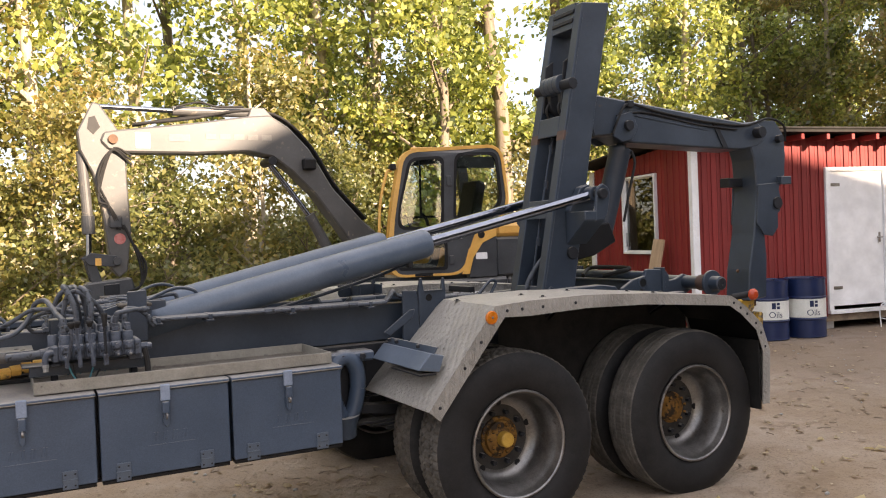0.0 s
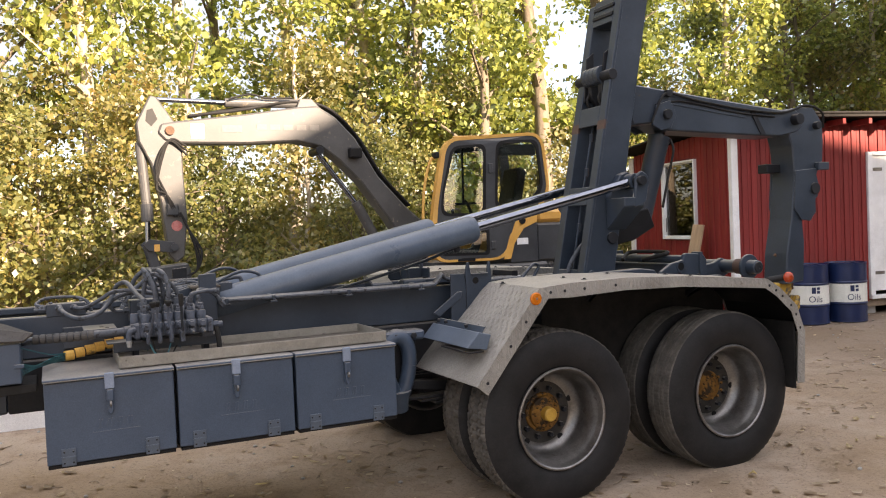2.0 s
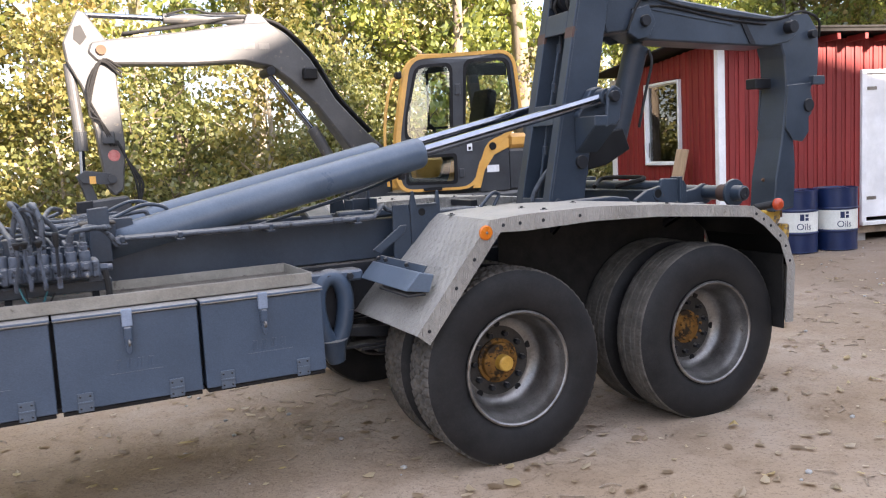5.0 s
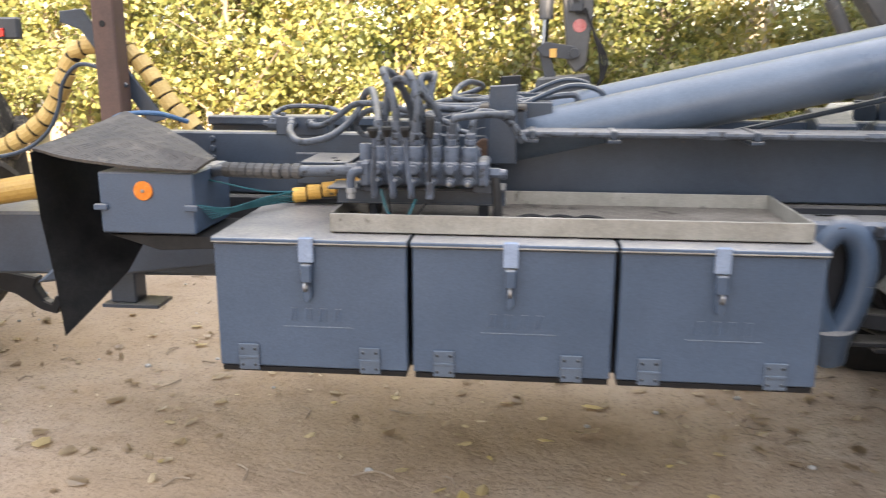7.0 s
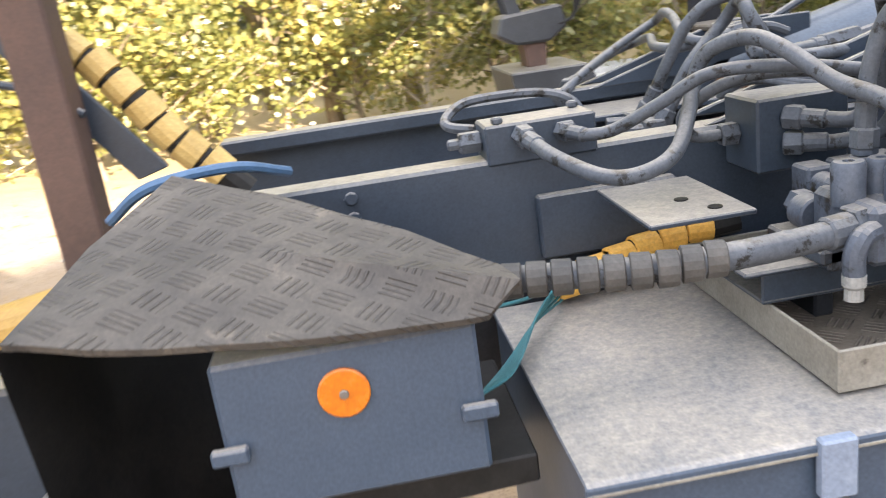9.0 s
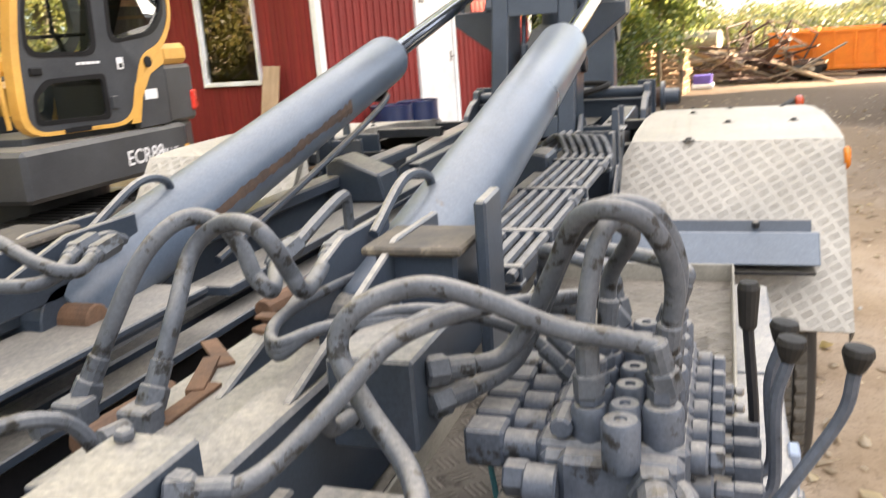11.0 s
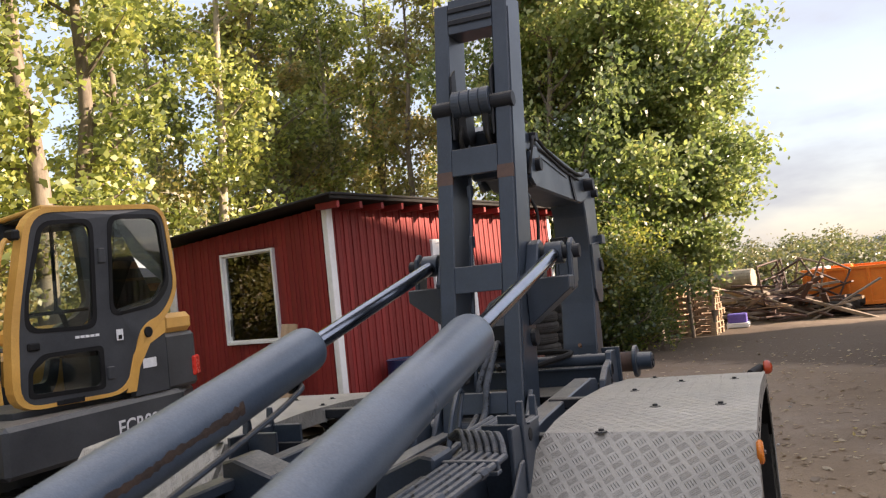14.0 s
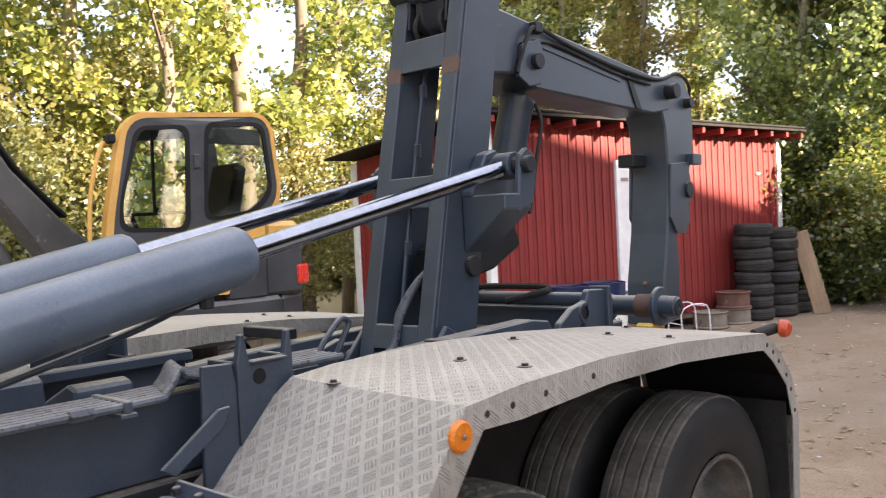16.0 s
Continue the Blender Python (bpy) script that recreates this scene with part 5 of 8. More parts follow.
tray = part("drip_tray", box(-2.425, -1.005, 0.270, 0.745, 1.038, 1.048, 0.003), TRAYM, T, "worn aluminium chequer-plate drip tray")
for b in ((-2.425, -1.005, 0.267, 0.273, 1.036, 1.094), (-2.428, -2.422, 0.267, 0.745, 1.036, 1.094), (-1.008, -1.002, 0.267, 0.745, 1.036, 1.094), (-2.425, -1.005, 0.742, 0.748, 1.036, 1.094)):
    part("tray_rim", box(*b, 0.002), TRAYR, tray)
part("drain_hole", rod((-1.92, 0.36, 1.052), (-1.92, 0.36, 1.055), 0.022, 14), BLACK, T)
for k in range(3):
    part("chain_loop", tube([(-1.86 + 0.09 * k, 0.42, 1.062), (-1.82 + 0.09 * k, 0.445, 1.066), (-1.77 + 0.09 * k, 0.425, 1.062), (-1.81 + 0.09 * k, 0.40, 1.060), (-1.86 + 0.09 * k, 0.42, 1.062)], 0.0055, 6), BLACKR, T, "black rubber strap loop")

VB = part("valve_bank", box(-2.325, -1.965, 0.335, 0.495, 1.172, 1.238, 0.008), VALM, T, "grey painted six-section hydraulic valve bank")
part("mount_channel", box(-2.47, -1.90, 0.42, 0.56, 1.142, 1.150, 0.003, box(-2.44, -1.90, 0.43, 0.437, 1.10, 1.142, 0.002, box(-2.44, -1.90, 0.43, 0.56, 1.096, 1.102, 0.002))), GREY, T)
part("foot_plate", box(-2.37, -2.30, 0.40, 0.55, 1.150, 1.172, 0.004), GREY, T)
for x in (-2.33, -1.97):
    part("mount_block", box(x - 0.03, x + 0.03, 0.40, 0.50, 1.14, 1.176, 0.004), VALM, T)
    part("mount_stand", box(x - 0.015, x + 0.015, 0.46, 0.55, 1.048, 1.10, 0.003), DARK, T)
part("holed_plate", box(-2.575, -2.415, 0.487, 0.732, 1.212, 1.220, 0.002), GREY, T, "dusty flat plate with two holes")
for x, y in ((-2.445, 0.555), (-2.47, 0.62)):
    part("plate_hole", rod((x - 0.015, y - 0.028, 1.220), (x - 0.015, y - 0.028, 1.222), 0.011, 14), BLACK, T)
SX = [-2.285 + 0.0555 * k for k in range(6)]
for k, x in enumerate(SX):
    part("section_body", box(x - 0.0255, x + 0.0255, 0.325, 0.50, 1.176, 1.246, 0.006), VALM, VB)
    part("port_cup", lathe((x, 0.356, 1.24), (0, 0, 1), [(0, 0.024), (0.045, 0.024), (0.05, 0.021), (0.052, 0.014), (0.054, 0.014), (0.054, 0)], 20), VALM, VB, smooth=True)
    part("port_cup", lathe((x, 0.440, 1.24), (0, 0, 1), [(0, 0.022), (0.040, 0.022), (0.045, 0.018), (0.045, 0)], 20), VALM, VB, smooth=True)
    part("middle_cup", lathe((x - 0.004, 0.398, 1.235), (0, 0, 1), [(0, 0.019), (0.052, 0.019), (0.056, 0.016), (0.056, 0.007), (0.052, 0.006), (0.052, 0)], 18), VALM, VB, smooth=True)
    for y, z in ((0.356, 1.294), (0.440, 1.285)):
        part("port_nut", rod((x, y, z), (x, y, z + 0.020), 0.017, 6), VALM, VB)
        part("port_collar", rod((x, y, z + 0.020), (x, y, z + 0.036), 0.0145, 14), VALM, VB)
    part("relief_collar", rod((x, 0.328, 1.226), (x, 0.306, 1.226), 0.020, 16), VALM, VB, smooth=True)
    part("relief_plug", rod((x, 0.306, 1.226), (x, 0.288, 1.226), 0.016, 6), VALM, VB)
    part("spool_collar", rod((x, 0.328, 1.188), (x, 0.300, 1.188), 0.016, 14), VALM, VB, smooth=True)
    part("spool_end", rod((x, 0.300, 1.188), (x, 0.276, 1.188), 0.011, 10), VALM, VB)
    part("spool_tip", rod((x, 0.276, 1.188), (x, 0.262, 1.188), 0.007, 8), STEEL, VB)
    part("body_screw", rod((x - 0.012, 0.327, 1.208), (x - 0.012, 0.319, 1.208), 0.005, 6), DARK, VB)
    part("solenoid", rod((x, 0.50, 1.222), (x, 0.545, 1.222), 0.021, 16), VALM, VB, smooth=True)
    part("solenoid_box", box(x - 0.022, x + 0.022, 0.542, 0.592, 1.200, 1.250, 0.004), VALM, VB)
    part("side_boss", rod((x - 0.026, 0.47, 1.262), (x + 0.026, 0.47, 1.262), 0.014, 10), VALM, VB)
    part("solenoid_cable", tube([(x, 0.567, 1.200), (x + 0.006, 0.565, 1.165), (x - 0.01, 0.55, 1.12), (x - 0.04, 0.50, 1.085)], 0.004, 6), TEAL, VB)
part("end_cover", box(-2.345, -2.312, 0.330, 0.47, 1.165, 1.245, 0.008), VALM, VB)
part("end_cover", box(-1.985, -1.950, 0.330, 0.50, 1.168, 1.248, 0.008), VALM, VB)
part("inlet_cup", lathe((-2.335, 0.398, 1.235), (0, 0, 1), [(0, 0.022), (0.054, 0.022), (0.058, 0.019), (0.058, 0.008), (0.055, 0.007), (0.055, 0)], 20), VALM, VB, smooth=True)
part("side_plug", rod((-2.33, 0.505, 1.205), (-2.33, 0.535, 1.205), 0.022, 6), VALM, VB)
part("side_tube", rod((-2.335, 0.47, 1.20), (-2.335, 0.51, 1.20), 0.026, 18), VALM, VB, smooth=True)
part("outlet_nut", rod((-1.950, 0.38, 1.205), (-1.915, 0.38, 1.205), 0.021, 6), VALM, VB)
part("outlet_tip", rod((-1.918, 0.38, 1.205), (-1.895, 0.38, 1.205), 0.016, 12), VALM, VB)
part("outlet_drop", tube([(-1.93, 0.37, 1.195), (-1.925, 0.365, 1.16), (-1.92, 0.362, 1.11), (-1.92, 0.36, 1.05)], 0.014, 8), BLACKR, VB)
part("breather_cup", lathe((-2.372, 0.325, 1.165), (0, 0, -1), [(0, 0), (0, 0.015), (0.014, 0.015), (0.018, 0.012), (0.034, 0.012), (0.034, 0)], 16), material("clear_plastic", (0.20, 0.21, 0.21), (0.28, 0.28, 0.27), 20, 0.3), VB, "pale plastic filter cup")
part("return_elbow", tube([(-2.34, 0.335, 1.215), (-2.362, 0.325, 1.212), (-2.372, 0.325, 1.19), (-2.372, 0.325, 1.165)], 0.014, 10), VALM, VB)
KNOB = [(0, 0.008), (0.005, 0.011), (0.022, 0.017), (0.029, 0.015), (0.031, 0)]
for k, (x, kx2, ky, kz) in enumerate(((SX[0], -2.268, 0.158, 1.335), (SX[1], -2.240, 0.222, 1.332), (SX[2], -2.186, 0.226, 1.332))):
    lever = part("lever", tube([(x, 0.265, 1.155), (x, 0.243, 1.155), (x, 0.232, 1.18), (kx2, ky + 0.012, 1.28), (kx2, ky, kz)], 0.0075, 8), VALM, VB)
    part("knob", lathe((kx2, ky, kz), (0, -0.12, 1), KNOB, 16), BLACKR, lever, "black lever knob")
    part("fork", box(x - 0.009, x + 0.009, 0.245, 0.280, 1.145, 1.198, 0.003), VALM, VB)
lever = part("lever", tube([(SX[3], 0.262, 1.155), (SX[3], 0.252, 1.19), (SX[3], 0.262, 1.33)], 0.007, 8), DARK, VB)
part("knob", lathe((SX[3], 0.262, 1.325), (0, 0, 1), [(0, 0.008), (0.004, 0.011), (0.055, 0.014), (0.063, 0.011), (0.063, 0)], 14), BLACKR, lever, "long black lever grip")
part("fork", box(SX[3] - 0.011, SX[3] + 0.011, 0.245, 0.280, 1.145, 1.198, 0.003), VALM, VB)

# blocks on the beam
blk = part("junction_block", box(-2.745, -2.550, 0.785, 0.885, 1.275, 1.345, 0.004), GREY, T, "grey painted junction block")
part("block_plug", rod((-2.745, 0.835, 1.315), (-2.785, 0.835, 1.315), 0.020, 6, rod((-2.78, 0.835, 1.315), (-2.805, 0.835, 1.315), 0.010, 8)), HOSE, blk)
for x in (-2.678, -2.605):
    part("block_nut", rod((x, 0.785, 1.320), (x, 0.762, 1.320), 0.019, 6), HOSE, blk)
for x, y in ((-2.72, 0.80), (-2.57, 0.86)):
    part("block_screw", rod((x, y, 1.345), (x, y, 1.357), 0.011, 6), HOSE, blk)
b2 = part("junction_block", box(-2.335, -2.180, 0.64, 0.755, 1.225, 1.345, 0.004), GREY, T, "grey painted junction block")
for z in (1.312, 1.272):
    part("block_nut", rod((-2.272, 0.64, z), (-2.272, 0.615, z), 0.016, 6), HOSE, b2)
part("block_nut", rod((-2.335, 0.71, 1.285), (-2.365, 0.71, 1.285), 0.020, 6), HOSE, b2)
part("shelf_plate", box(-2.67, -2.42, 0.765, 0.79, 1.10, 1.215, 0.004), GREY, T, "bolted plate on the beam")
for z in range(3):
    part("weld_blob", rod((-2.985, 0.788, 1.19 + 0.035 * z), (-2.985, 0.780, 1.19 + 0.035 * z), 0.012, 8), GREY, T)

# hoses
def hose(pts, r=0.017, mat=None, ends=True, step=7, label=""):
    r *= 0.92
    ob = part("hose", tube(pts, r, 12, step), mat or HOSE, T, label, smooth=True)
    if ends:
        for a, b in ((pts[0], pts[1]), (pts[-1], pts[-2])):
            a, b = Vector(a), Vector(b)
            d = (b - a).normalized()
            part("ferrule", rod(a, a + d * 0.04, r * 1.22, 12), HOSE, ob)
            part("hose_nut", rod(a - d * 0.026, a + d * 0.004, r * 1.62, 6), HOSE, ob)
    return ob


# arches over the valve bank to the second block
hose([(SX[1], 0.356, 1.33), (SX[1] - 0.008, 0.345, 1.42), (-2.265, 0.368, 1.493), (-2.280, 0.408, 1.517), (-2.255, 0.452, 1.500), (-2.220, 0.488, 1.43), (-2.207, 0.528, 1.35), (-2.218, 0.560, 1.312), (-2.245, 0.590, 1.309), (-2.272, 0.622, 1.312)], 0.0135)
hose([(SX[2], 0.356, 1.33), (SX[2] + 0.008, 0.345, 1.42), (-2.185, 0.372, 1.490), (-2.205, 0.425, 1.505), (-2.190, 0.475, 1.455), (-2.172, 0.518, 1.36), (-2.180, 0.555, 1.290), (-2.225, 0.590, 1.272), (-2.272, 0.622, 1.272)], 0.0135)
hose([(SX[0], 0.440, 1.32), (SX[0] + 0.004, 0.442, 1.39), (-2.262, 0.43, 1.468), (-2.225, 0.415, 1.490), (-2.175, 0.40, 1.46), (SX[3] + 0.004, 0.435, 1.39), (SX[3], 0.440, 1.32)], 0.0125)
# elbow from the first section, then a long wave to the block on the beam
hose([(SX[0], 0.356, 1.33), (SX[0] - 0.004, 0.362, 1.357), (-2.297, 0.400, 1.372), (-2.312, 0.470, 1.388), (-2.335, 0.550, 1.428), (-2.357, 0.615, 1.447), (-2.392, 0.675, 1.430), (-2.410, 0.695, 1.390), (-2.440, 0.655, 1.340), (-2.490, 0.590, 1.297), (-2.550, 0.560, 1.280), (-2.605, 0.575, 1.279), (-2.655, 0.660, 1.300), (-2.678, 0.760, 1.320)], 0.0135)
hose([(-2.605, 0.760, 1.320), (-2.590, 0.725, 1.318), (-2.545, 0.705, 1.323), (-2.480, 0.668, 1.360), (-2.412, 0.630, 1.400), (-2.310, 0.585, 1.400), (-2.180, 0.525, 1.375), (SX[4], 0.460, 1.345), (SX[4], 0.440, 1.32)], 0.0115)
hose([(-2.365, 0.710, 1.285), (-2.41, 0.715, 1.29), (-2.43, 0.70, 1.33), (-2.38, 0.66, 1.375), (-2.28, 0.63, 1.385), (-2.15, 0.56, 1.36), (SX[3] + 0.02, 0.47, 1.335)], 0.011, ends=False)
hose([(SX[5], 0.440, 1.32), (SX[5] + 0.005, 0.45, 1.36), (-1.99, 0.52, 1.385), (-1.93, 0.56, 1.375), (-1.88, 0.575, 1.335), (-1.86, 0.58, 1.305)], 0.0115)
hose([(SX[4], 0.356, 1.33), (SX[4] + 0.005, 0.345, 1.362), (-2.05, 0.34, 1.378), (-2.01, 0.37, 1.382), (-1.96, 0.44, 1.382), (-1.90, 0.52, 1.375)], 0.0125)
for k in range(3):
    hose([(SX[3 + k] - 0.01, 0.50, 1.262), (SX[3 + k] - 0.01, 0.54, 1.30), (SX[3 + k] - 0.03, 0.60, 1.335 - 0.012 * k), (-2.16, 0.70, 1.35 - 0.012 * k), (-2.26, 0.79, 1.355), (-2.30, 0.84, 1.345 - 0.008 * k), (-2.22, 0.885, 1.345), (-2.05, 0.90, 1.335), (-1.80, 0.90, 1.31)], 0.0095)
# loops from the beam over to the rams
hose([(-2.332, 1.016, 1.285), (-2.286, 1.004, 1.370), (-2.210, 1.017, 1.440), (-2.200, 0.970, 1.480), (-2.223, 0.906, 1.485), (-2.223, 0.873, 1.455), (-2.196, 0.868, 1.410), (-2.164, 0.864, 1.375), (-1.935, 0.940, 1.365)], 0.0140)
hose([(-2.328, 1.128, 1.285), (-2.295, 1.095, 1.370), (-2.266, 1.064, 1.440), (-2.227, 1.039, 1.480), (-2.191, 1.015, 1.490), (-2.188, 0.972, 1.475), (-2.192, 0.942, 1.440), (-2.195, 0.927, 1.405), (-2.185, 0.908, 1.380), (-2.010, 1.000, 1.372)], 0.0140)
hose([(-2.343, 1.700, 1.280), (-2.157, 1.910, 1.320), (-2.056, 1.937, 1.345), (-2.085, 1.744, 1.370), (-2.174, 1.473, 1.370), (-2.151, 1.357, 1.370), (-2.000, 1.430, 1.378)], 0.0135)
hose([(-2.409, 1.535, 1.275), (-2.332, 1.578, 1.320), (-2.178, 1.724, 1.365), (-2.051, 1.791, 1.410), (-2.088, 1.628, 1.440), (-2.119, 1.489, 1.435), (-2.145, 1.369, 1.400), (-2.120, 1.318, 1.380), (-1.985, 1.395, 1.372)], 0.0135)
for x, y in ((-2.332, 1.016), (-2.328, 1.128)):
    part("elbow", tube([(x, y, 1.290), (x - 0.004, y, 1.262), (x - 0.03, y + 0.01, 1.250), (x - 0.09, y + 0.02, 1.252)], 0.014, 8), HOSE, T)
    part("tee", box(x - 0.05, x - 0.01, y - 0.02, y + 0.03, 1.236, 1.272, 0.004), HOSE, T)
for x, y in ((-2.343, 1.700), (-2.409, 1.535)):
    part("elbow", tube([(x, y, 1.285), (x + 0.004, y, 1.235), (x + 0.05, y - 0.02, 1.215), (x + 0.16, y - 0.05, 1.21)], 0.014, 8), HOSE, T)
part("bent_pipe", tube([(-2.745, 0.90, 1.325), (-2.790, 0.915, 1.335), (-2.785, 0.945, 1.350), (-2.735, 0.975, 1.368), (-2.610, 0.985, 1.365), (-2.545, 0.965, 1.345), (-2.520, 0.950, 1.300), (-2.515, 0.945, 1.250)], 0.0095, 8), HOSE, T)
for a, b in (((-1.935, 0.940, 1.365), (-1.855, 0.945, 1.372)), ((-2.010, 1.000, 1.372), (-1.930, 1.005, 1.380)), ((-2.000, 1.430, 1.378), (-1.93, 1.44, 1.385)), ((-1.985, 1.395, 1.372), (-1.92, 1.40, 1.38))):
    part("union_nut", rod(a, b, 0.020, 6), HOSE, T)
part("ram_feed", tube([(-1.930, 1.005, 1.380), (-1.80, 1.02, 1.400), (-1.69, 1.03, 1.415), (-1.655, 1.033, 1.408), (-1.648, 1.035, 1.36), (-1.648, 1.035, 1.20)], 0.012, 8), HOSE, T)
part("ram_feed", tube([(-1.855, 0.945, 1.372), (-1.80, 0.94, 1.36), (-1.76, 0.92, 1.33), (-1.74, 0.89, 1.29)], 0.012, 8), HOSE, T)
part("ram_feed", tube([(-1.93, 1.44, 1.385), (-1.88, 1.45, 1.38), (-1.83, 1.46, 1.36)], 0.012, 8), HOSE, T)
for k in range(5):
    x, y = -2.35 + 0.09 * k, 0.99 + 0.035 * (k % 3)
    part("rust_flake", box(x, x + 0.13, y, y + 0.028, 1.240, 1.246 + 0.003 * (k % 2), 0.001, turn=Matrix.Rotation(0.4 * k, 4, "Z")), RUST, T, "rusty scrap and dry litter on the plate")
part("worn_board", box(-2.2, -0.4, 1.12, 1.28, 1.08, 1.10, 0.003, turn=Matrix.Rotation(0.02, 4, "Z")), OLDWOOD, T, "splintered wooden slide strip")

# wrapped feed hose and orange cable sleeve to the control box
hose([(-2.355, 0.36, 1.215), (-2.42, 0.35, 1.212), (-2.54, 0.345, 1.21), (-2.66, 0.37, 1.205), (-2.78, 0.42, 1.20), (-2.9, 0.48, 1.18)], 0.020, HOSE)
for k in range(9):
    x = -2.53 - 0.031 * k
    yy = 0.345 + 0.0 if k < 3 else 0.345 + 0.011 * (k - 2)
    part("wrap_band", lathe((x, yy, 1.209 - 0.001 * k), (-1, 0.25, 0), [(0, 0.0205), (0.002, 0.0235), (0.026, 0.0245), (0.028, 0.0205)], 14), bpy.data.materials.get("dusty_wrap") or material("dusty_wrap", (0.03, 0.03, 0.03), (0.075, 0.070, 0.064), 12, 0.75, bump=0.2), T)
def sleeve(pts, r, mat, gap=0.055, wide=0.045, label=""):
    """A split spiral sleeve: slanted rings along a line, over a dark core."""
    core = part("cable_core", tube(pts, r * 0.8, 10), BLACKR, T, label)
    line = spline(pts, 30)
    dist = 0.0
    for a, b in zip(line, line[1:]):
        dist += (b - a).length
        if dist >= gap:
            dist = 0.0
            d = (b - a).normalized()
            part("sleeve_turn", lathe(a, d + Vector((0, 0, 0.12)), [(0, r * 0.8), (0.002, r), (wide - 0.002, r), (wide, r * 0.8)], 14), mat, core)


sleeve([(-2.32, 0.75, 1.120), (-2.43, 0.755, 1.107), (-2.55, 0.735, 1.085), (-2.67, 0.71, 1.063)], 0.027, OHOSE, 0.05, 0.049, "orange spiral-wrapped cable bundle")
for k in range(7):
    part("cable", tube([(-2.66, 0.695 + 0.006 * (k % 3), 1.050 + 0.006 * k), (-2.73, 0.61 - 0.006 * k, 1.052 + 0.005 * k), (-2.80, 0.49 - 0.012 * k, 1.050 + 0.004 * k), (-2.862, 0.42 - 0.018 * k, 1.035 + 0.011 * k)], 0.0022, 6), TEAL, T)
part("cable", tube([(-2.66, 0.70, 1.085), (-2.74, 0.60, 1.10), (-2.862, 0.42, 1.165)], 0.0032, 6), TEAL, T)
part("cable", tube([(-2.28, 0.33, 1.16), (-2.25, 0.30, 1.09), (-2.20, 0.30, 1.075), (-2.17, 0.33, 1.13)], 0.004, 6), TEAL, T)
part("cable", tube([(-2.26, 0.33, 1.16), (-2.24, 0.31, 1.08), (-2.18, 0.31, 1.07), (-2.14, 0.33, 1.12)], 0.004, 6), BLACKR, T)

# control box with reflector, rubber guard in front and its hood
cb = part("control_box", box(-3.172, -2.862, 0.29, 0.60, 1.010, 1.205, 0.005), BOXG, T, "blue-grey control box with round orange reflector")
part("reflector", rod((-3.024, 0.29, 1.148), (-3.024, 0.283, 1.148), 0.031, 24), AMBER, cb, "round orange reflector")
part("screw", rod((-3.024, 0.283, 1.148), (-3.024, 0.279, 1.148), 0.006, 8), STEEL, cb)
for x in (-3.165, -2.87):
    part("clip", box(x - 0.022, x + 0.022, 0.276, 0.290, 1.085, 1.105, 0.003), BOXG, cb)
# black plate added to stand for the shade below the control box
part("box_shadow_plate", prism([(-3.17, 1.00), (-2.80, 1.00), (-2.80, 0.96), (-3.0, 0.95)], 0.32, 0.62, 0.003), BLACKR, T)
hood = bmesh.new()
hp = [(-3.373, 0.28, 1.275), (-3.287, 0.275, 1.258), (-3.106, 0.27, 1.235), (-2.987, 0.27, 1.222), (-2.847, 0.275, 1.216), (-2.803, 0.29, 1.246), (-2.813, 0.36, 1.244), (-2.917, 0.46, 1.278), (-3.085, 0.58, 1.327), (-3.235, 0.64, 1.368), (-3.33, 0.50, 1.318)]
top_v = [hood.verts.new(v) for v in hp]
mid = hood.verts.new((-3.10, 0.42, 1.296))
for a, b in zip(top_v, top_v[1:] + top_v[:1]):
    hood.faces.new((a, b, mid))
bmesh.ops.subdivide_edges(hood, edges=hood.edges[:], cuts=4, use_grid_fill=True)
for v in hood.verts:
    v.co.z += 0.005 * noise.noise(v.co * 7.0)
r = bmesh.ops.solidify(hood, geom=hood.faces[:], thickness=0.010)
part("hood", hood, material("dirty_rubber_mat", (0.036, 0.032, 0.029), (0.085, 0.075, 0.064), 7, 0.8, bump=0.5, fine=90, spots=(0.13, 0.11, 0.088), spot_scale=5, spot_at=0.60, plate=19.0, plate_tone=(0.045, 0.041, 0.037), plate_k=0.7), T, "sagging dusty chequered black rubber hood", smooth=True)
gd = bmesh.new()
gp = [[(-3.385, 0.285, 1.262), (-3.36, 0.60, 1.295), (-3.34, 0.80, 1.20)], [(-3.375, 0.29, 1.05), (-3.33, 0.50, 1.05), (-3.25, 0.72, 1.05)], [(-3.355, 0.30, 0.85), (-3.28, 0.42, 0.87), (-3.20, 0.62, 0.90)], [(-3.335, 0.29, 0.655), (-3.25, 0.36, 0.75), (-3.18, 0.45, 0.84)]]
gv = [[gd.verts.new(p) for p in row] for row in gp]
for a, b in zip(gv, gv[1:]):
    for k in range(2):
        gd.faces.new((a[k], a[k + 1], b[k + 1], b[k]))
bmesh.ops.solidify(gd, geom=gd.faces[:], thickness=0.008)
part("rubber_guard", gd, BLACKR, T, "black rubber splash guard", smooth=True)
part("blue_cable", tube([(-3.36, 0.72, 1.30), (-3.28, 0.68, 1.35), (-3.16, 0.72, 1.355), (-3.08, 0.80, 1.32)], 0.009, 8), material("blue_cable", (0.03, 0.08, 0.16), (0.05, 0.11, 0.2), 20, 0.5), T)
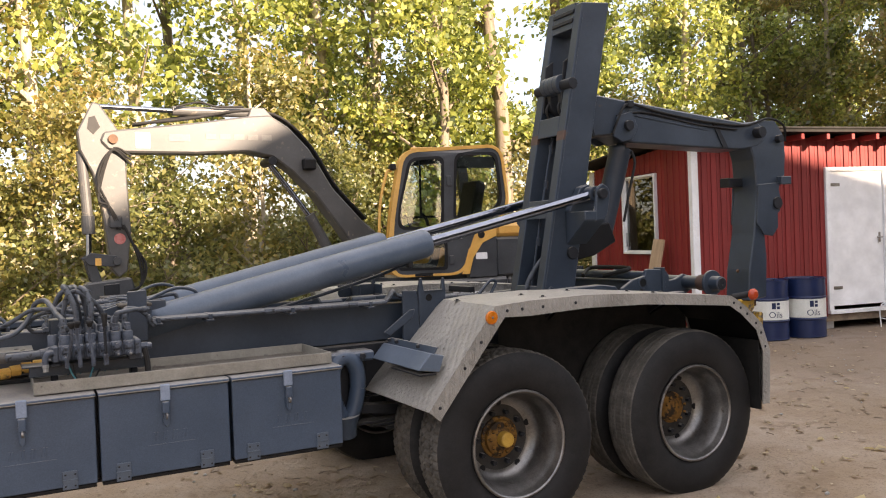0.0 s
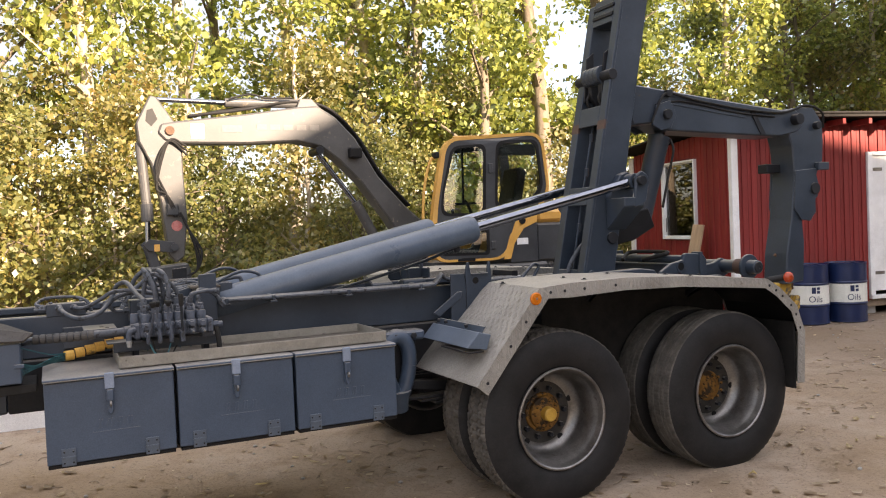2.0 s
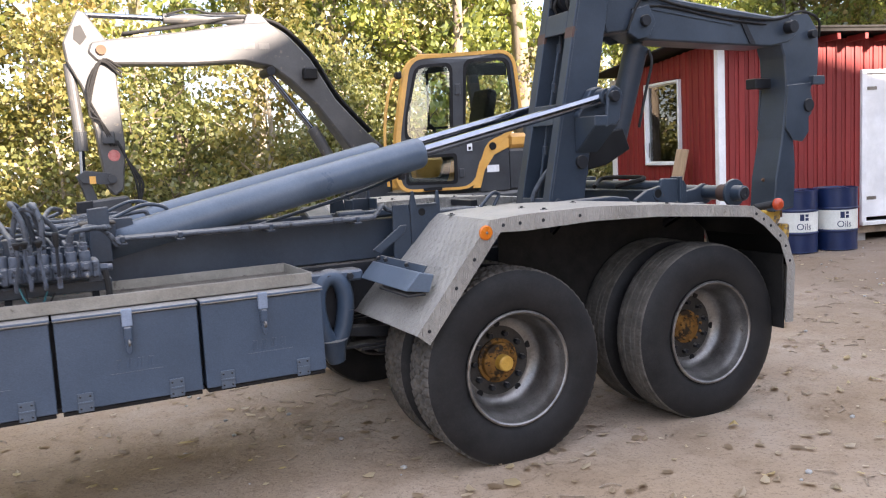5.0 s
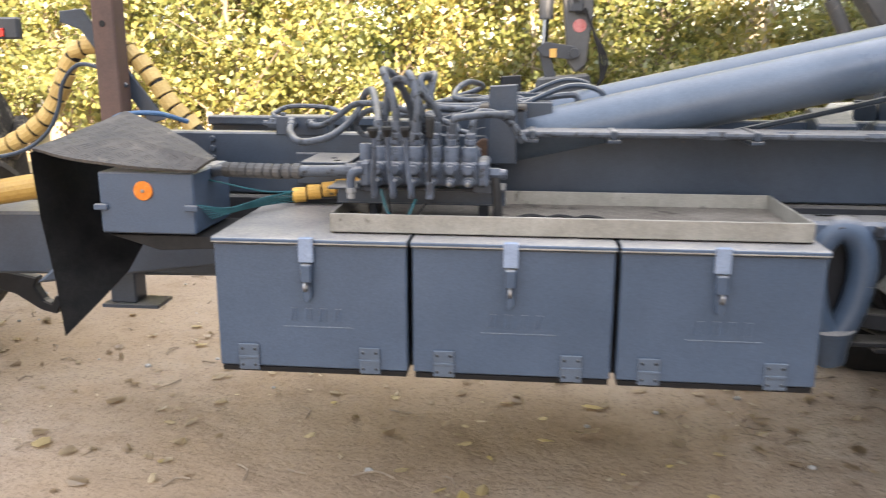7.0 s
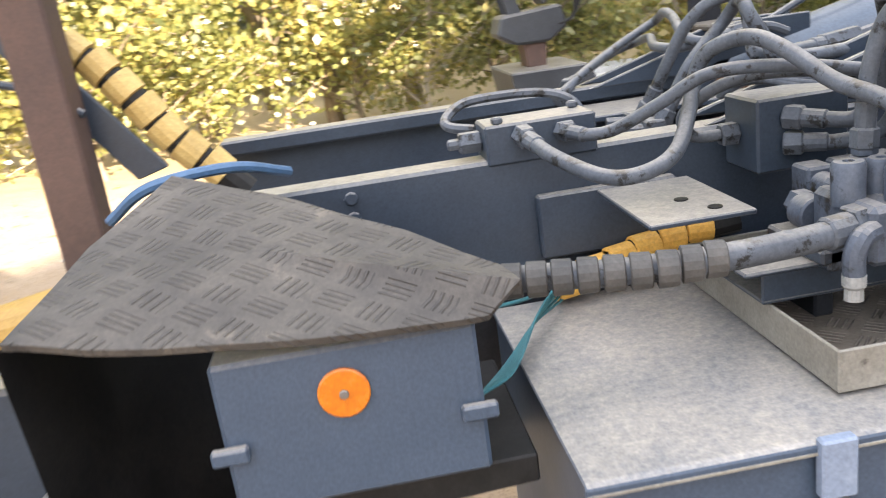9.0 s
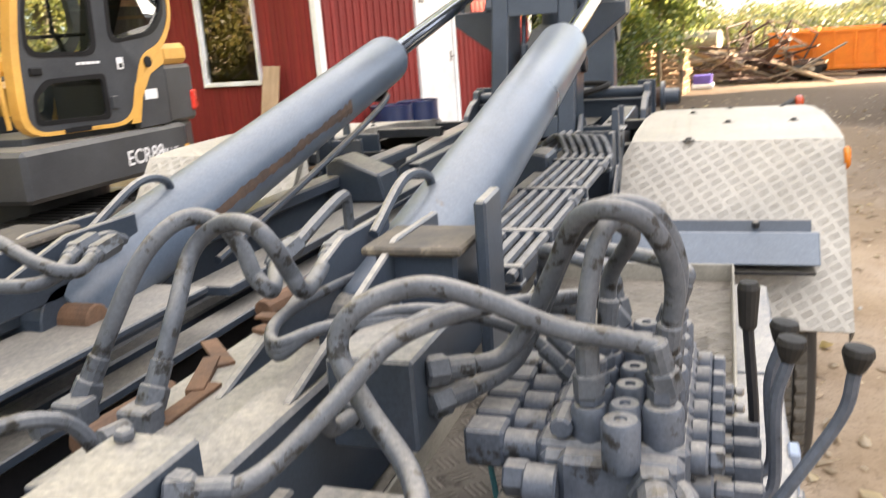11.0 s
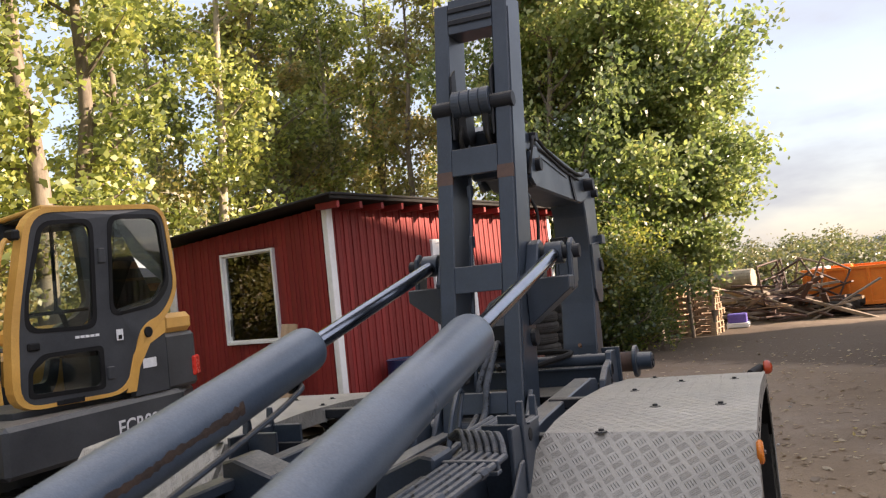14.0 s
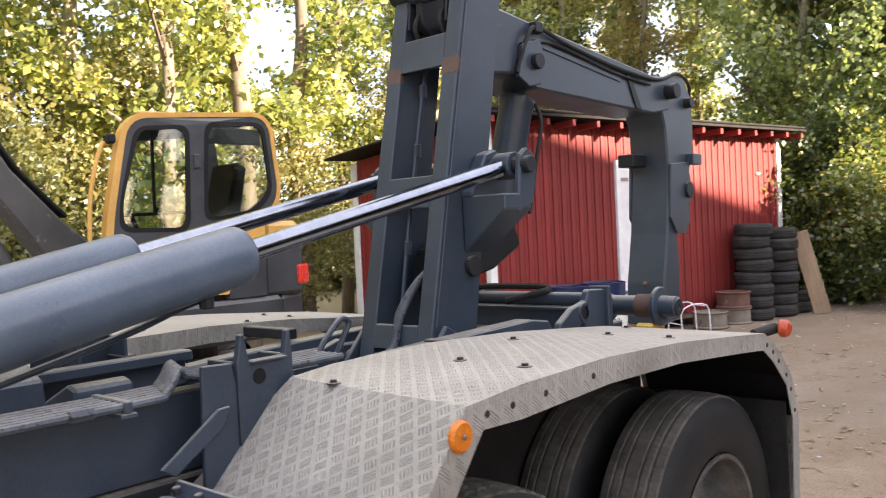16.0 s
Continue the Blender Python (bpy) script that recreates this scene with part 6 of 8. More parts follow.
sleeve([(-3.22, 1.30, 1.20), (-3.263, 1.30, 1.248), (-3.348, 1.30, 1.335), (-3.418, 1.30, 1.437), (-3.496, 1.31, 1.528), (-3.608, 1.32, 1.602), (-3.716, 1.31, 1.592), (-3.775, 1.30, 1.558), (-3.82, 1.30, 1.477), (-3.863, 1.30, 1.387), (-3.926, 1.30, 1.295), (-4.027, 1.30, 1.217), (-4.158, 1.30, 1.149), (-4.252, 1.30, 1.131), (-4.45, 1.30, 1.15), (-4.7, 1.30, 1.22)], 0.040, YHOSE, 0.062, 0.055, "cream-yellow spiral-wrapped hydraulic hoses")
part("thin_cable", tube([(-3.50, 1.20, 1.43), (-3.62, 1.22, 1.50), (-3.72, 1.22, 1.515), (-3.80, 1.23, 1.44), (-3.84, 1.24, 1.33), (-3.90, 1.24, 1.23), (-4.02, 1.24, 1.15), (-4.20, 1.24, 1.12), (-4.5, 1.24, 1.16)], 0.009, 8), GREY, T)
part("pto_shaft", rod((-4.8, 1.0, 0.87), (-3.36, 1.0, 1.115), 0.052, 18), material("ochre_plastic", (0.30, 0.175, 0.035), (0.38, 0.235, 0.055), 6, 0.5, spots=(0.16, 0.11, 0.05), spot_at=0.62), T, "yellow shaft guard tube")

# ---- tractor in front ----
TR = thing("tractor", (-4.9, 1.2, 0), "dark tractor rear with tall lugged tyre and hitch", "tractor")
def tractor_tyre(yc, xc):
    R, W = 0.935, 0.54
    c = Vector((xc, yc, R))
    prof = [(-W / 2 + 0.05, 0.50), (-W / 2, 0.60), (-W / 2, 0.78), (-W / 2 + 0.05, R - 0.06), (0, R - 0.04), (W / 2 - 0.05, R - 0.06), (W / 2, 0.78), (W / 2, 0.60), (W / 2 - 0.05, 0.52), (-W / 2 + 0.05, 0.52)]
    ob = part("rear_tyre", lathe(c, (0, 1, 0), prof, 48), MUDT, TR, "muddy tractor tyre", smooth=True)
    for k in range(18):
        a = 2 * math.pi * k / 18
        for s in (-1, 1):
            q = []
            aa = a + (0.14 if s > 0 else 0)
            for f in (0.0, 0.5, 1.0):
                ang = aa + 0.17 * f
                rr = R - 0.012 - (0.05 if f == 1.0 else 0)
                q.append(c + Vector((math.cos(ang) * rr, s * (0.01 + f * (W / 2 - 0.02)), math.sin(ang) * rr)))
            part("lug", tube(q, 0.046, 6, 4), MUDT, ob)
    part("rear_rim", lathe(c, (0, 1, 0), [(-0.16, 0.53), (-0.10, 0.48), (0.0, 0.46), (0.02, 0.0)], 32), EXG, TR)
tractor_tyre(1.78, -5.36)
tractor_tyre(3.10, -6.55)
for y0, y1 in ((1.30, 2.10),):
    part("tractor_fender", prism([(-6.2, 1.60), (-6.0, 2.05), (-5.6, 2.28), (-4.95, 2.24), (-4.78, 2.10), (-4.95, 2.18), (-5.6, 2.22), (-5.95, 2.00)], y0, y1, 0.01), EXG, TR)
part("fender_skirt", prism([(-4.20, 1.72), (-4.20, 1.655), (-4.50, 1.40), (-5.3, 1.40), (-5.6, 2.24), (-4.92, 2.20)], 1.235, 1.262, 0.006), EXG, TR)
part("lamp_bar", box(-4.25, -3.97, 1.22, 1.26, 1.62, 1.71, 0.008), EXG, TR)
part("tail_lamp", box(-4.12, -4.03, 1.212, 1.22, 1.63, 1.665, 0.002), REDL, TR, "red tail lamp")
part("rear_body", box(-6.7, -5.7, 1.95, 2.75, 0.55, 1.35, 0.05), EXG, TR)
part("cab_back", box(-7.1, -6.3, 1.6, 2.9, 1.6, 2.7, 0.06), BLACK, TR)
for y in (0.56, 1.54):
    arm = [(-4.75, 0.62), (-4.30, 0.60), (-3.85, 0.50), (-3.72, 0.42), (-3.64, 0.40), (-3.60, 0.47), (-3.635, 0.50), (-3.66, 0.455), (-3.70, 0.47), (-3.74, 0.54), (-3.72, 0.585), (-3.80, 0.60), (-4.30, 0.68), (-4.75, 0.70)]
    part("lift_arm", prism([(x - (0.30 if y < 1 else 0.48), z - 0.09) for x, z in arm], y - 0.03, y + 0.03, 0.008), DARK, TR, "dark lift arm with hook end")
part("drawbar_clevis", box(-5.1, -4.7, 1.05, 1.35, 0.62, 0.92, 0.02), DARK, TR)

# ---- excavator ----
EX = thing("excavator", (2.4, 5.9, 0), "yellow and grey compact excavator with folded boom", "excavator")
YL = 4.80          # its cab side
for yc in (5.05, 6.65):
    trk = part("track", prism([(0.75, 0.30), (0.85, 0.10), (1.05, 0.02), (3.55, 0.02), (3.75, 0.10), (3.85, 0.30), (3.78, 0.52), (3.55, 0.62), (1.05, 0.62), (0.82, 0.52)], yc - 0.22, yc + 0.22, 0.02), TRACKM, EX, "muddy rubber crawler track")
    for k in range(24):
        x = 1.05 + k * 0.108
        part("track_pad", box(x, x + 0.07, yc - 0.225, yc + 0.225, 0.615, 0.645, 0.006), BLACKR, trk)
    for x in (1.02, 3.58):
        part("sprocket", rod((x, yc - 0.24, 0.32), (x, yc + 0.24, 0.32), 0.22, 24), EXG, EX)
    for k in range(5):
        part("track_roller", rod((1.4 + k * 0.45, yc - 0.235, 0.16), (1.4 + k * 0.45, yc + 0.235, 0.16), 0.09, 16), EXG, EX)
part("track_frame", box(1.0, 3.6, 5.0, 6.7, 0.25, 0.50, 0.03), EXG, EX)
part("dozer_blade", prism([(0.55, 0.10), (0.50, 0.55), (0.58, 0.56), (0.66, 0.12)], 4.85, 6.95, 0.01), EXB, EX, "grey dozer blade")
part("blade_arm", prism([(0.60, 0.18), (1.3, 0.28), (1.3, 0.40), (0.60, 0.34)], 5.35, 5.47, 0.01), EXG, EX)
part("slew_ring", rod((2.35, 5.85, 0.50), (2.35, 5.85, 0.78), 0.55, 32), EXG, EX)
# upper body: lower grey skirt, rear body, bonnet
part("skirt", prism([(1.18, YL - 0.02), (3.02, YL - 0.02), (3.02, 6.9), (2.2, 6.9), (1.62, 6.35), (1.30, 5.75), (1.18, 5.30)], 0.80, 1.17, 0.035, plane="xy"), EXG, EX, "dark grey lower body")
part("rear_skirt", prism([(3.03, 4.80), (3.42, 5.0), (3.55, 5.5), (3.58, 5.9), (3.55, 6.4), (3.42, 6.8), (3.03, 6.95)], 0.80, 1.16, 0.03, plane="xy"), EXG, EX)
part("rear_body", prism([(2.86, 4.81), (3.30, 4.84), (3.46, 5.05), (3.54, 5.5), (3.55, 6.3), (3.46, 6.75), (2.86, 6.92)], 1.17, 1.66, 0.03, plane="xy"), EXG, EX)
part("bonnet", prism([(2.88, 4.815), (3.28, 4.84), (3.44, 5.08), (3.50, 5.6), (3.50, 6.3), (3.42, 6.7), (2.88, 6.88)], 1.665, 1.84, 0.045, plane="xy"), EXY, EX, "yellow engine bonnet")
part("side_body", box(2.15, 2.9, 6.0, 6.92, 1.17, 1.62, 0.05), EXY, EX)
part("tail_lamp", box(3.21, 3.42, 4.85, 4.95, 1.25, 1.43, 0.015, turn=Matrix.Rotation(0.50, 4, "Z")), REDL, EX, "red tail lamp")
# cab
cab_out = rounded_pts([(1.37, 1.22), (1.40, 1.85), (1.595, 2.745), (2.99, 2.81), (3.07, 2.05), (2.88, 1.80), (2.62, 1.72), (2.42, 1.22)], 0.22)
cab_in = rounded_pts([(1.435, 1.25), (1.465, 1.85), (1.64, 2.705), (2.95, 2.768), (3.03, 2.065), (2.85, 1.84), (2.57, 1.76), (2.37, 1.25)], 0.17)
door_win = rounded_pts([(1.515, 1.79), (1.535, 2.05), (1.695, 2.645), (2.175, 2.665), (2.135, 1.775)], 0.11)
rear_win = rounded_pts([(2.265, 1.85), (2.315, 2.695), (2.915, 2.715), (2.975, 2.09), (2.79, 1.915)], 0.11)
low_win = rounded_pts([(1.505, 1.30), (1.52, 1.52), (1.64, 1.63), (2.175, 1.64), (2.17, 1.29)], 0.05)
CAB = part("cab", ring_prism(cab_out, [cab_in], YL - 0.015, YL + 0.07), EXY, EX, "rounded cab with yellow frame and grey door")
part("door_panel", ring_prism(cab_in, [door_win, rear_win, low_win], YL - 0.005, YL + 0.03), EXG, CAB)
for pts, nm in ((door_win, "door_pane"), (rear_win, "rear_side_pane"), (low_win, "lower_pane")):
    cx, cz = sum(p[0] for p in pts) / len(pts), sum(p[1] for p in pts) / len(pts)
    big = [(cx + (x - cx) * 1.0, cz + (z - cz) * 1.0) for x, z in pts]
    small = [(cx + (x - cx) * (1 - 0.034 / max(0.15, abs(x - cx))), cz + (z - cz) * (1 - 0.034 / max(0.12, abs(z - cz)))) for x, z in pts]
    part("window_gasket", ring_prism(big, [small], YL - 0.010, YL + 0.012), BLACK, CAB)
    pane = part(nm, prism(big, YL + 0.004, YL + 0.008, 0), GLASS, CAB)
    pane.visible_shadow = False
# far side, roof, back, front of the cab
part("far_side", ring_prism([(x + 0.52 * max(0.0, (2.6 - x) / 1.2), z) for x, z in cab_out], [rounded_pts([(2.00, 1.35), (2.03, 2.10), (2.12, 2.62), (2.86, 2.69), (2.93, 2.02), (2.80, 1.90), (2.55, 1.82), (2.42, 1.35)], 0.06)], 5.72, 5.78), EXG, CAB)
part("roof", prism([(1.74, 4.82), (2.92, 4.82), (2.92, 5.76), (2.10, 5.76)], 2.735, 2.775, 0.012, plane="xy"), EXY, CAB)
part("roof_lining", prism([(1.74, 4.84), (2.90, 4.84), (2.90, 5.72), (2.12, 5.72)], 2.715, 2.73, 0, plane="xy"), BLACK, CAB)
part("cab_floor", box(1.40, 2.95, YL + 0.03, 5.72, 1.17, 1.22, 0.004), EXG, CAB)
part("seat", box(2.30, 2.75, 5.05, 5.50, 1.55, 1.70, 0.04, prism([(2.62, 1.70), (2.78, 1.70), (2.92, 2.35), (2.80, 2.40)], 5.07, 5.48, 0.03)), BLACKR, CAB, "black driver's seat")
part("console", box(2.15, 2.60, 4.92, 5.02, 1.65, 1.82, 0.02), BLACKR, CAB)
for y in (5.0, 5.5):
    part("joystick", tube([(2.05, y, 1.78), (2.0, y, 1.92), (1.95, y, 1.98)], 0.02, 8), BLACKR, CAB)
part("grab_bar", tube([(1.50, 4.95, 1.93), (1.8, 4.93, 1.935), (2.15, 4.90, 1.94)], 0.016, 6), BLACK, CAB)
part("guard_bar", tube([(1.90, 4.93, 1.93), (1.905, 4.93, 2.3), (1.91, 4.93, 2.62)], 0.014, 6), BLACK, CAB)
part("sun_visor", box(2.33, 2.92, 4.86, 4.88, 2.52, 2.66, 0.01), EXG, CAB)
part("label_plate", box(1.72, 1.92, 4.779, 4.784, 1.225, 1.26, 0.002), BLACK, CAB)
part("hinge", box(2.19, 2.25, YL - 0.03, YL, 2.30, 2.42, 0.006), EXG, CAB)
part("hinge", box(2.19, 2.25, YL - 0.03, YL, 1.36, 1.46, 0.006), EXG, CAB)
part("door_handle", box(1.52, 1.62, YL - 0.03, YL, 1.66, 1.72, 0.01), BLACK, CAB)
part("step_plate", box(1.78, 1.96, YL - 0.022, YL - 0.014, 1.225, 1.265, 0.003), BLACK, CAB)
part("grab_rail", tube([(1.30, YL + 0.02, 1.30), (1.27, YL + 0.0, 1.6), (1.30, YL, 2.1), (1.40, YL, 2.47), (1.47, YL + 0.02, 2.50)], 0.018, 8), EXY, CAB, "yellow grab rail")
part("mirror", box(1.44, 1.51, YL - 0.06, YL + 0.04, 2.50, 2.58, 0.015), BLACK, CAB)
part("swoosh", prism([(2.36, 1.225), (2.46, 1.225), (2.52, 1.42), (2.66, 1.60), (2.86, 1.68), (2.86, 1.80), (2.62, 1.72), (2.46, 1.52)], YL - 0.016, YL - 0.004, 0.002), EXY, EX)
part("side_cover", prism([(2.46, 1.18), (2.52, 1.42), (2.66, 1.60), (2.86, 1.68), (2.86, 1.18)], YL - 0.006, YL + 0.06, 0.004), EXG, EX)
part("fuel_cap", rod((2.64, YL - 0.03, 1.70), (2.64, YL, 1.70), 0.045, 20), BLACK, EX)
part("white_sticker", box(2.56, 2.72, YL - 0.010, YL - 0.006, 1.40, 1.48, 0), PAPER, EX)
part("small_sticker", box(2.31, 2.375, YL - 0.010, YL - 0.006, 1.66, 1.75, 0), PAPER, EX)
part("sticker_print", box(2.325, 2.36, YL - 0.012, YL - 0.0105, 1.67, 1.705, 0), BLACK, EX)
for k in range(5):
    part("maker_mark", box(1.93 + 0.045 * k, 1.965 + 0.045 * k, YL - 0.009, YL - 0.005, 1.715, 1.735, 0), PAPER, EX)
part("yellow_sticker", box(2.97, 3.03, YL - 0.026, YL - 0.021, 0.90, 0.98, 0), EXY, EX)


def turn_in(ob):
    """The cab's side runs away from the trailer towards its front."""
    for v in ob.data.vertices:
        x = v.co.x + BASE[EX].x
        f = 0.30 * min(1.0, max(0.0, (2.55 - x) / 1.15)) ** 1.35
        v.co.y += f
        v.co.x += 0.5 * f


for ob in [CAB, *CAB.children, *(o for o in EX.children if o.name.split(".")[0] in ("swoosh", "small_sticker", "sticker_print", "maker_mark", "side_cover"))]:
    turn_in(ob)


def lettering(text, size, at, turn, mat, parent, name="lettering", bold=0.0):
    cu = bpy.data.curves.new(name, "FONT")
    cu.body, cu.size, cu.extrude, cu.offset = text, size, 0.001, bold
    tmp = bpy.data.objects.new(name, cu)
    me = bpy.data.meshes.new_from_object(tmp)
    bpy.data.objects.remove(tmp)
    me.materials.append(mat)
    ob = new(name, me)
    ob.parent = parent
    ob.matrix_basis = Matrix.Translation(Vector(at) - BASE[parent]) @ turn
    return ob


UPR = Matrix.Rotation(math.pi / 2, 4, "X")
lettering("ECR88", 0.165, (2.21, YL - 0.023, 0.91), UPR, PAPER, EX, bold=0.0022)
lettering("PLUS", 0.10, (2.66, YL - 0.023, 0.91), UPR, PAPER, EX)
# boom
YB = 5.72
boom = [(1.62, 1.42), (1.78, 1.62), (1.42, 1.93), (1.05, 2.33), (0.77, 2.80), (0.52, 3.06), (0.30, 3.19), (0.05, 3.17), (-0.60, 3.07), (-1.34, 2.98), (-1.52, 2.95), (-1.56, 2.85), (-1.48, 2.76), (-1.32, 2.73), (-0.55, 2.73), (0.02, 2.76), (0.32, 2.70), (0.55, 2.53), (0.82, 2.26), (1.16, 1.80), (1.40, 1.44)]
BOOM = part("boom", prism(boom, YB - 0.14, YB + 0.14, 0.02), EXB, EX, "grey-beige excavator boom")
part("boom_sticker", box(-1.20, -1.05, YB - 0.144, YB - 0.141, 2.78, 2.95, 0), PAPER, BOOM)
FADED = material("faded_print", (0.115, 0.112, 0.108), (0.16, 0.155, 0.148), 20, 0.6)
part("boom_sticker", box(-0.85, -0.62, YB - 0.144, YB - 0.141, 2.86, 2.94, 0), FADED, BOOM)
for k in range(5):
    part("maker_mark", box(-0.45 + 0.16 * k, -0.33 + 0.16 * k, YB - 0.144, YB - 0.141, 2.89, 2.955, 0), FADED, BOOM)
part("work_lamp", box(0.66, 0.82, YB - 0.24, YB - 0.14, 2.55, 2.68, 0.015), BLACK, EX)
part("boom_pin", rod((0.30, YB - 0.18, 2.65), (0.30, YB + 0.18, 2.65), 0.05, 16), DARK, EX)
part("boom_ram", rod((1.35, YB, 0.95), (0.78, YB, 2.02), 0.065, 18), EXB, EX)
part("boom_ram_rod", rod((0.80, YB, 1.98), (0.30, YB, 2.65), 0.033, 14), CHROME, EX, smooth=True)
part("swing_post", box(1.15, 1.65, 5.45, 6.0, 0.85, 1.55, 0.05), EXG, EX)
part("stick_ram", rod((0.22, YB, 3.23), (-0.78, YB, 3.22), 0.055, 16), EXB, EX)
part("stick_ram_rod", rod((-0.78, YB, 3.22), (-1.62, YB, 3.24), 0.028, 14), CHROME, EX, smooth=True)
part("ram_lug", prism([(0.05, 3.15), (0.10, 3.28), (0.25, 3.28), (0.40, 3.12)], YB - 0.09, YB + 0.09, 0.01), EXB, EX)
for k in range(3):
    part("boom_hose", tube([(-1.2, YB - 0.06 + 0.06 * k, 3.05), (-0.6, YB - 0.06 + 0.06 * k, 3.13 + 0.02 * k), (0.0, YB - 0.05 + 0.05 * k, 3.24), (0.45, YB - 0.05 + 0.05 * k, 3.18), (0.82, YB - 0.05 + 0.05 * k, 2.84), (1.12, YB - 0.05 + 0.05 * k, 2.36), (1.5, YB - 0.05 + 0.05 * k, 1.95)], 0.018, 8), BLACKR, EX)
part("boom_hose", tube([(-0.75, YB - 0.1, 3.25), (-0.5, YB - 0.1, 3.31), (-0.3, YB - 0.1, 3.27), (0.0, YB - 0.1, 3.28)], 0.012, 8), BLACKR, EX)
# stick with linkage
stick = [(-1.62, 3.27), (-1.55, 3.25), (-1.36, 2.96), (-1.30, 2.80), (-1.30, 2.4), (-1.28, 1.9), (-1.33, 1.45), (-1.42, 1.38), (-1.50, 1.48), (-1.56, 2.1), (-1.64, 2.5), (-1.76, 2.75), (-1.78, 2.95)]
part("stick", prism(stick, YB - 0.11, YB + 0.11, 0.015), EXB, EX, "grey-beige dipper stick")
part("stick_pin", rod((-1.43, YB - 0.17, 2.87), (-1.43, YB + 0.17, 2.87), 0.05, 16), RUST, EX)
part("stick_cutout", prism([(-1.66, 3.10), (-1.60, 3.12), (-1.55, 3.0), (-1.62, 2.92), (-1.68, 2.98)], YB - 0.114, YB - 0.111, 0), BLACK, EX)
part("bucket_ram", rod((-1.74, YB, 2.75), (-1.70, YB, 2.02), 0.055, 16), EXB, EX)
part("bucket_ram_gland", rod((-1.70, YB, 2.06), (-1.70, YB, 1.86), 0.068, 16), EXG, EX)
part("bucket_ram_rod", rod((-1.70, YB, 1.86), (-1.71, YB, 1.58), 0.03, 12), CHROME, EX)
for s in (-1, 1):
    part("link", prism([(-1.78, 1.60), (-1.70, 1.66), (-1.44, 1.62), (-1.40, 1.56), (-1.46, 1.50), (-1.72, 1.53)], YB + s * 0.13, YB + s * 0.15, 0.005), EXG, EX)
    part("tilt_link", prism([(-1.76, 1.58), (-1.66, 1.58), (-1.58, 1.30), (-1.68, 1.26)], YB + s * 0.10, YB + s * 0.12, 0.005), EXG, EX)
part("link_pin", rod((-1.44, YB - 0.17, 1.56), (-1.44, YB + 0.17, 1.56), 0.045, 16), EXG, EX)
part("coupler", prism([(-1.76, 1.34), (-1.30, 1.38), (-1.26, 1.22), (-1.40, 1.12), (-1.66, 1.12), (-1.80, 1.20)], YB - 0.16, YB + 0.16, 0.02), EXG, EX, "dark quick coupler")
part("coupler_neck", prism([(-1.60, 1.14), (-1.42, 1.14), (-1.44, 0.92), (-1.58, 0.92)], YB - 0.12, YB + 0.12, 0.01), BROWND, EX)
part("bucket", prism([(-1.78, 0.95), (-1.20, 0.95), (-1.10, 0.72), (-1.22, 0.40), (-1.50, 0.20), (-1.90, 0.18), (-1.95, 0.24), (-1.62, 0.34), (-1.72, 0.60)], YB - 0.42, YB + 0.42, 0.012), EXG, EX, "grey digging bucket")
for k in range(3):
    part("stick_hose", tube([(-1.25, YB - 0.12, 2.60 + 0.05 * k), (-1.45, YB - 0.16, 2.75), (-1.60, YB - 0.16, 2.45 - 0.1 * k), (-1.50, YB - 0.16, 2.15), (-1.42 + 0.03 * k, YB - 0.14, 1.90)], 0.013, 8), BLACKR, EX)
    part("coupler_hose", tube([(-1.36, YB - 0.14, 1.95), (-1.28, YB - 0.16, 1.75), (-1.15 - 0.03 * k, YB - 0.16, 1.50), (-1.22, YB - 0.16, 1.28), (-1.40, YB - 0.14, 1.22)], 0.013, 8), BLACKR, EX)
part("manifold", box(-1.50, -1.38, YB - 0.16, YB - 0.11, 1.92, 2.05, 0.008), EXG, EX)
part("red_sticker", rod((-1.40, YB - 0.114, 1.80), (-1.40, YB - 0.111, 1.80), 0.06, 16), material("faded_red_sticker", (0.36, 0.08, 0.07), (0.48, 0.2, 0.18), 20, 0.6), EX)
part("link_tag", box(-1.66, -1.60, YB - 0.155, YB - 0.15, 1.52, 1.60, 0.002), EXY, EX)

# ---- oil drums ----
def drum(name, at, mat, band, label, turn=0.0):
    d = local_thing(name, at, turn, label, "drum", "steel drums")
    R, H = 0.29, 0.88
    prof = [(0.0, 0.0), (0.0, R - 0.02), (0.008, R), (0.018, R), (0.022, R - 0.005), (0.26, R - 0.005), (0.272, R + 0.006), (0.284, R + 0.006), (0.296, R - 0.005), (0.575, R - 0.005), (0.587, R + 0.006), (0.60, R + 0.006), (0.612, R - 0.005), (H - 0.022, R - 0.005), (H - 0.018, R + 0.002), (H, R + 0.002), (H, R - 0.008), (H - 0.02, R - 0.014), (H - 0.02, 0.0)]
    body = part("body", lathe((0, 0, 0), (0, 0, 1), prof, 40), mat, d, smooth=True)
    part("bung", rod((0.17, 0, H - 0.021), (0.17, 0, H - 0.004), 0.035, 14), mat, d)
    part("bung", rod((-0.19, 0.03, H - 0.021), (-0.19, 0.03, H - 0.006), 0.022, 12), mat, d)
    if band:
        bm = lathe((0, 0, 0), (0, 0, 1), [(0.30, R - 0.0045), (0.3005, R - 0.0025), (0.5725, R - 0.0025), (0.573, R - 0.0045)], 40)
        part("band", bm, DRUMW, d, "white printed band")
    return d


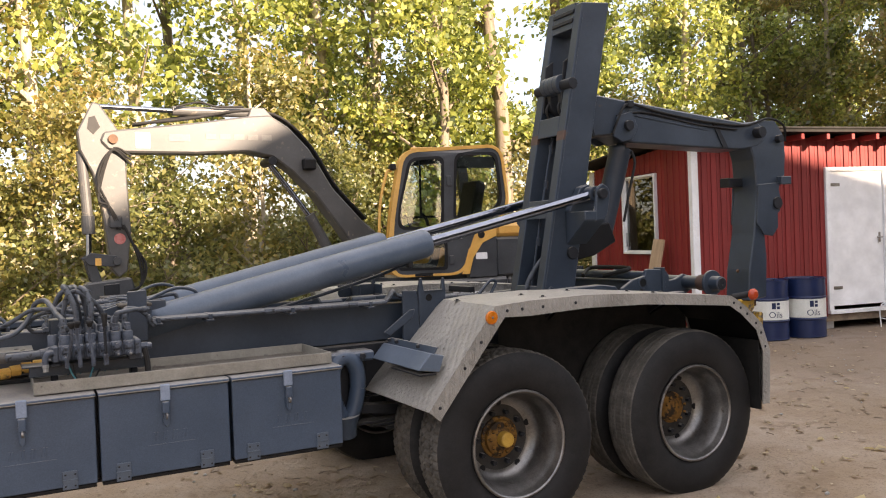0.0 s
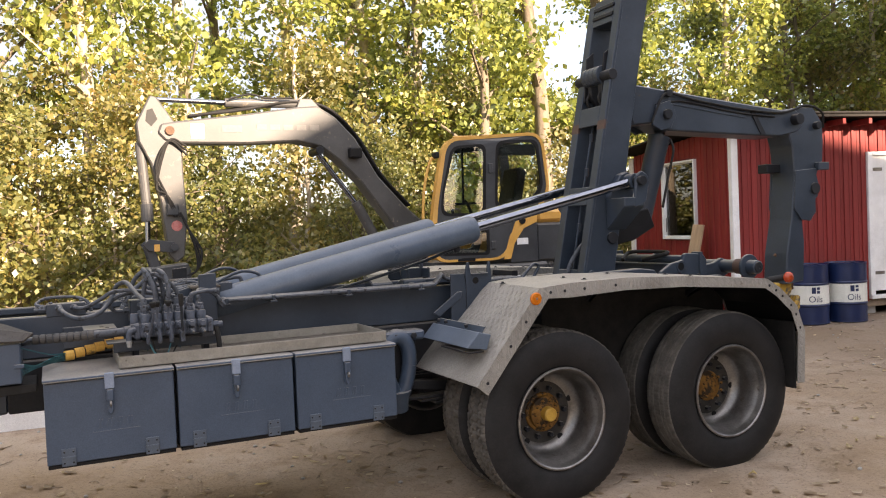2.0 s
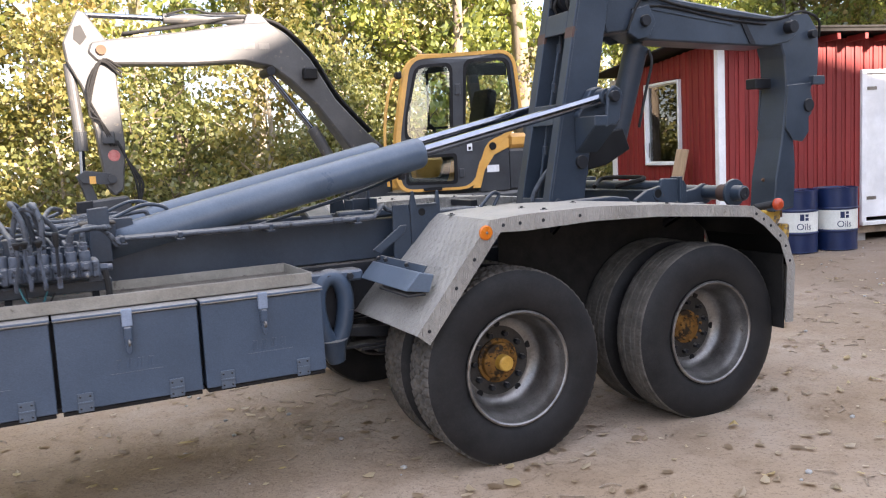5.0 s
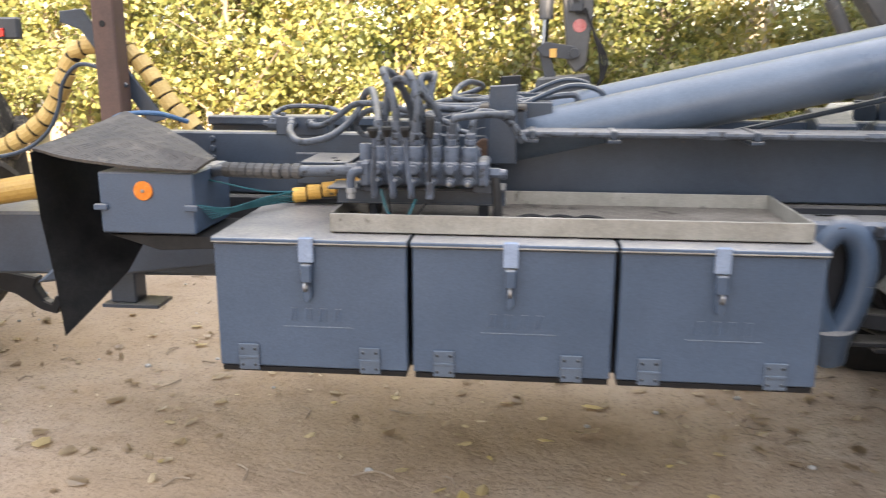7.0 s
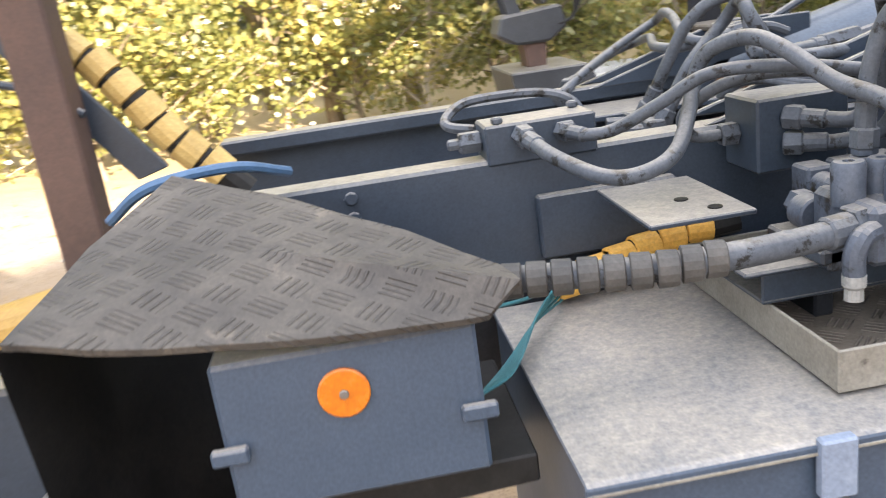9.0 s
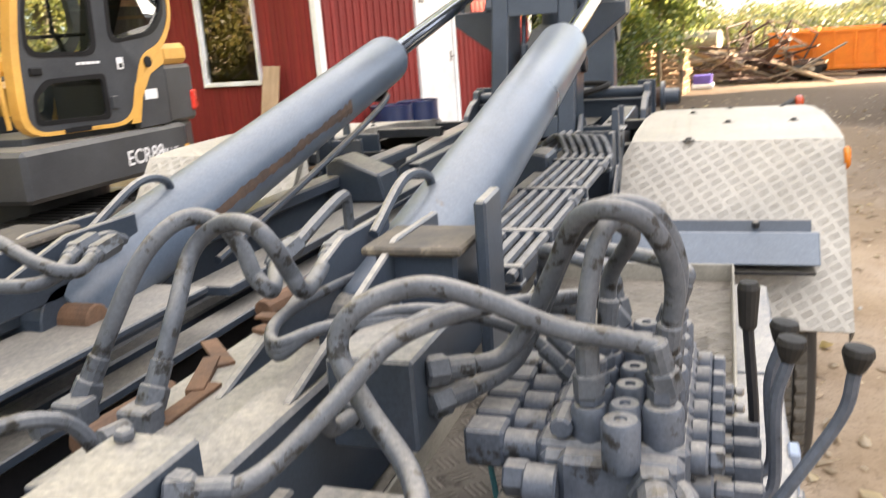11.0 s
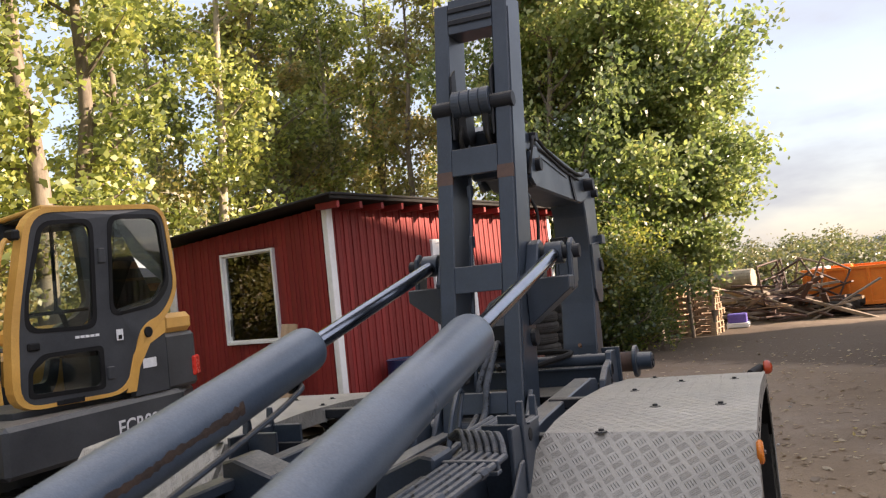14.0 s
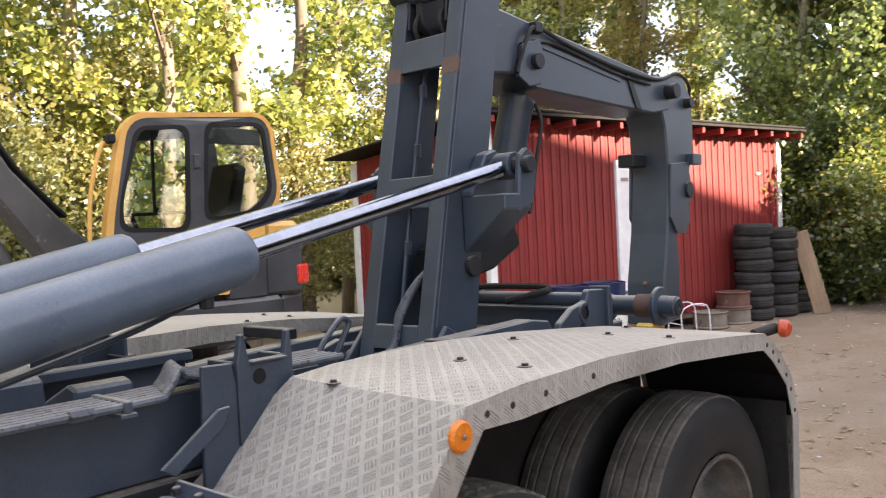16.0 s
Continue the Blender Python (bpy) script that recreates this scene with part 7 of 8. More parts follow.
def drum_print(d, front):
    """The lower word of the print, and plain marks for the emblem above it, bent round the band."""
    cu = bpy.data.curves.new("print", "FONT")
    cu.body, cu.size, cu.align_x = "Oils", 0.125, "CENTER"
    tmp = bpy.data.objects.new("print", cu)
    me = bpy.data.meshes.new_from_object(tmp)
    bpy.data.objects.remove(tmp)
    R = 0.2885
    for v in me.vertices:
        a = front + v.co.x / R
        v.co = Vector((math.cos(a) * R, math.sin(a) * R, 0.335 + v.co.y))
    me.materials.append(BLUED)
    ob = new("print", me)
    ob.parent = d
    for a0, w, z0, z1 in ((-0.20, 0.20, 0.46, 0.55), (0.05, 0.16, 0.46, 0.50), (0.05, 0.16, 0.515, 0.55)):
        bm = bmesh.new()
        vs = []
        for k in range(5):
            a = front + a0 + w * k / 4
            vs.append([bm.verts.new((math.cos(a) * R, math.sin(a) * R, z)) for z in (z0, z1)])
        for p, q in zip(vs, vs[1:]):
            bm.faces.new((p[0], q[0], q[1], p[1]))
        part("emblem_mark", bm, BLUED, d)


for at, f in (((7.42, 4.62, 0), -2.05), ((8.03, 4.46, 0), -2.05)):
    d = drum("oil_drum", at, BLUED, True, "blue steel oil drum with a white printed band beside the hut")
    drum_print(d, f)


def old_rim(at, mat, label):
    """A bare truck rim lying flat: barrel with two flanges and a disc with a centre hole and hand holes."""
    r = local_thing("wheel_rim", at, 15 * at[0], label, "wheel rim", "bare rims")
    part("barrel", lathe((0, 0, 0), (0, 0, 1), [(0.0, 0.235), (0.0, 0.262), (0.012, 0.268), (0.020, 0.262), (0.034, 0.245), (0.21, 0.245), (0.226, 0.262), (0.236, 0.268), (0.246, 0.262), (0.246, 0.238), (0.225, 0.232), (0.03, 0.232), (0.0, 0.235)], 40), mat, r, smooth=True)
    disc = part("disc", lathe((0, 0, 0), (0, 0, 1), [(0.226, 0.235), (0.232, 0.20), (0.206, 0.165), (0.204, 0.105), (0.192, 0.105), (0.192, 0.17), (0.214, 0.235), (0.226, 0.235)], 40), mat, r, smooth=True)
    for k in range(8):
        a = k * math.pi / 4
        c, q = math.cos(a), math.sin(a)
        part("hand_hole", rod((c * 0.203, q * 0.203, 0.229), (c * 0.203, q * 0.203, 0.236), 0.018, 12), BLACK, disc)
    return r


old_rim((11.05, 3.95, 0.0), material("tan_rim_paint", (0.15, 0.12, 0.095), (0.23, 0.19, 0.15), 7, 0.75, bump=0.2, spots=(0.10, 0.055, 0.035), spot_at=0.58), "dusty grey-brown bare truck rim under a rusty one")
old_rim((11.04, 3.95, 0.25), material("rusty_rim", (0.10, 0.045, 0.032), (0.17, 0.08, 0.058), 8, 0.8, bump=0.3, spots=(0.20, 0.17, 0.15), spot_at=0.60), "rust-brown bare truck rim on top of another")
old_rim((10.42, 4.06, 0.0), bpy.data.materials["tan_rim_paint"], "tan-painted bare truck rim beside the hut")

# ---- stacked tyres ----
def car_tyre_mesh():
    prof = [(0.02, 0.20), (0.0, 0.23), (0.0, 0.285), (0.03, 0.315), (0.05, 0.322), (0.075, 0.324), (0.08, 0.316), (0.088, 0.316), (0.093, 0.325), (0.117, 0.325), (0.122, 0.316), (0.13, 0.316), (0.135, 0.324), (0.16, 0.322), (0.18, 0.315), (0.21, 0.285), (0.21, 0.23), (0.19, 0.20), (0.175, 0.21), (0.105, 0.275), (0.035, 0.21), (0.02, 0.20)]
    return mesh_of(lathe((0, 0, 0), (0, 0, 1), prof, 40), "car_tyre", material("old_dusty_tyre", (0.024, 0.023, 0.022), (0.052, 0.049, 0.045), 7, 0.8, bump=0.4, fine=30, spec=0.2), smooth=True)


CART = car_tyre_mesh()
rnd = random.Random(5)
for (x, y), n, high in (((11.60, 3.83), 8, 0.191), ((12.25, 3.66), 8, 0.180), ((12.82, 3.60), 2, 0.19)):
    for k in range(n):
        ob = new("used_tyre", CART)
        ob.location = (x + rnd.uniform(-0.025, 0.025), y + rnd.uniform(-0.025, 0.025), 0.004 + k * high)
        ob.rotation_euler = (rnd.uniform(-0.015, 0.015), rnd.uniform(-0.015, 0.015), rnd.uniform(0, 6))
        wide = rnd.uniform(0.87, 0.96)
        ob.scale = (wide, wide, high / 0.212)
        tagged(ob, "worn black car tyre lying flat in a stack", "tyre", "stacked tyres")


# ---- leaning boards ----
def plank(name, p0, p1, w, t, mat, label, group="", across=(0, 0, 1)):
    p0, p1 = Vector(p0), Vector(p1)
    d = (p1 - p0)
    n = d.length
    d.normalize()
    u = d.cross(Vector(across)).normalized()
    v = d.cross(u)
    m = Matrix.Translation((p0 + p1) / 2) @ Matrix((u, v, d)).transposed().to_4x4()
    ob = new(name, None)
    bpy.data.objects.remove(ob)
    bm = box(-w / 2, w / 2, -t / 2, t / 2, -n / 2, n / 2, 0.004)
    me = mesh_of(bm, name, mat)
    ob = new(name, me)
    ob.matrix_basis = m
    return tagged(ob, label, "board", group)


plank("board", (6.18, 5.95, 0.01), (6.50, 5.86, 1.52), 0.24, 0.03, WOOD, "rough pale board leaning on the hut wall", across=(-1, 0, 0))
plank("board", (12.60, 3.10, 0.01), (12.36, 3.36, 1.36), 0.26, 0.03, WOOD, "rough pale board leaning on the tyre stack", across=(-1, -0.3, 0))
for k in range(2):
    plank("ramp_beam", (-3.3, 4.3 + 0.45 * k, 0.06), (0.4, 4.05 + 0.45 * k, 0.06), 0.34, 0.10, WHITEP, "white-grey aluminium loading ramp lying on the ground", "loading ramps", across=(0, 1, 0))

fr = local_thing("step_frame", (9.72, 3.96, 0), -30, "small white-painted tubular step frame beside the bare rims", "frame")
for y in (0.0, 0.34):
    part("side_tube", tube([(-0.24, y, 0.0), (-0.22, y, 0.36), (0.18, y, 0.40), (0.24, y, 0.0)], 0.010, 8, 4), WHITEP, fr)
for x, z in ((-0.22, 0.34), (0.16, 0.39), (-0.23, 0.14)):
    part("rung", rod((x, 0.0, z), (x, 0.34, z), 0.009, 8), WHITEP, fr)

# ---- pallets, scrap heap, crate ----
def pallet(at, turn, tilt=0.0):
    p = local_thing("pallet", at, turn, "bare wooden pallet in a stack", "pallet", "stacked pallets")
    p.rotation_euler.x = tilt
    for k in range(5):
        x = -0.6 + k * 0.26
        part("deck_board", box(x, x + 0.14, -0.4, 0.4, 0.122, 0.144, 0.002), WOOD, p)
    for y in (-0.35, 0.0, 0.35):
        part("bearer", box(-0.6, 0.6, y - 0.05, y + 0.05, 0.10, 0.121, 0.002), WOOD, p)
        part("runner", box(-0.6, 0.6, y - 0.05, y + 0.05, 0.0, 0.022, 0.002), WOOD, p)
        for x in (-0.53, 0.0, 0.53):
            part("block", box(x - 0.07, x + 0.07, y - 0.05, y + 0.05, 0.022, 0.10, 0.002), WOOD, p)
    return p


proto = None
for (x, y), n, turn in (((17.8, 1.75), 7, 84), ((19.2, 2.6), 9, 80), ((17.9, 3.0), 6, 95)):
    for k in range(n):
        m = Matrix.Translation((x + rnd.uniform(-0.04, 0.04), y + rnd.uniform(-0.04, 0.04), k * 0.145)) @ Matrix.Rotation(radians(turn + rnd.uniform(-3, 3)), 4, "Z")
        if proto is None:
            proto = pallet((0, 0, 0), 0)
            proto.matrix_basis = m
        else:
            copy_thing(proto, m)
for k in range(64):
    a = rnd.uniform(-0.5, 0.9)
    c = Vector((20.6 + rnd.uniform(-0.9, 1.3), 0.0 + rnd.uniform(-1.7, 1.6), 0.0))
    h = max(0.06, 1.05 - 0.42 * (c - Vector((21, 0, 0))).length) * rnd.uniform(0.1, 1.0)
    n = rnd.uniform(0.6, 1.6)
    d = Vector((math.cos(a * 3) * 0.6, math.sin(a * 5) + 0.2, rnd.uniform(-0.28, 0.32))).normalized() * n
    mat, lab = ((OLDWOOD, "grey weathered plank on the scrap heap"), (WOOD, "pale sawn plank on the scrap heap"), (BROWND, "rusty steel section on the scrap heap"), (BROWND, "rusty steel section on the scrap heap"))[k % 4]
    plank("scrap_piece", c + Vector((0, 0, 0.06 + h)) - d, c + Vector((0, 0, 0.06 + h)) + d, rnd.uniform(0.05, 0.16), rnd.uniform(0.03, 0.08), mat, lab, "scrap heap")
for k, (x, y, tilt) in enumerate(((21.0, -0.35, 0.35), (21.2, -0.75, -0.25), (20.8, -1.15, 0.5), (20.6, -0.95, -0.5), (20.9, -0.1, 0.15))):
    fr = local_thing("steel_frame", (x, y, 0.0), 20 + 30 * k, "rusty tubular steel frame on the scrap heap", "frame", "scrap heap")
    fr.rotation_euler.y = tilt
    for a, b in (((-0.4, 0, 0.0), (-0.4, 0, 1.5)), ((0.4, 0, 0.0), (0.4, 0, 1.5)), ((-0.4, 0, 1.5), (0.4, 0, 1.5)), ((-0.4, 0, 0.75), (0.4, 0, 0.75)), ((-0.4, 0, 0.3), (0.4, 0, 0.3)), ((-0.4, 0, 1.1), (0.4, 0, 1.1))):
        part("tube", rod(a, b, 0.028, 8), BROWND if k != 1 else OLDWOOD, fr)
lg = new("log", mesh_of(rod((-0.55, 0, 0.30), (0.55, 0, 0.30), 0.30, 18, b=0.02), "log", PALEBARK))
lg.location, lg.rotation_euler = (23.5, 1.0, 0.75), (0, 0, 1.3)
tagged(lg, "short thick log lying on the scrap heap", "log")
base = new("log", mesh_of(rod((-0.9, 0, 0.38), (0.9, 0, 0.38), 0.38, 18, b=0.02), "log", BARK))
base.location, base.rotation_euler = (23.4, 1.0, 0.0), (0, 0, 1.2)
tagged(base, "thick felled log lying behind the scrap heap", "log")
cr = thing("crate", (19.0, 0.85, 0), "purple and white plastic crate on the ground", "crate")
part("body", box(18.8, 19.2, 0.62, 1.08, 0.12, 0.34, 0.02), material("purple_plastic", (0.10, 0.07, 0.34), (0.14, 0.10, 0.42), 9, 0.5), cr)
part("base", box(18.75, 19.25, 0.58, 1.12, 0.0, 0.12, 0.02), WHITEP, cr)
for k in range(3):
    ob = new("used_tyre", CART)
    ob.location, ob.rotation_euler = (20.1 + 0.30 * k, -1.55 - 0.16 * k, 0.10 + 0.06 * k), (0.35, 0.12, 0.5 + 0.3 * k)
    tagged(ob, "worn black car tyre leaning at the scrap heap", "tyre")

# ---- long white boards lying on bearers ----
def white_boards():
    for k in range(3):
        y, z = 8.0 + 0.62 * k, 0.20 + 0.05 * k
        b = thing("plank", (0.3, y, 0), "long white board lying on bearers", "board", "white boards")
        part("board", box(-0.9, 1.9, y, y + 0.5, z, z + 0.16, 0.006), WHITEP, b)
        for x in (-0.6, 1.5):
            part("bearer", box(x, x + 0.1, y + 0.02, y + 0.48, 0.0, z, 0.004), OLDWOOD, b)


white_boards()

# ---- orange roll-off container ----
CT = local_thing("rolloff_container", (21.37, -0.80, 0), -101.5, "bright orange steel roll-off container with side ribs", "container")
LEN = 4.2
part("side_panel", box(0, LEN, -0.03, 0.0, 0.22, 1.14, 0.004), ORANGE, CT)
part("far_panel", box(0, LEN, 2.3, 2.33, 0.22, 1.14, 0.004), ORANGE, CT)
part("end_panel", box(0.0, 0.03, 0.0, 2.3, 0.22, 1.14, 0.004), ORANGE, CT)
part("door_panel", box(LEN - 0.03, LEN, 0.0, 2.3, 0.22, 1.22, 0.004), ORANGE, CT)
part("floor_panel", box(0, LEN, 0, 2.3, 0.20, 0.24, 0.004), ORANGE, CT)
part("top_rail", box(-0.03, LEN + 0.03, -0.07, 0.03, 1.10, 1.19, 0.01), ORANGE, CT)
part("top_rail", box(-0.03, LEN + 0.03, 2.29, 2.37, 1.10, 1.19, 0.01), ORANGE, CT)
part("bottom_rail", box(0.0, LEN, -0.06, 0.02, 0.17, 0.27, 0.01), ORANGE, CT)
for k in range(9):
    x = 0.05 + k * (LEN - 0.15) / 8
    part("side_rib", box(x, x + 0.07, -0.085, -0.03, 0.18, 1.12, 0.008), ORANGE, CT)
for x in (0.25, LEN - 0.35):
    for y in (0.45, 1.85):
        part("roller", rod((x, y - 0.1, 0.10), (x, y + 0.1, 0.10), 0.10, 18), DARK, CT)
part("skid", box(0.1, LEN - 0.1, 0.5, 0.6, 0.10, 0.20, 0.006, box(0.1, LEN - 0.1, 1.7, 1.8, 0.10, 0.20, 0.006)), DARK, CT)
part("load", prism([(2.55, 1.1), (2.75, 1.30), (2.85, 1.28), (3.05, 1.1)], 0.5, 1.6, 0.03), BLACK, CT, "dark heap showing over the rim")
part("load_item", box(0.9, 1.2, 0.3, 0.6, 1.1, 1.26, 0.03), ORANGE, CT)
part("load_item", box(0.2, 0.6, 0.3, 0.9, 1.1, 1.24, 0.03), WHITEP, CT)
plank("prop_plank", (20.6, -5.55, 0.0), (20.75, -5.02, 1.30), 0.2, 0.05, WOOD, "pale plank leaning on the container's end")

# ---- open shed ----
SH = local_thing("open_shed", (14.0, -3.85, 0), -9.8, "open-fronted machine shed of sheet metal on timber frame", "shed")
part("corner_post", box(-0.10, 0.08, -0.10, 0.05, -0.02, 2.64, 0.006), DARK, SH)
for k in range(13):
    y = -0.10 - 0.4 * (k + 1)
    part("wall_sheet", prism([(0.09, y), (0.12, y + 0.1), (0.09, y + 0.2), (0.12, y + 0.3), (0.09, y + 0.4), (0.102, y + 0.4), (0.132, y + 0.3), (0.102, y + 0.2), (0.132, y + 0.1), (0.102, y)], 0.05, 2.87 + 0.0818 * k, 0, plane="xy"), SHEDM, SH)
for z in (0.16, 0.95, 1.70, 2.50):
    part("wall_rail", box(0.0, 0.085, -5.2, -0.10, z, z + 0.08, 0.003), OLDWOOD, SH)
part("front_beam", box(-9.8, 0.10, -0.12, 0.04, 2.60, 2.76, 0.006), OLDWOOD, SH, "weathered timber eaves beam")
part("roof_sheet", prism([(0.42, 2.78), (0.42, 2.84), (-5.5, 4.05), (-5.5, 3.99)], -10.1, 0.35, 0.004, plane="yz"), ROOFM, SH)
part("eaves_board", box(-10.1, 0.35, 0.40, 0.43, 2.72, 2.85, 0.004), ROOFM, SH)
for k in range(15):
    x = -9.7 + 0.7 * k
    part("rafter", prism([(0.38, 2.70), (0.38, 2.77), (-5.4, 3.97), (-5.4, 3.85)], x, x + 0.06, 0.003, plane="yz"), OLDWOOD, SH)
part("front_post", box(-9.75, -9.6, -0.10, 0.04, -0.02, 2.62, 0.006), DARK, SH)
part("back_wall", box(-9.8, 0.1, -5.3, -5.2, 0, 3.9, 0), SHEDM, SH)

# ---- unseen large barn across the yard, added to keep the low sun off it ----
BN = thing("barn", (10.0, -24.0, 0), "unseen large gabled barn added to shade the yard", "barn")
PROF = [(1.06, 0), (23.36, 0), (23.36, 9.65), (10.26, 13.97), (1.06, 9.37)]
part("gable_wall", prism(PROF, -19.25, -19.05, 0), TINM, BN)
part("back_gable", prism(PROF, -34.2, -34.0, 0), TINM, BN)
part("side_wall", box(1.06, 1.26, -34.0, -19.25, 0, 9.3, 0), TINM, BN)
part("side_wall", box(23.16, 23.36, -34.0, -19.25, 0, 9.6, 0), TINM, BN)
part("roof_slope", prism([(0.86, 9.29), (10.26, 13.99), (10.26, 14.09), (0.86, 9.39)], -34.4, -19.0, 0), ROOFM, BN)
part("roof_slope", prism([(23.56, 9.59), (10.26, 13.99), (10.26, 14.09), (23.56, 9.69)], -34.4, -19.0, 0), ROOFM, BN)
part("barn_door", box(4.0, 8.4, -19.05, -18.97, 0, 4.6, 0.01), OLDWOOD, BN)

# ---- trees ----
def leaf_cloud(centres, per, spread, size, seed, mat, name):
    g = np.random.default_rng(seed)
    c = np.repeat(np.array(centres), per, axis=0)
    n = len(c)
    c = c + g.normal(0, 1, (n, 3)) * spread * np.array([1, 1, 0.8])
    a = g.normal(0, 1, (n, 3))
    a /= np.linalg.norm(a, axis=1)[:, None]
    b = np.cross(a, g.normal(0, 1, (n, 3)))
    b /= np.linalg.norm(b, axis=1)[:, None]
    s = size * g.uniform(0.6, 1.25, (n, 1))
    nn = np.cross(a, b) * s * 0.12
    v = np.stack([c - a * s * 0.62, c + b * s * 0.42 + nn, c + a * s * 0.62, c - b * s * 0.42 + nn], 1).reshape(-1, 3)
    me = bpy.data.meshes.new(name)
    me.vertices.add(n * 4)
    me.vertices.foreach_set("co", v.ravel())
    me.loops.add(n * 4)
    me.loops.foreach_set("vertex_index", np.arange(n * 4))
    me.polygons.add(n)
    me.polygons.foreach_set("loop_start", np.arange(n) * 4)
    me.polygons.foreach_set("loop_total", np.full(n, 4))
    me.update()
    me.validate()
    me.materials.append(mat)
    return me


def build_tree(name, seed, height, lean, spread, bark, leaf, label, per=70, first=0.22, n_limbs=16, trunk_r=0.14, leaf_size=0.10, top=0.6):
    g = random.Random(seed)
    tree = local_thing(name, (0, 0, 0), 0, label, "tree", "poplar row")
    line = [Vector((lean * (k / 7) ** 1.4 + g.uniform(-0.1, 0.1) * (k > 0), g.uniform(-0.1, 0.1) * (k > 0), -0.05 + height * k / 7)) for k in range(8)]
    bm = tube(line, trunk_r, 9, 3, taper=0.025)
    tips = []
    for k in range(n_limbs):
        f = first + (0.97 - first) * (k + g.random() * 0.8) / n_limbs
        i = min(int(f * 7), 6)
        p = line[i].lerp(line[i + 1], f * 7 - i)
        a = g.uniform(0, 6.28)
        ln = spread * (1.1 - top * f) * g.uniform(0.6, 1.2)
        d = Vector((math.cos(a), math.sin(a), g.uniform(0.35, 0.9)))
        q = [p, p + d * ln * 0.45 + Vector((0, 0, 0.05)), p + d * ln + Vector((0, 0, g.uniform(-0.1, 0.25)))]
        tube(q, trunk_r * (1 - f) * 0.42 + 0.014, 6, 3, bm=bm, taper=0.008)
        for t in (0.35, 0.6, 0.8, 1.0):
            e = q[0].lerp(q[2], t) + Vector((g.uniform(-0.3, 0.3), g.uniform(-0.3, 0.3), g.uniform(-0.2, 0.3)))
            tips.append(e)
            if g.random() < 0.6:
                e2 = e + Vector((g.uniform(-0.55, 0.55), g.uniform(-0.55, 0.55), g.uniform(-0.25, 0.45)))
                tube([q[0].lerp(q[2], t * 0.9), e, e2], 0.012, 4, 2, bm=bm, taper=0.005)
                tips.append(e2)
    part("trunk", bm, bark, tree, smooth=True)
    me = leaf_cloud([tuple(t) for t in tips], per, 0.205 * (0.5 + spread * 0.3), leaf_size, seed, leaf, "crown")
    ob = new("crown", me)
    ob.parent = tree
    return tree


PROTO = [
    build_tree("poplar", 1, 11.0, 0.5, 1.7, BARK, LEAF, "tall poplar with green and yellowing leaves", per=66, first=0.14, leaf_size=0.12),
    build_tree("poplar", 2, 12.5, -0.4, 1.5, PALEBARK, LEAF, "tall pale-barked poplar with thin green crown", per=50, first=0.24, leaf_size=0.12),
    build_tree("poplar", 3, 10.0, 0.9, 1.9, BARK, LEAFY, "tall poplar turning autumn yellow", per=62, first=0.12, leaf_size=0.12),
    build_tree("poplar", 4, 13.0, 0.2, 1.6, BARK, LEAF, "tall dark-barked poplar with dense green crown", per=58, first=0.20, trunk_r=0.18, leaf_size=0.12),
    build_tree("broad_poplar", 5, 11.5, 0.4, 2.7, BARK, LEAFB, "broad leafy poplar at the end of the hut", per=100, first=0.17, n_limbs=32, trunk_r=0.13, leaf_size=0.118, top=0.35),
    build_tree("slim_poplar", 6, 7.6, 0.5, 1.55, BARK, LEAFB, "slim young poplar by the stacked pallets", per=95, first=0.17, n_limbs=24, trunk_r=0.05, leaf_size=0.11, top=0.3),
]
BUSH = [
    build_tree("young_poplar", 11, 3.6, 0.3, 1.3, BARK, LEAFU, "bushy young poplar shoot with green leaves", per=60, first=0.05, n_limbs=14, trunk_r=0.035, leaf_size=0.085),
    build_tree("young_poplar", 12, 4.6, -0.3, 1.4, PALEBARK, LEAFY, "bushy young poplar with yellow leaves", per=60, first=0.05, n_limbs=15, trunk_r=0.04, leaf_size=0.085),
    build_tree("young_poplar", 13, 2.6, 0.1, 1.2, BARK, LEAFU, "low leafy shrub at the wood's edge", per=60, first=0.02, n_limbs=12, trunk_r=0.025, leaf_size=0.08),
    build_tree("green_shrub", 14, 3.2, 0.2, 1.3, BARK, LEAFD, "dark green shrub at the end of the hut", per=80, first=0.02, n_limbs=16, trunk_r=0.03, leaf_size=0.08),
]
for p in BUSH:
    tagged(p, group="undergrowth")
g = random.Random(21)
spots = []
x = -20.0
while x < 21:
    spots.append((x + g.uniform(-0.5, 0.5), 11.2 + g.uniform(-0.8, 0.8)))
    x += g.uniform(1.2, 1.75) if x < 6 else g.uniform(1.6, 2.3)
x = -22.0
while x < 27:
    spots.append((x + g.uniform(-0.6, 0.6), 14.8 + g.uniform(-1.2, 1.2)))
    x += g.uniform(2.2, 3.4) if x < 6 else g.uniform(3.0, 4.5)
BROAD = [(16.9, 2.5), (17.6, 3.9), (16.0, 4.4), (19.2, 2.6), (20.5, 3.4)]
SLIM = [(17.4, 1.25), (17.0, 1.75), (17.2, 2.3)]
spots += BROAD + SLIM + [(18.4, 5.2), (20.0, 7.0), (15.6, 12.8), (17.2, 12.2), (18.8, 13.0), (20.4, 12.4), (22.3, 12.0), (16.6, 15.4), (19.6, 15.8), (23.0, 15.0), (17.0, 8.6), (21.5, 9.2), (26.0, 11.5), (6.0, 9.6), (4.6, 9.3)]
used = set()
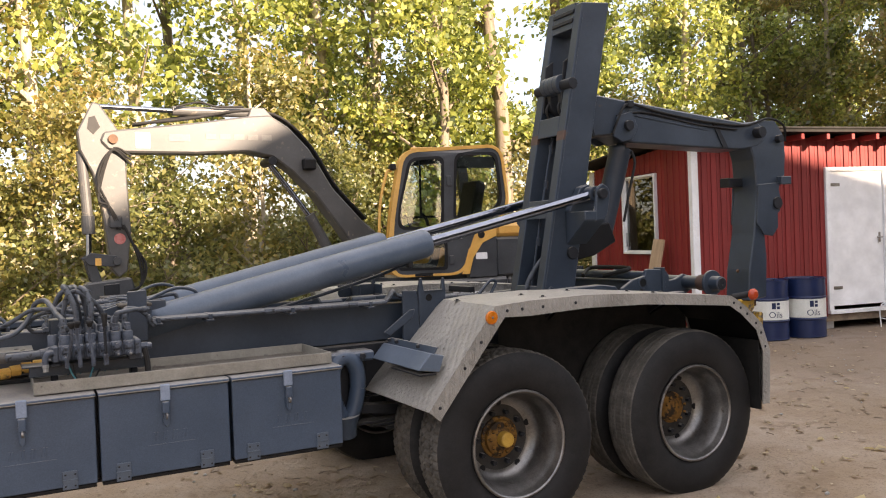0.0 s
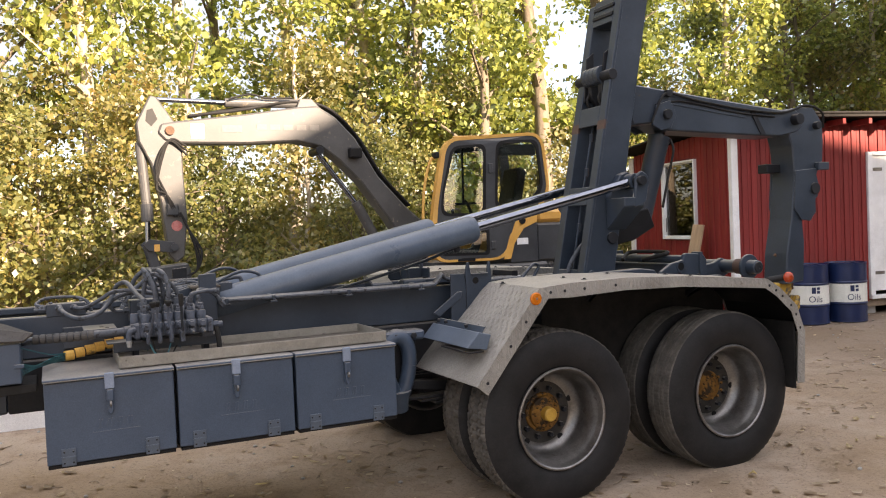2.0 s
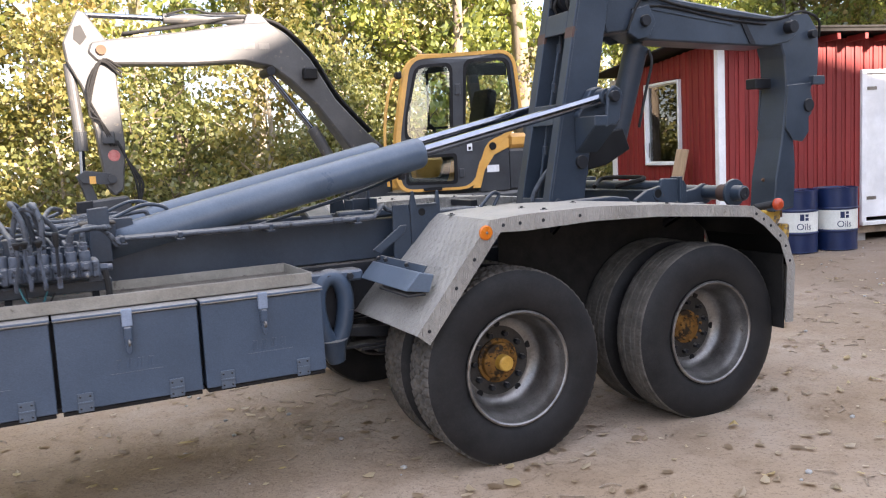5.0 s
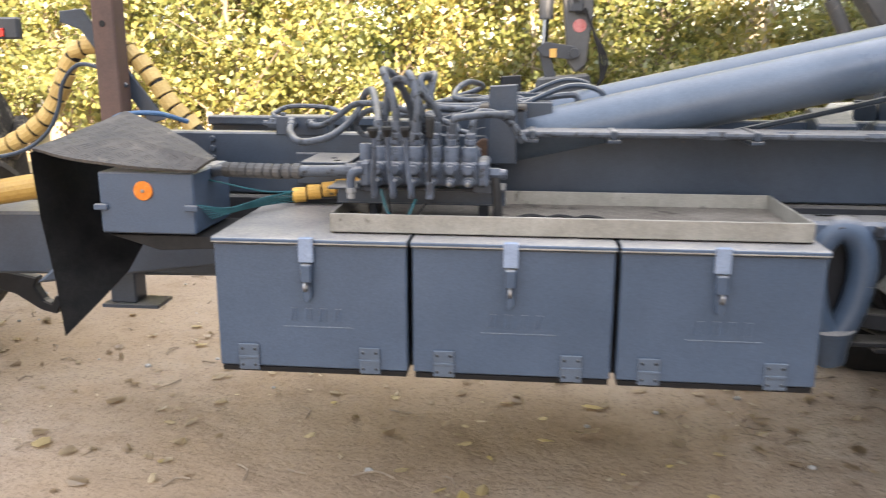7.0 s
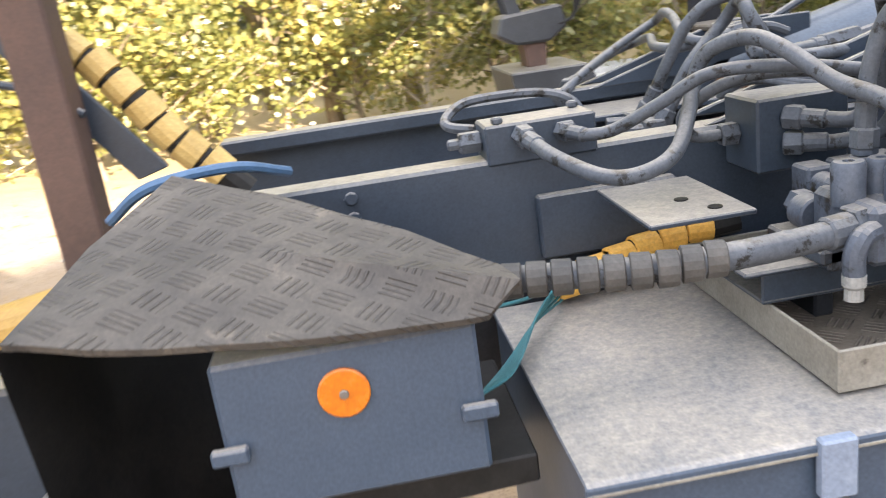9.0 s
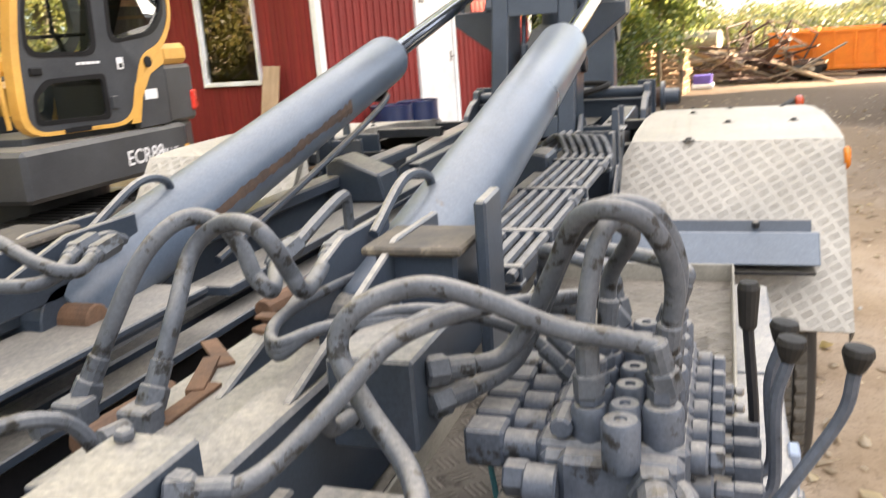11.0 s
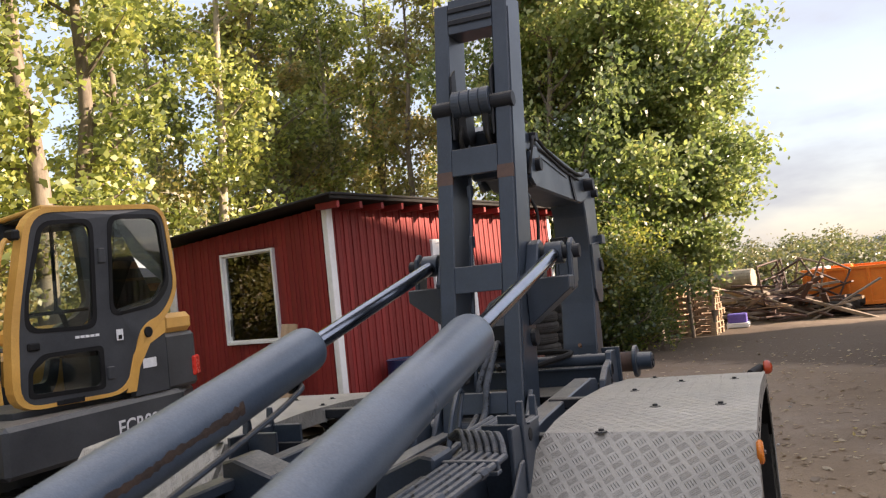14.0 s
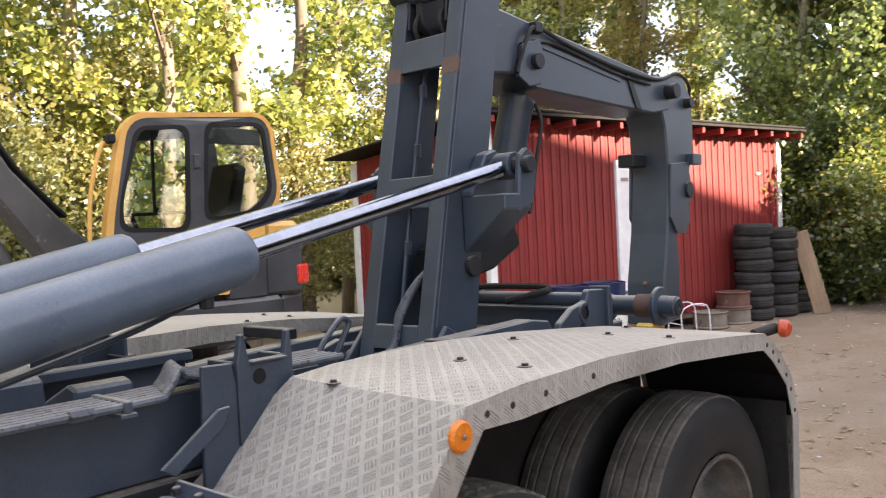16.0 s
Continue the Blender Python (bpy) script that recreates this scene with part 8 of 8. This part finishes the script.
for k, (x, y) in enumerate(spots):
    i = 4 if (x, y) in BROAD else 5 if (x, y) in SLIM else ((0, 1, 3, 2, 0, 3, 1) if x < 4 else (0, 2, 3, 2, 0, 1, 2))[g.randrange(7)]
    m = Matrix.Translation((x, y, 0)) @ Matrix.Rotation(g.uniform(0, 6.28), 4, "Z")
    if i not in used:
        used.add(i)
        PROTO[i].matrix_basis = m
    else:
        ob = copy_thing(PROTO[i], m)
        s = g.uniform(0.85, 1.12)
        ob.scale = (s, s, g.uniform(0.9, 1.1))
spots, x = [], -19.0
while x < 16:
    if not 5.5 < x < 14:
        spots.append((x, 9.9 + g.uniform(-0.6, 0.9)))
    else:
        spots.append((x, 10.3 + g.uniform(-0.3, 0.6)))
    x += g.uniform(0.75, 1.3)
spots += [(14.6, 3.3), (15.3, 2.9), (14.9, 2.8), (15.7, 3.3), (14.2, 3.9), (15.0, 3.7), (14.5, 2.9), (16.4, 3.4), (15.2, 4.2), (17.2, 4.0), (19.6, 4.0), (21.5, 4.4), (16.2, 5.2), (14.3, 4.6), (14.2, 5.8)]
used = set()
for k, (x, y) in enumerate(spots):
    i = g.randrange(3) if x < 13.9 else 3
    m = Matrix.Translation((x, y, -0.02)) @ Matrix.Rotation(g.uniform(0, 6.28), 4, "Z")
    if i not in used:
        used.add(i)
        BUSH[i].matrix_basis = m
    else:
        ob = copy_thing(BUSH[i], m)
        s = g.uniform(0.7, 1.1)
        ob.scale = (s, s, s)

# far wood round the yard
def far_wood():
    c = []
    rr = random.Random(8)
    for k in range(215):
        a = rr.uniform(-0.62, 0.85) if k > 60 else rr.uniform(-0.10, 0.22)
        d = rr.uniform(58, 82) if k > 60 else rr.uniform(33, 50)
        h, w = rr.uniform(1.2, 2.3), rr.uniform(1.3, 2.6)
        if k % 7 == 0:
            h *= 1.6
        if k <= 60:
            h, w = h * 0.55, w * 0.7
        x, y = d * math.cos(a), d * math.sin(a) * 0.9 - 3
        for n in range(13):
            f = rr.uniform(0.04, 0.95)
            q = w * math.sqrt(max(0.05, 1 - (2 * f - 0.9) ** 2)) * 0.7
            c.append((x + rr.uniform(-q, q), y + rr.uniform(-q, q), h * f))
    me = leaf_cloud(c, 115, 0.45, 0.15, 77, leaf_material("hedgerow_leaves", [(0.1, (0.062, 0.080, 0.026)), (0.5, (0.125, 0.140, 0.045)), (0.9, (0.26, 0.205, 0.075))]), "far_wood")
    tagged(new("far_wood", me), "distant green and ochre hedgerow trees", "trees", kind="stuff")
    c = []
    for k in range(190):
        x, y, h, w = -26 + 0.30 * k, rr.uniform(16.8, 21.0), rr.uniform(1.6, 3.6), rr.uniform(0.8, 1.4)
        for n in range(9):
            f = rr.uniform(0.03, 1.0)
            c.append((x + rr.uniform(-w, w), y + rr.uniform(-w, w), h * f))
    me = leaf_cloud(c, 60, 0.34, 0.15, 78, leaf_material("sunlit_thicket_leaves", [(0.1, (0.055, 0.068, 0.018)), (0.45, (0.16, 0.165, 0.042)), (0.9, (0.34, 0.27, 0.075))]), "thicket")
    tagged(new("thicket", me), "sunlit yellow-green thicket behind the poplars", "shrubs", kind="stuff")


far_wood()
fh = thing("far_house", (180.0, -20.5, 0), "distant grey-roofed farmhouse between trees", "house")
part("wall", box(178, 184, -22.6, -18.8, -0.2, 1.2, 0.02), WHITEP, fh)
part("roof", prism([(-22.9, 1.1), (-18.5, 1.1), (-19.2, 2.3), (-22.2, 2.3)], 177.6, 184.4, 0.02, plane="yz"), TINM, fh)


# ---- dry leaves, twigs and stones on the ground ----
def litter():
    gg = np.random.default_rng(3)
    n = 4200
    xy = np.stack([gg.uniform(-7, 16, n), gg.uniform(-4, 9, n)], 1)
    near = gg.random(n) < 0.35
    xy[near] = np.stack([gg.uniform(-5, 6, near.sum()), gg.uniform(-3, 2.5, near.sum())], 1)
    far = gg.random(n) < 0.2
    xy[far] = np.stack([gg.uniform(3, 13, far.sum()), gg.uniform(-4, 0.2, far.sum())], 1)
    s = gg.uniform(0.012, 0.060, n) * gg.uniform(0.6, 1.0, n)
    a = gg.uniform(0, 6.28, n)
    z = np.array([ground_height(px, py) for px, py in xy]) + 0.006
    d = np.stack([np.cos(a), np.sin(a), gg.uniform(-0.25, 0.25, n)], 1) * s[:, None]
    e = np.stack([-np.sin(a), np.cos(a), gg.uniform(-0.35, 0.35, n)], 1) * s[:, None] * gg.uniform(0.45, 0.8, (n, 1))
    c = np.concatenate([xy, z[:, None]], 1)
    up = np.array([0, 0, 1.0]) * (s * gg.uniform(0.05, 0.5, n))[:, None]
    ring = []
    for k in range(6):
        t = k * math.pi / 3
        r = gg.uniform(0.55, 1.15, (n, 1))
        ring.append(c + (d * math.cos(t) + e * math.sin(t)) * r + up * abs(math.cos(t)) * gg.uniform(0.2, 1.6, (n, 1)))
    v = np.stack(ring, 1).reshape(-1, 3)
    v[:, 2] = np.maximum(v[:, 2], 0.003)
    me = bpy.data.meshes.new("fallen_leaves")
    me.from_pydata(v.tolist(), [], [(6 * k + a, 6 * k + b, 6 * k + g2, 6 * k + h2) for k in range(n) for a, b, g2, h2 in ((0, 1, 2, 3), (0, 3, 4, 5))])
    me.materials.append(leaf_material("dry_leaves", [(0.0, (0.15, 0.10, 0.060)), (0.35, (0.33, 0.24, 0.145)), (0.7, (0.55, 0.45, 0.31)), (0.97, (0.62, 0.47, 0.08))]))
    tagged(new("fallen_leaves", me), "dry curled leaves scattered over the yard", "leaves", kind="stuff")
    bm = bmesh.new()
    rr = random.Random(4)
    for k in range(520):
        x, y = rr.uniform(-5, 9), rr.uniform(-3.5, 5)
        a, n = rr.uniform(0, 6.28), rr.uniform(0.04, 0.16)
        z = ground_height(x, y) + 0.006
        tube([(x, y, z), (x + math.cos(a) * n * 0.5, y + math.sin(a) * n * 0.5, z + 0.008), (x + math.cos(a + 0.4) * n, y + math.sin(a + 0.4) * n, z)], 0.004, 4, 2, bm=bm)
    tagged(part("twigs", bm, OLDWOOD, None), "small dry twigs on the dirt", "twigs", kind="stuff")
    bm = bmesh.new()
    for k in range(420):
        x, y = rr.uniform(-6, 14), rr.uniform(-4, 7)
        r = rr.uniform(0.006, 0.022)
        bmesh.ops.create_icosphere(bm, subdivisions=1, radius=r, matrix=Matrix.Translation((x, y, ground_height(x, y) + r * 0.3)) @ Matrix.Diagonal((1, rr.uniform(0.6, 1), 0.6, 1)))
    tagged(part("pebbles", bm, bpy.data.materials["concrete_block"], None), "small grey stones pressed into the dirt", "stones", kind="stuff")


litter()

# ---- cladding boards of the hut ----
def clad():
    W = 0.164
    bm = box(-W / 2 + 0.003, W / 2 - 0.003, -0.012, 0.012, -0.5, 0.5, 0.0)
    box(-0.022, 0.022, -0.028, -0.012, -0.5, 0.5, 0.0, bm)
    me = mesh_of(bm, "board", REDP)
    n = int(6.9 / W)
    for k in range(n):
        x = 0.10 + W * (k + 0.5)
        if x > 6.60:
            break
        z0 = 2.55 if 2.36 < x < 3.66 else 0.20
        ob = shared("board", me, HUT, (x, 0.015, (z0 + 3.01) / 2), Matrix.Diagonal((1, 1, 3.01 - z0, 1)))
    side = Matrix.Rotation(-math.pi / 2, 4, "Z")
    for k in range(18):
        y = 0.10 + W * (k + 0.5)
        t = 3.01 - 0.072 * y
        if 0.94 < y < 2.11:
            for a, b in ((0.20, 1.26), (2.60, t)):
                shared("board", me, HUT, (0.015, y, (a + b) / 2), side @ Matrix.Diagonal((1, 1, b - a, 1)))
        else:
            shared("board", me, HUT, (0.015, y, (t + 0.20) / 2), side @ Matrix.Diagonal((1, 1, t - 0.20, 1)))


clad()
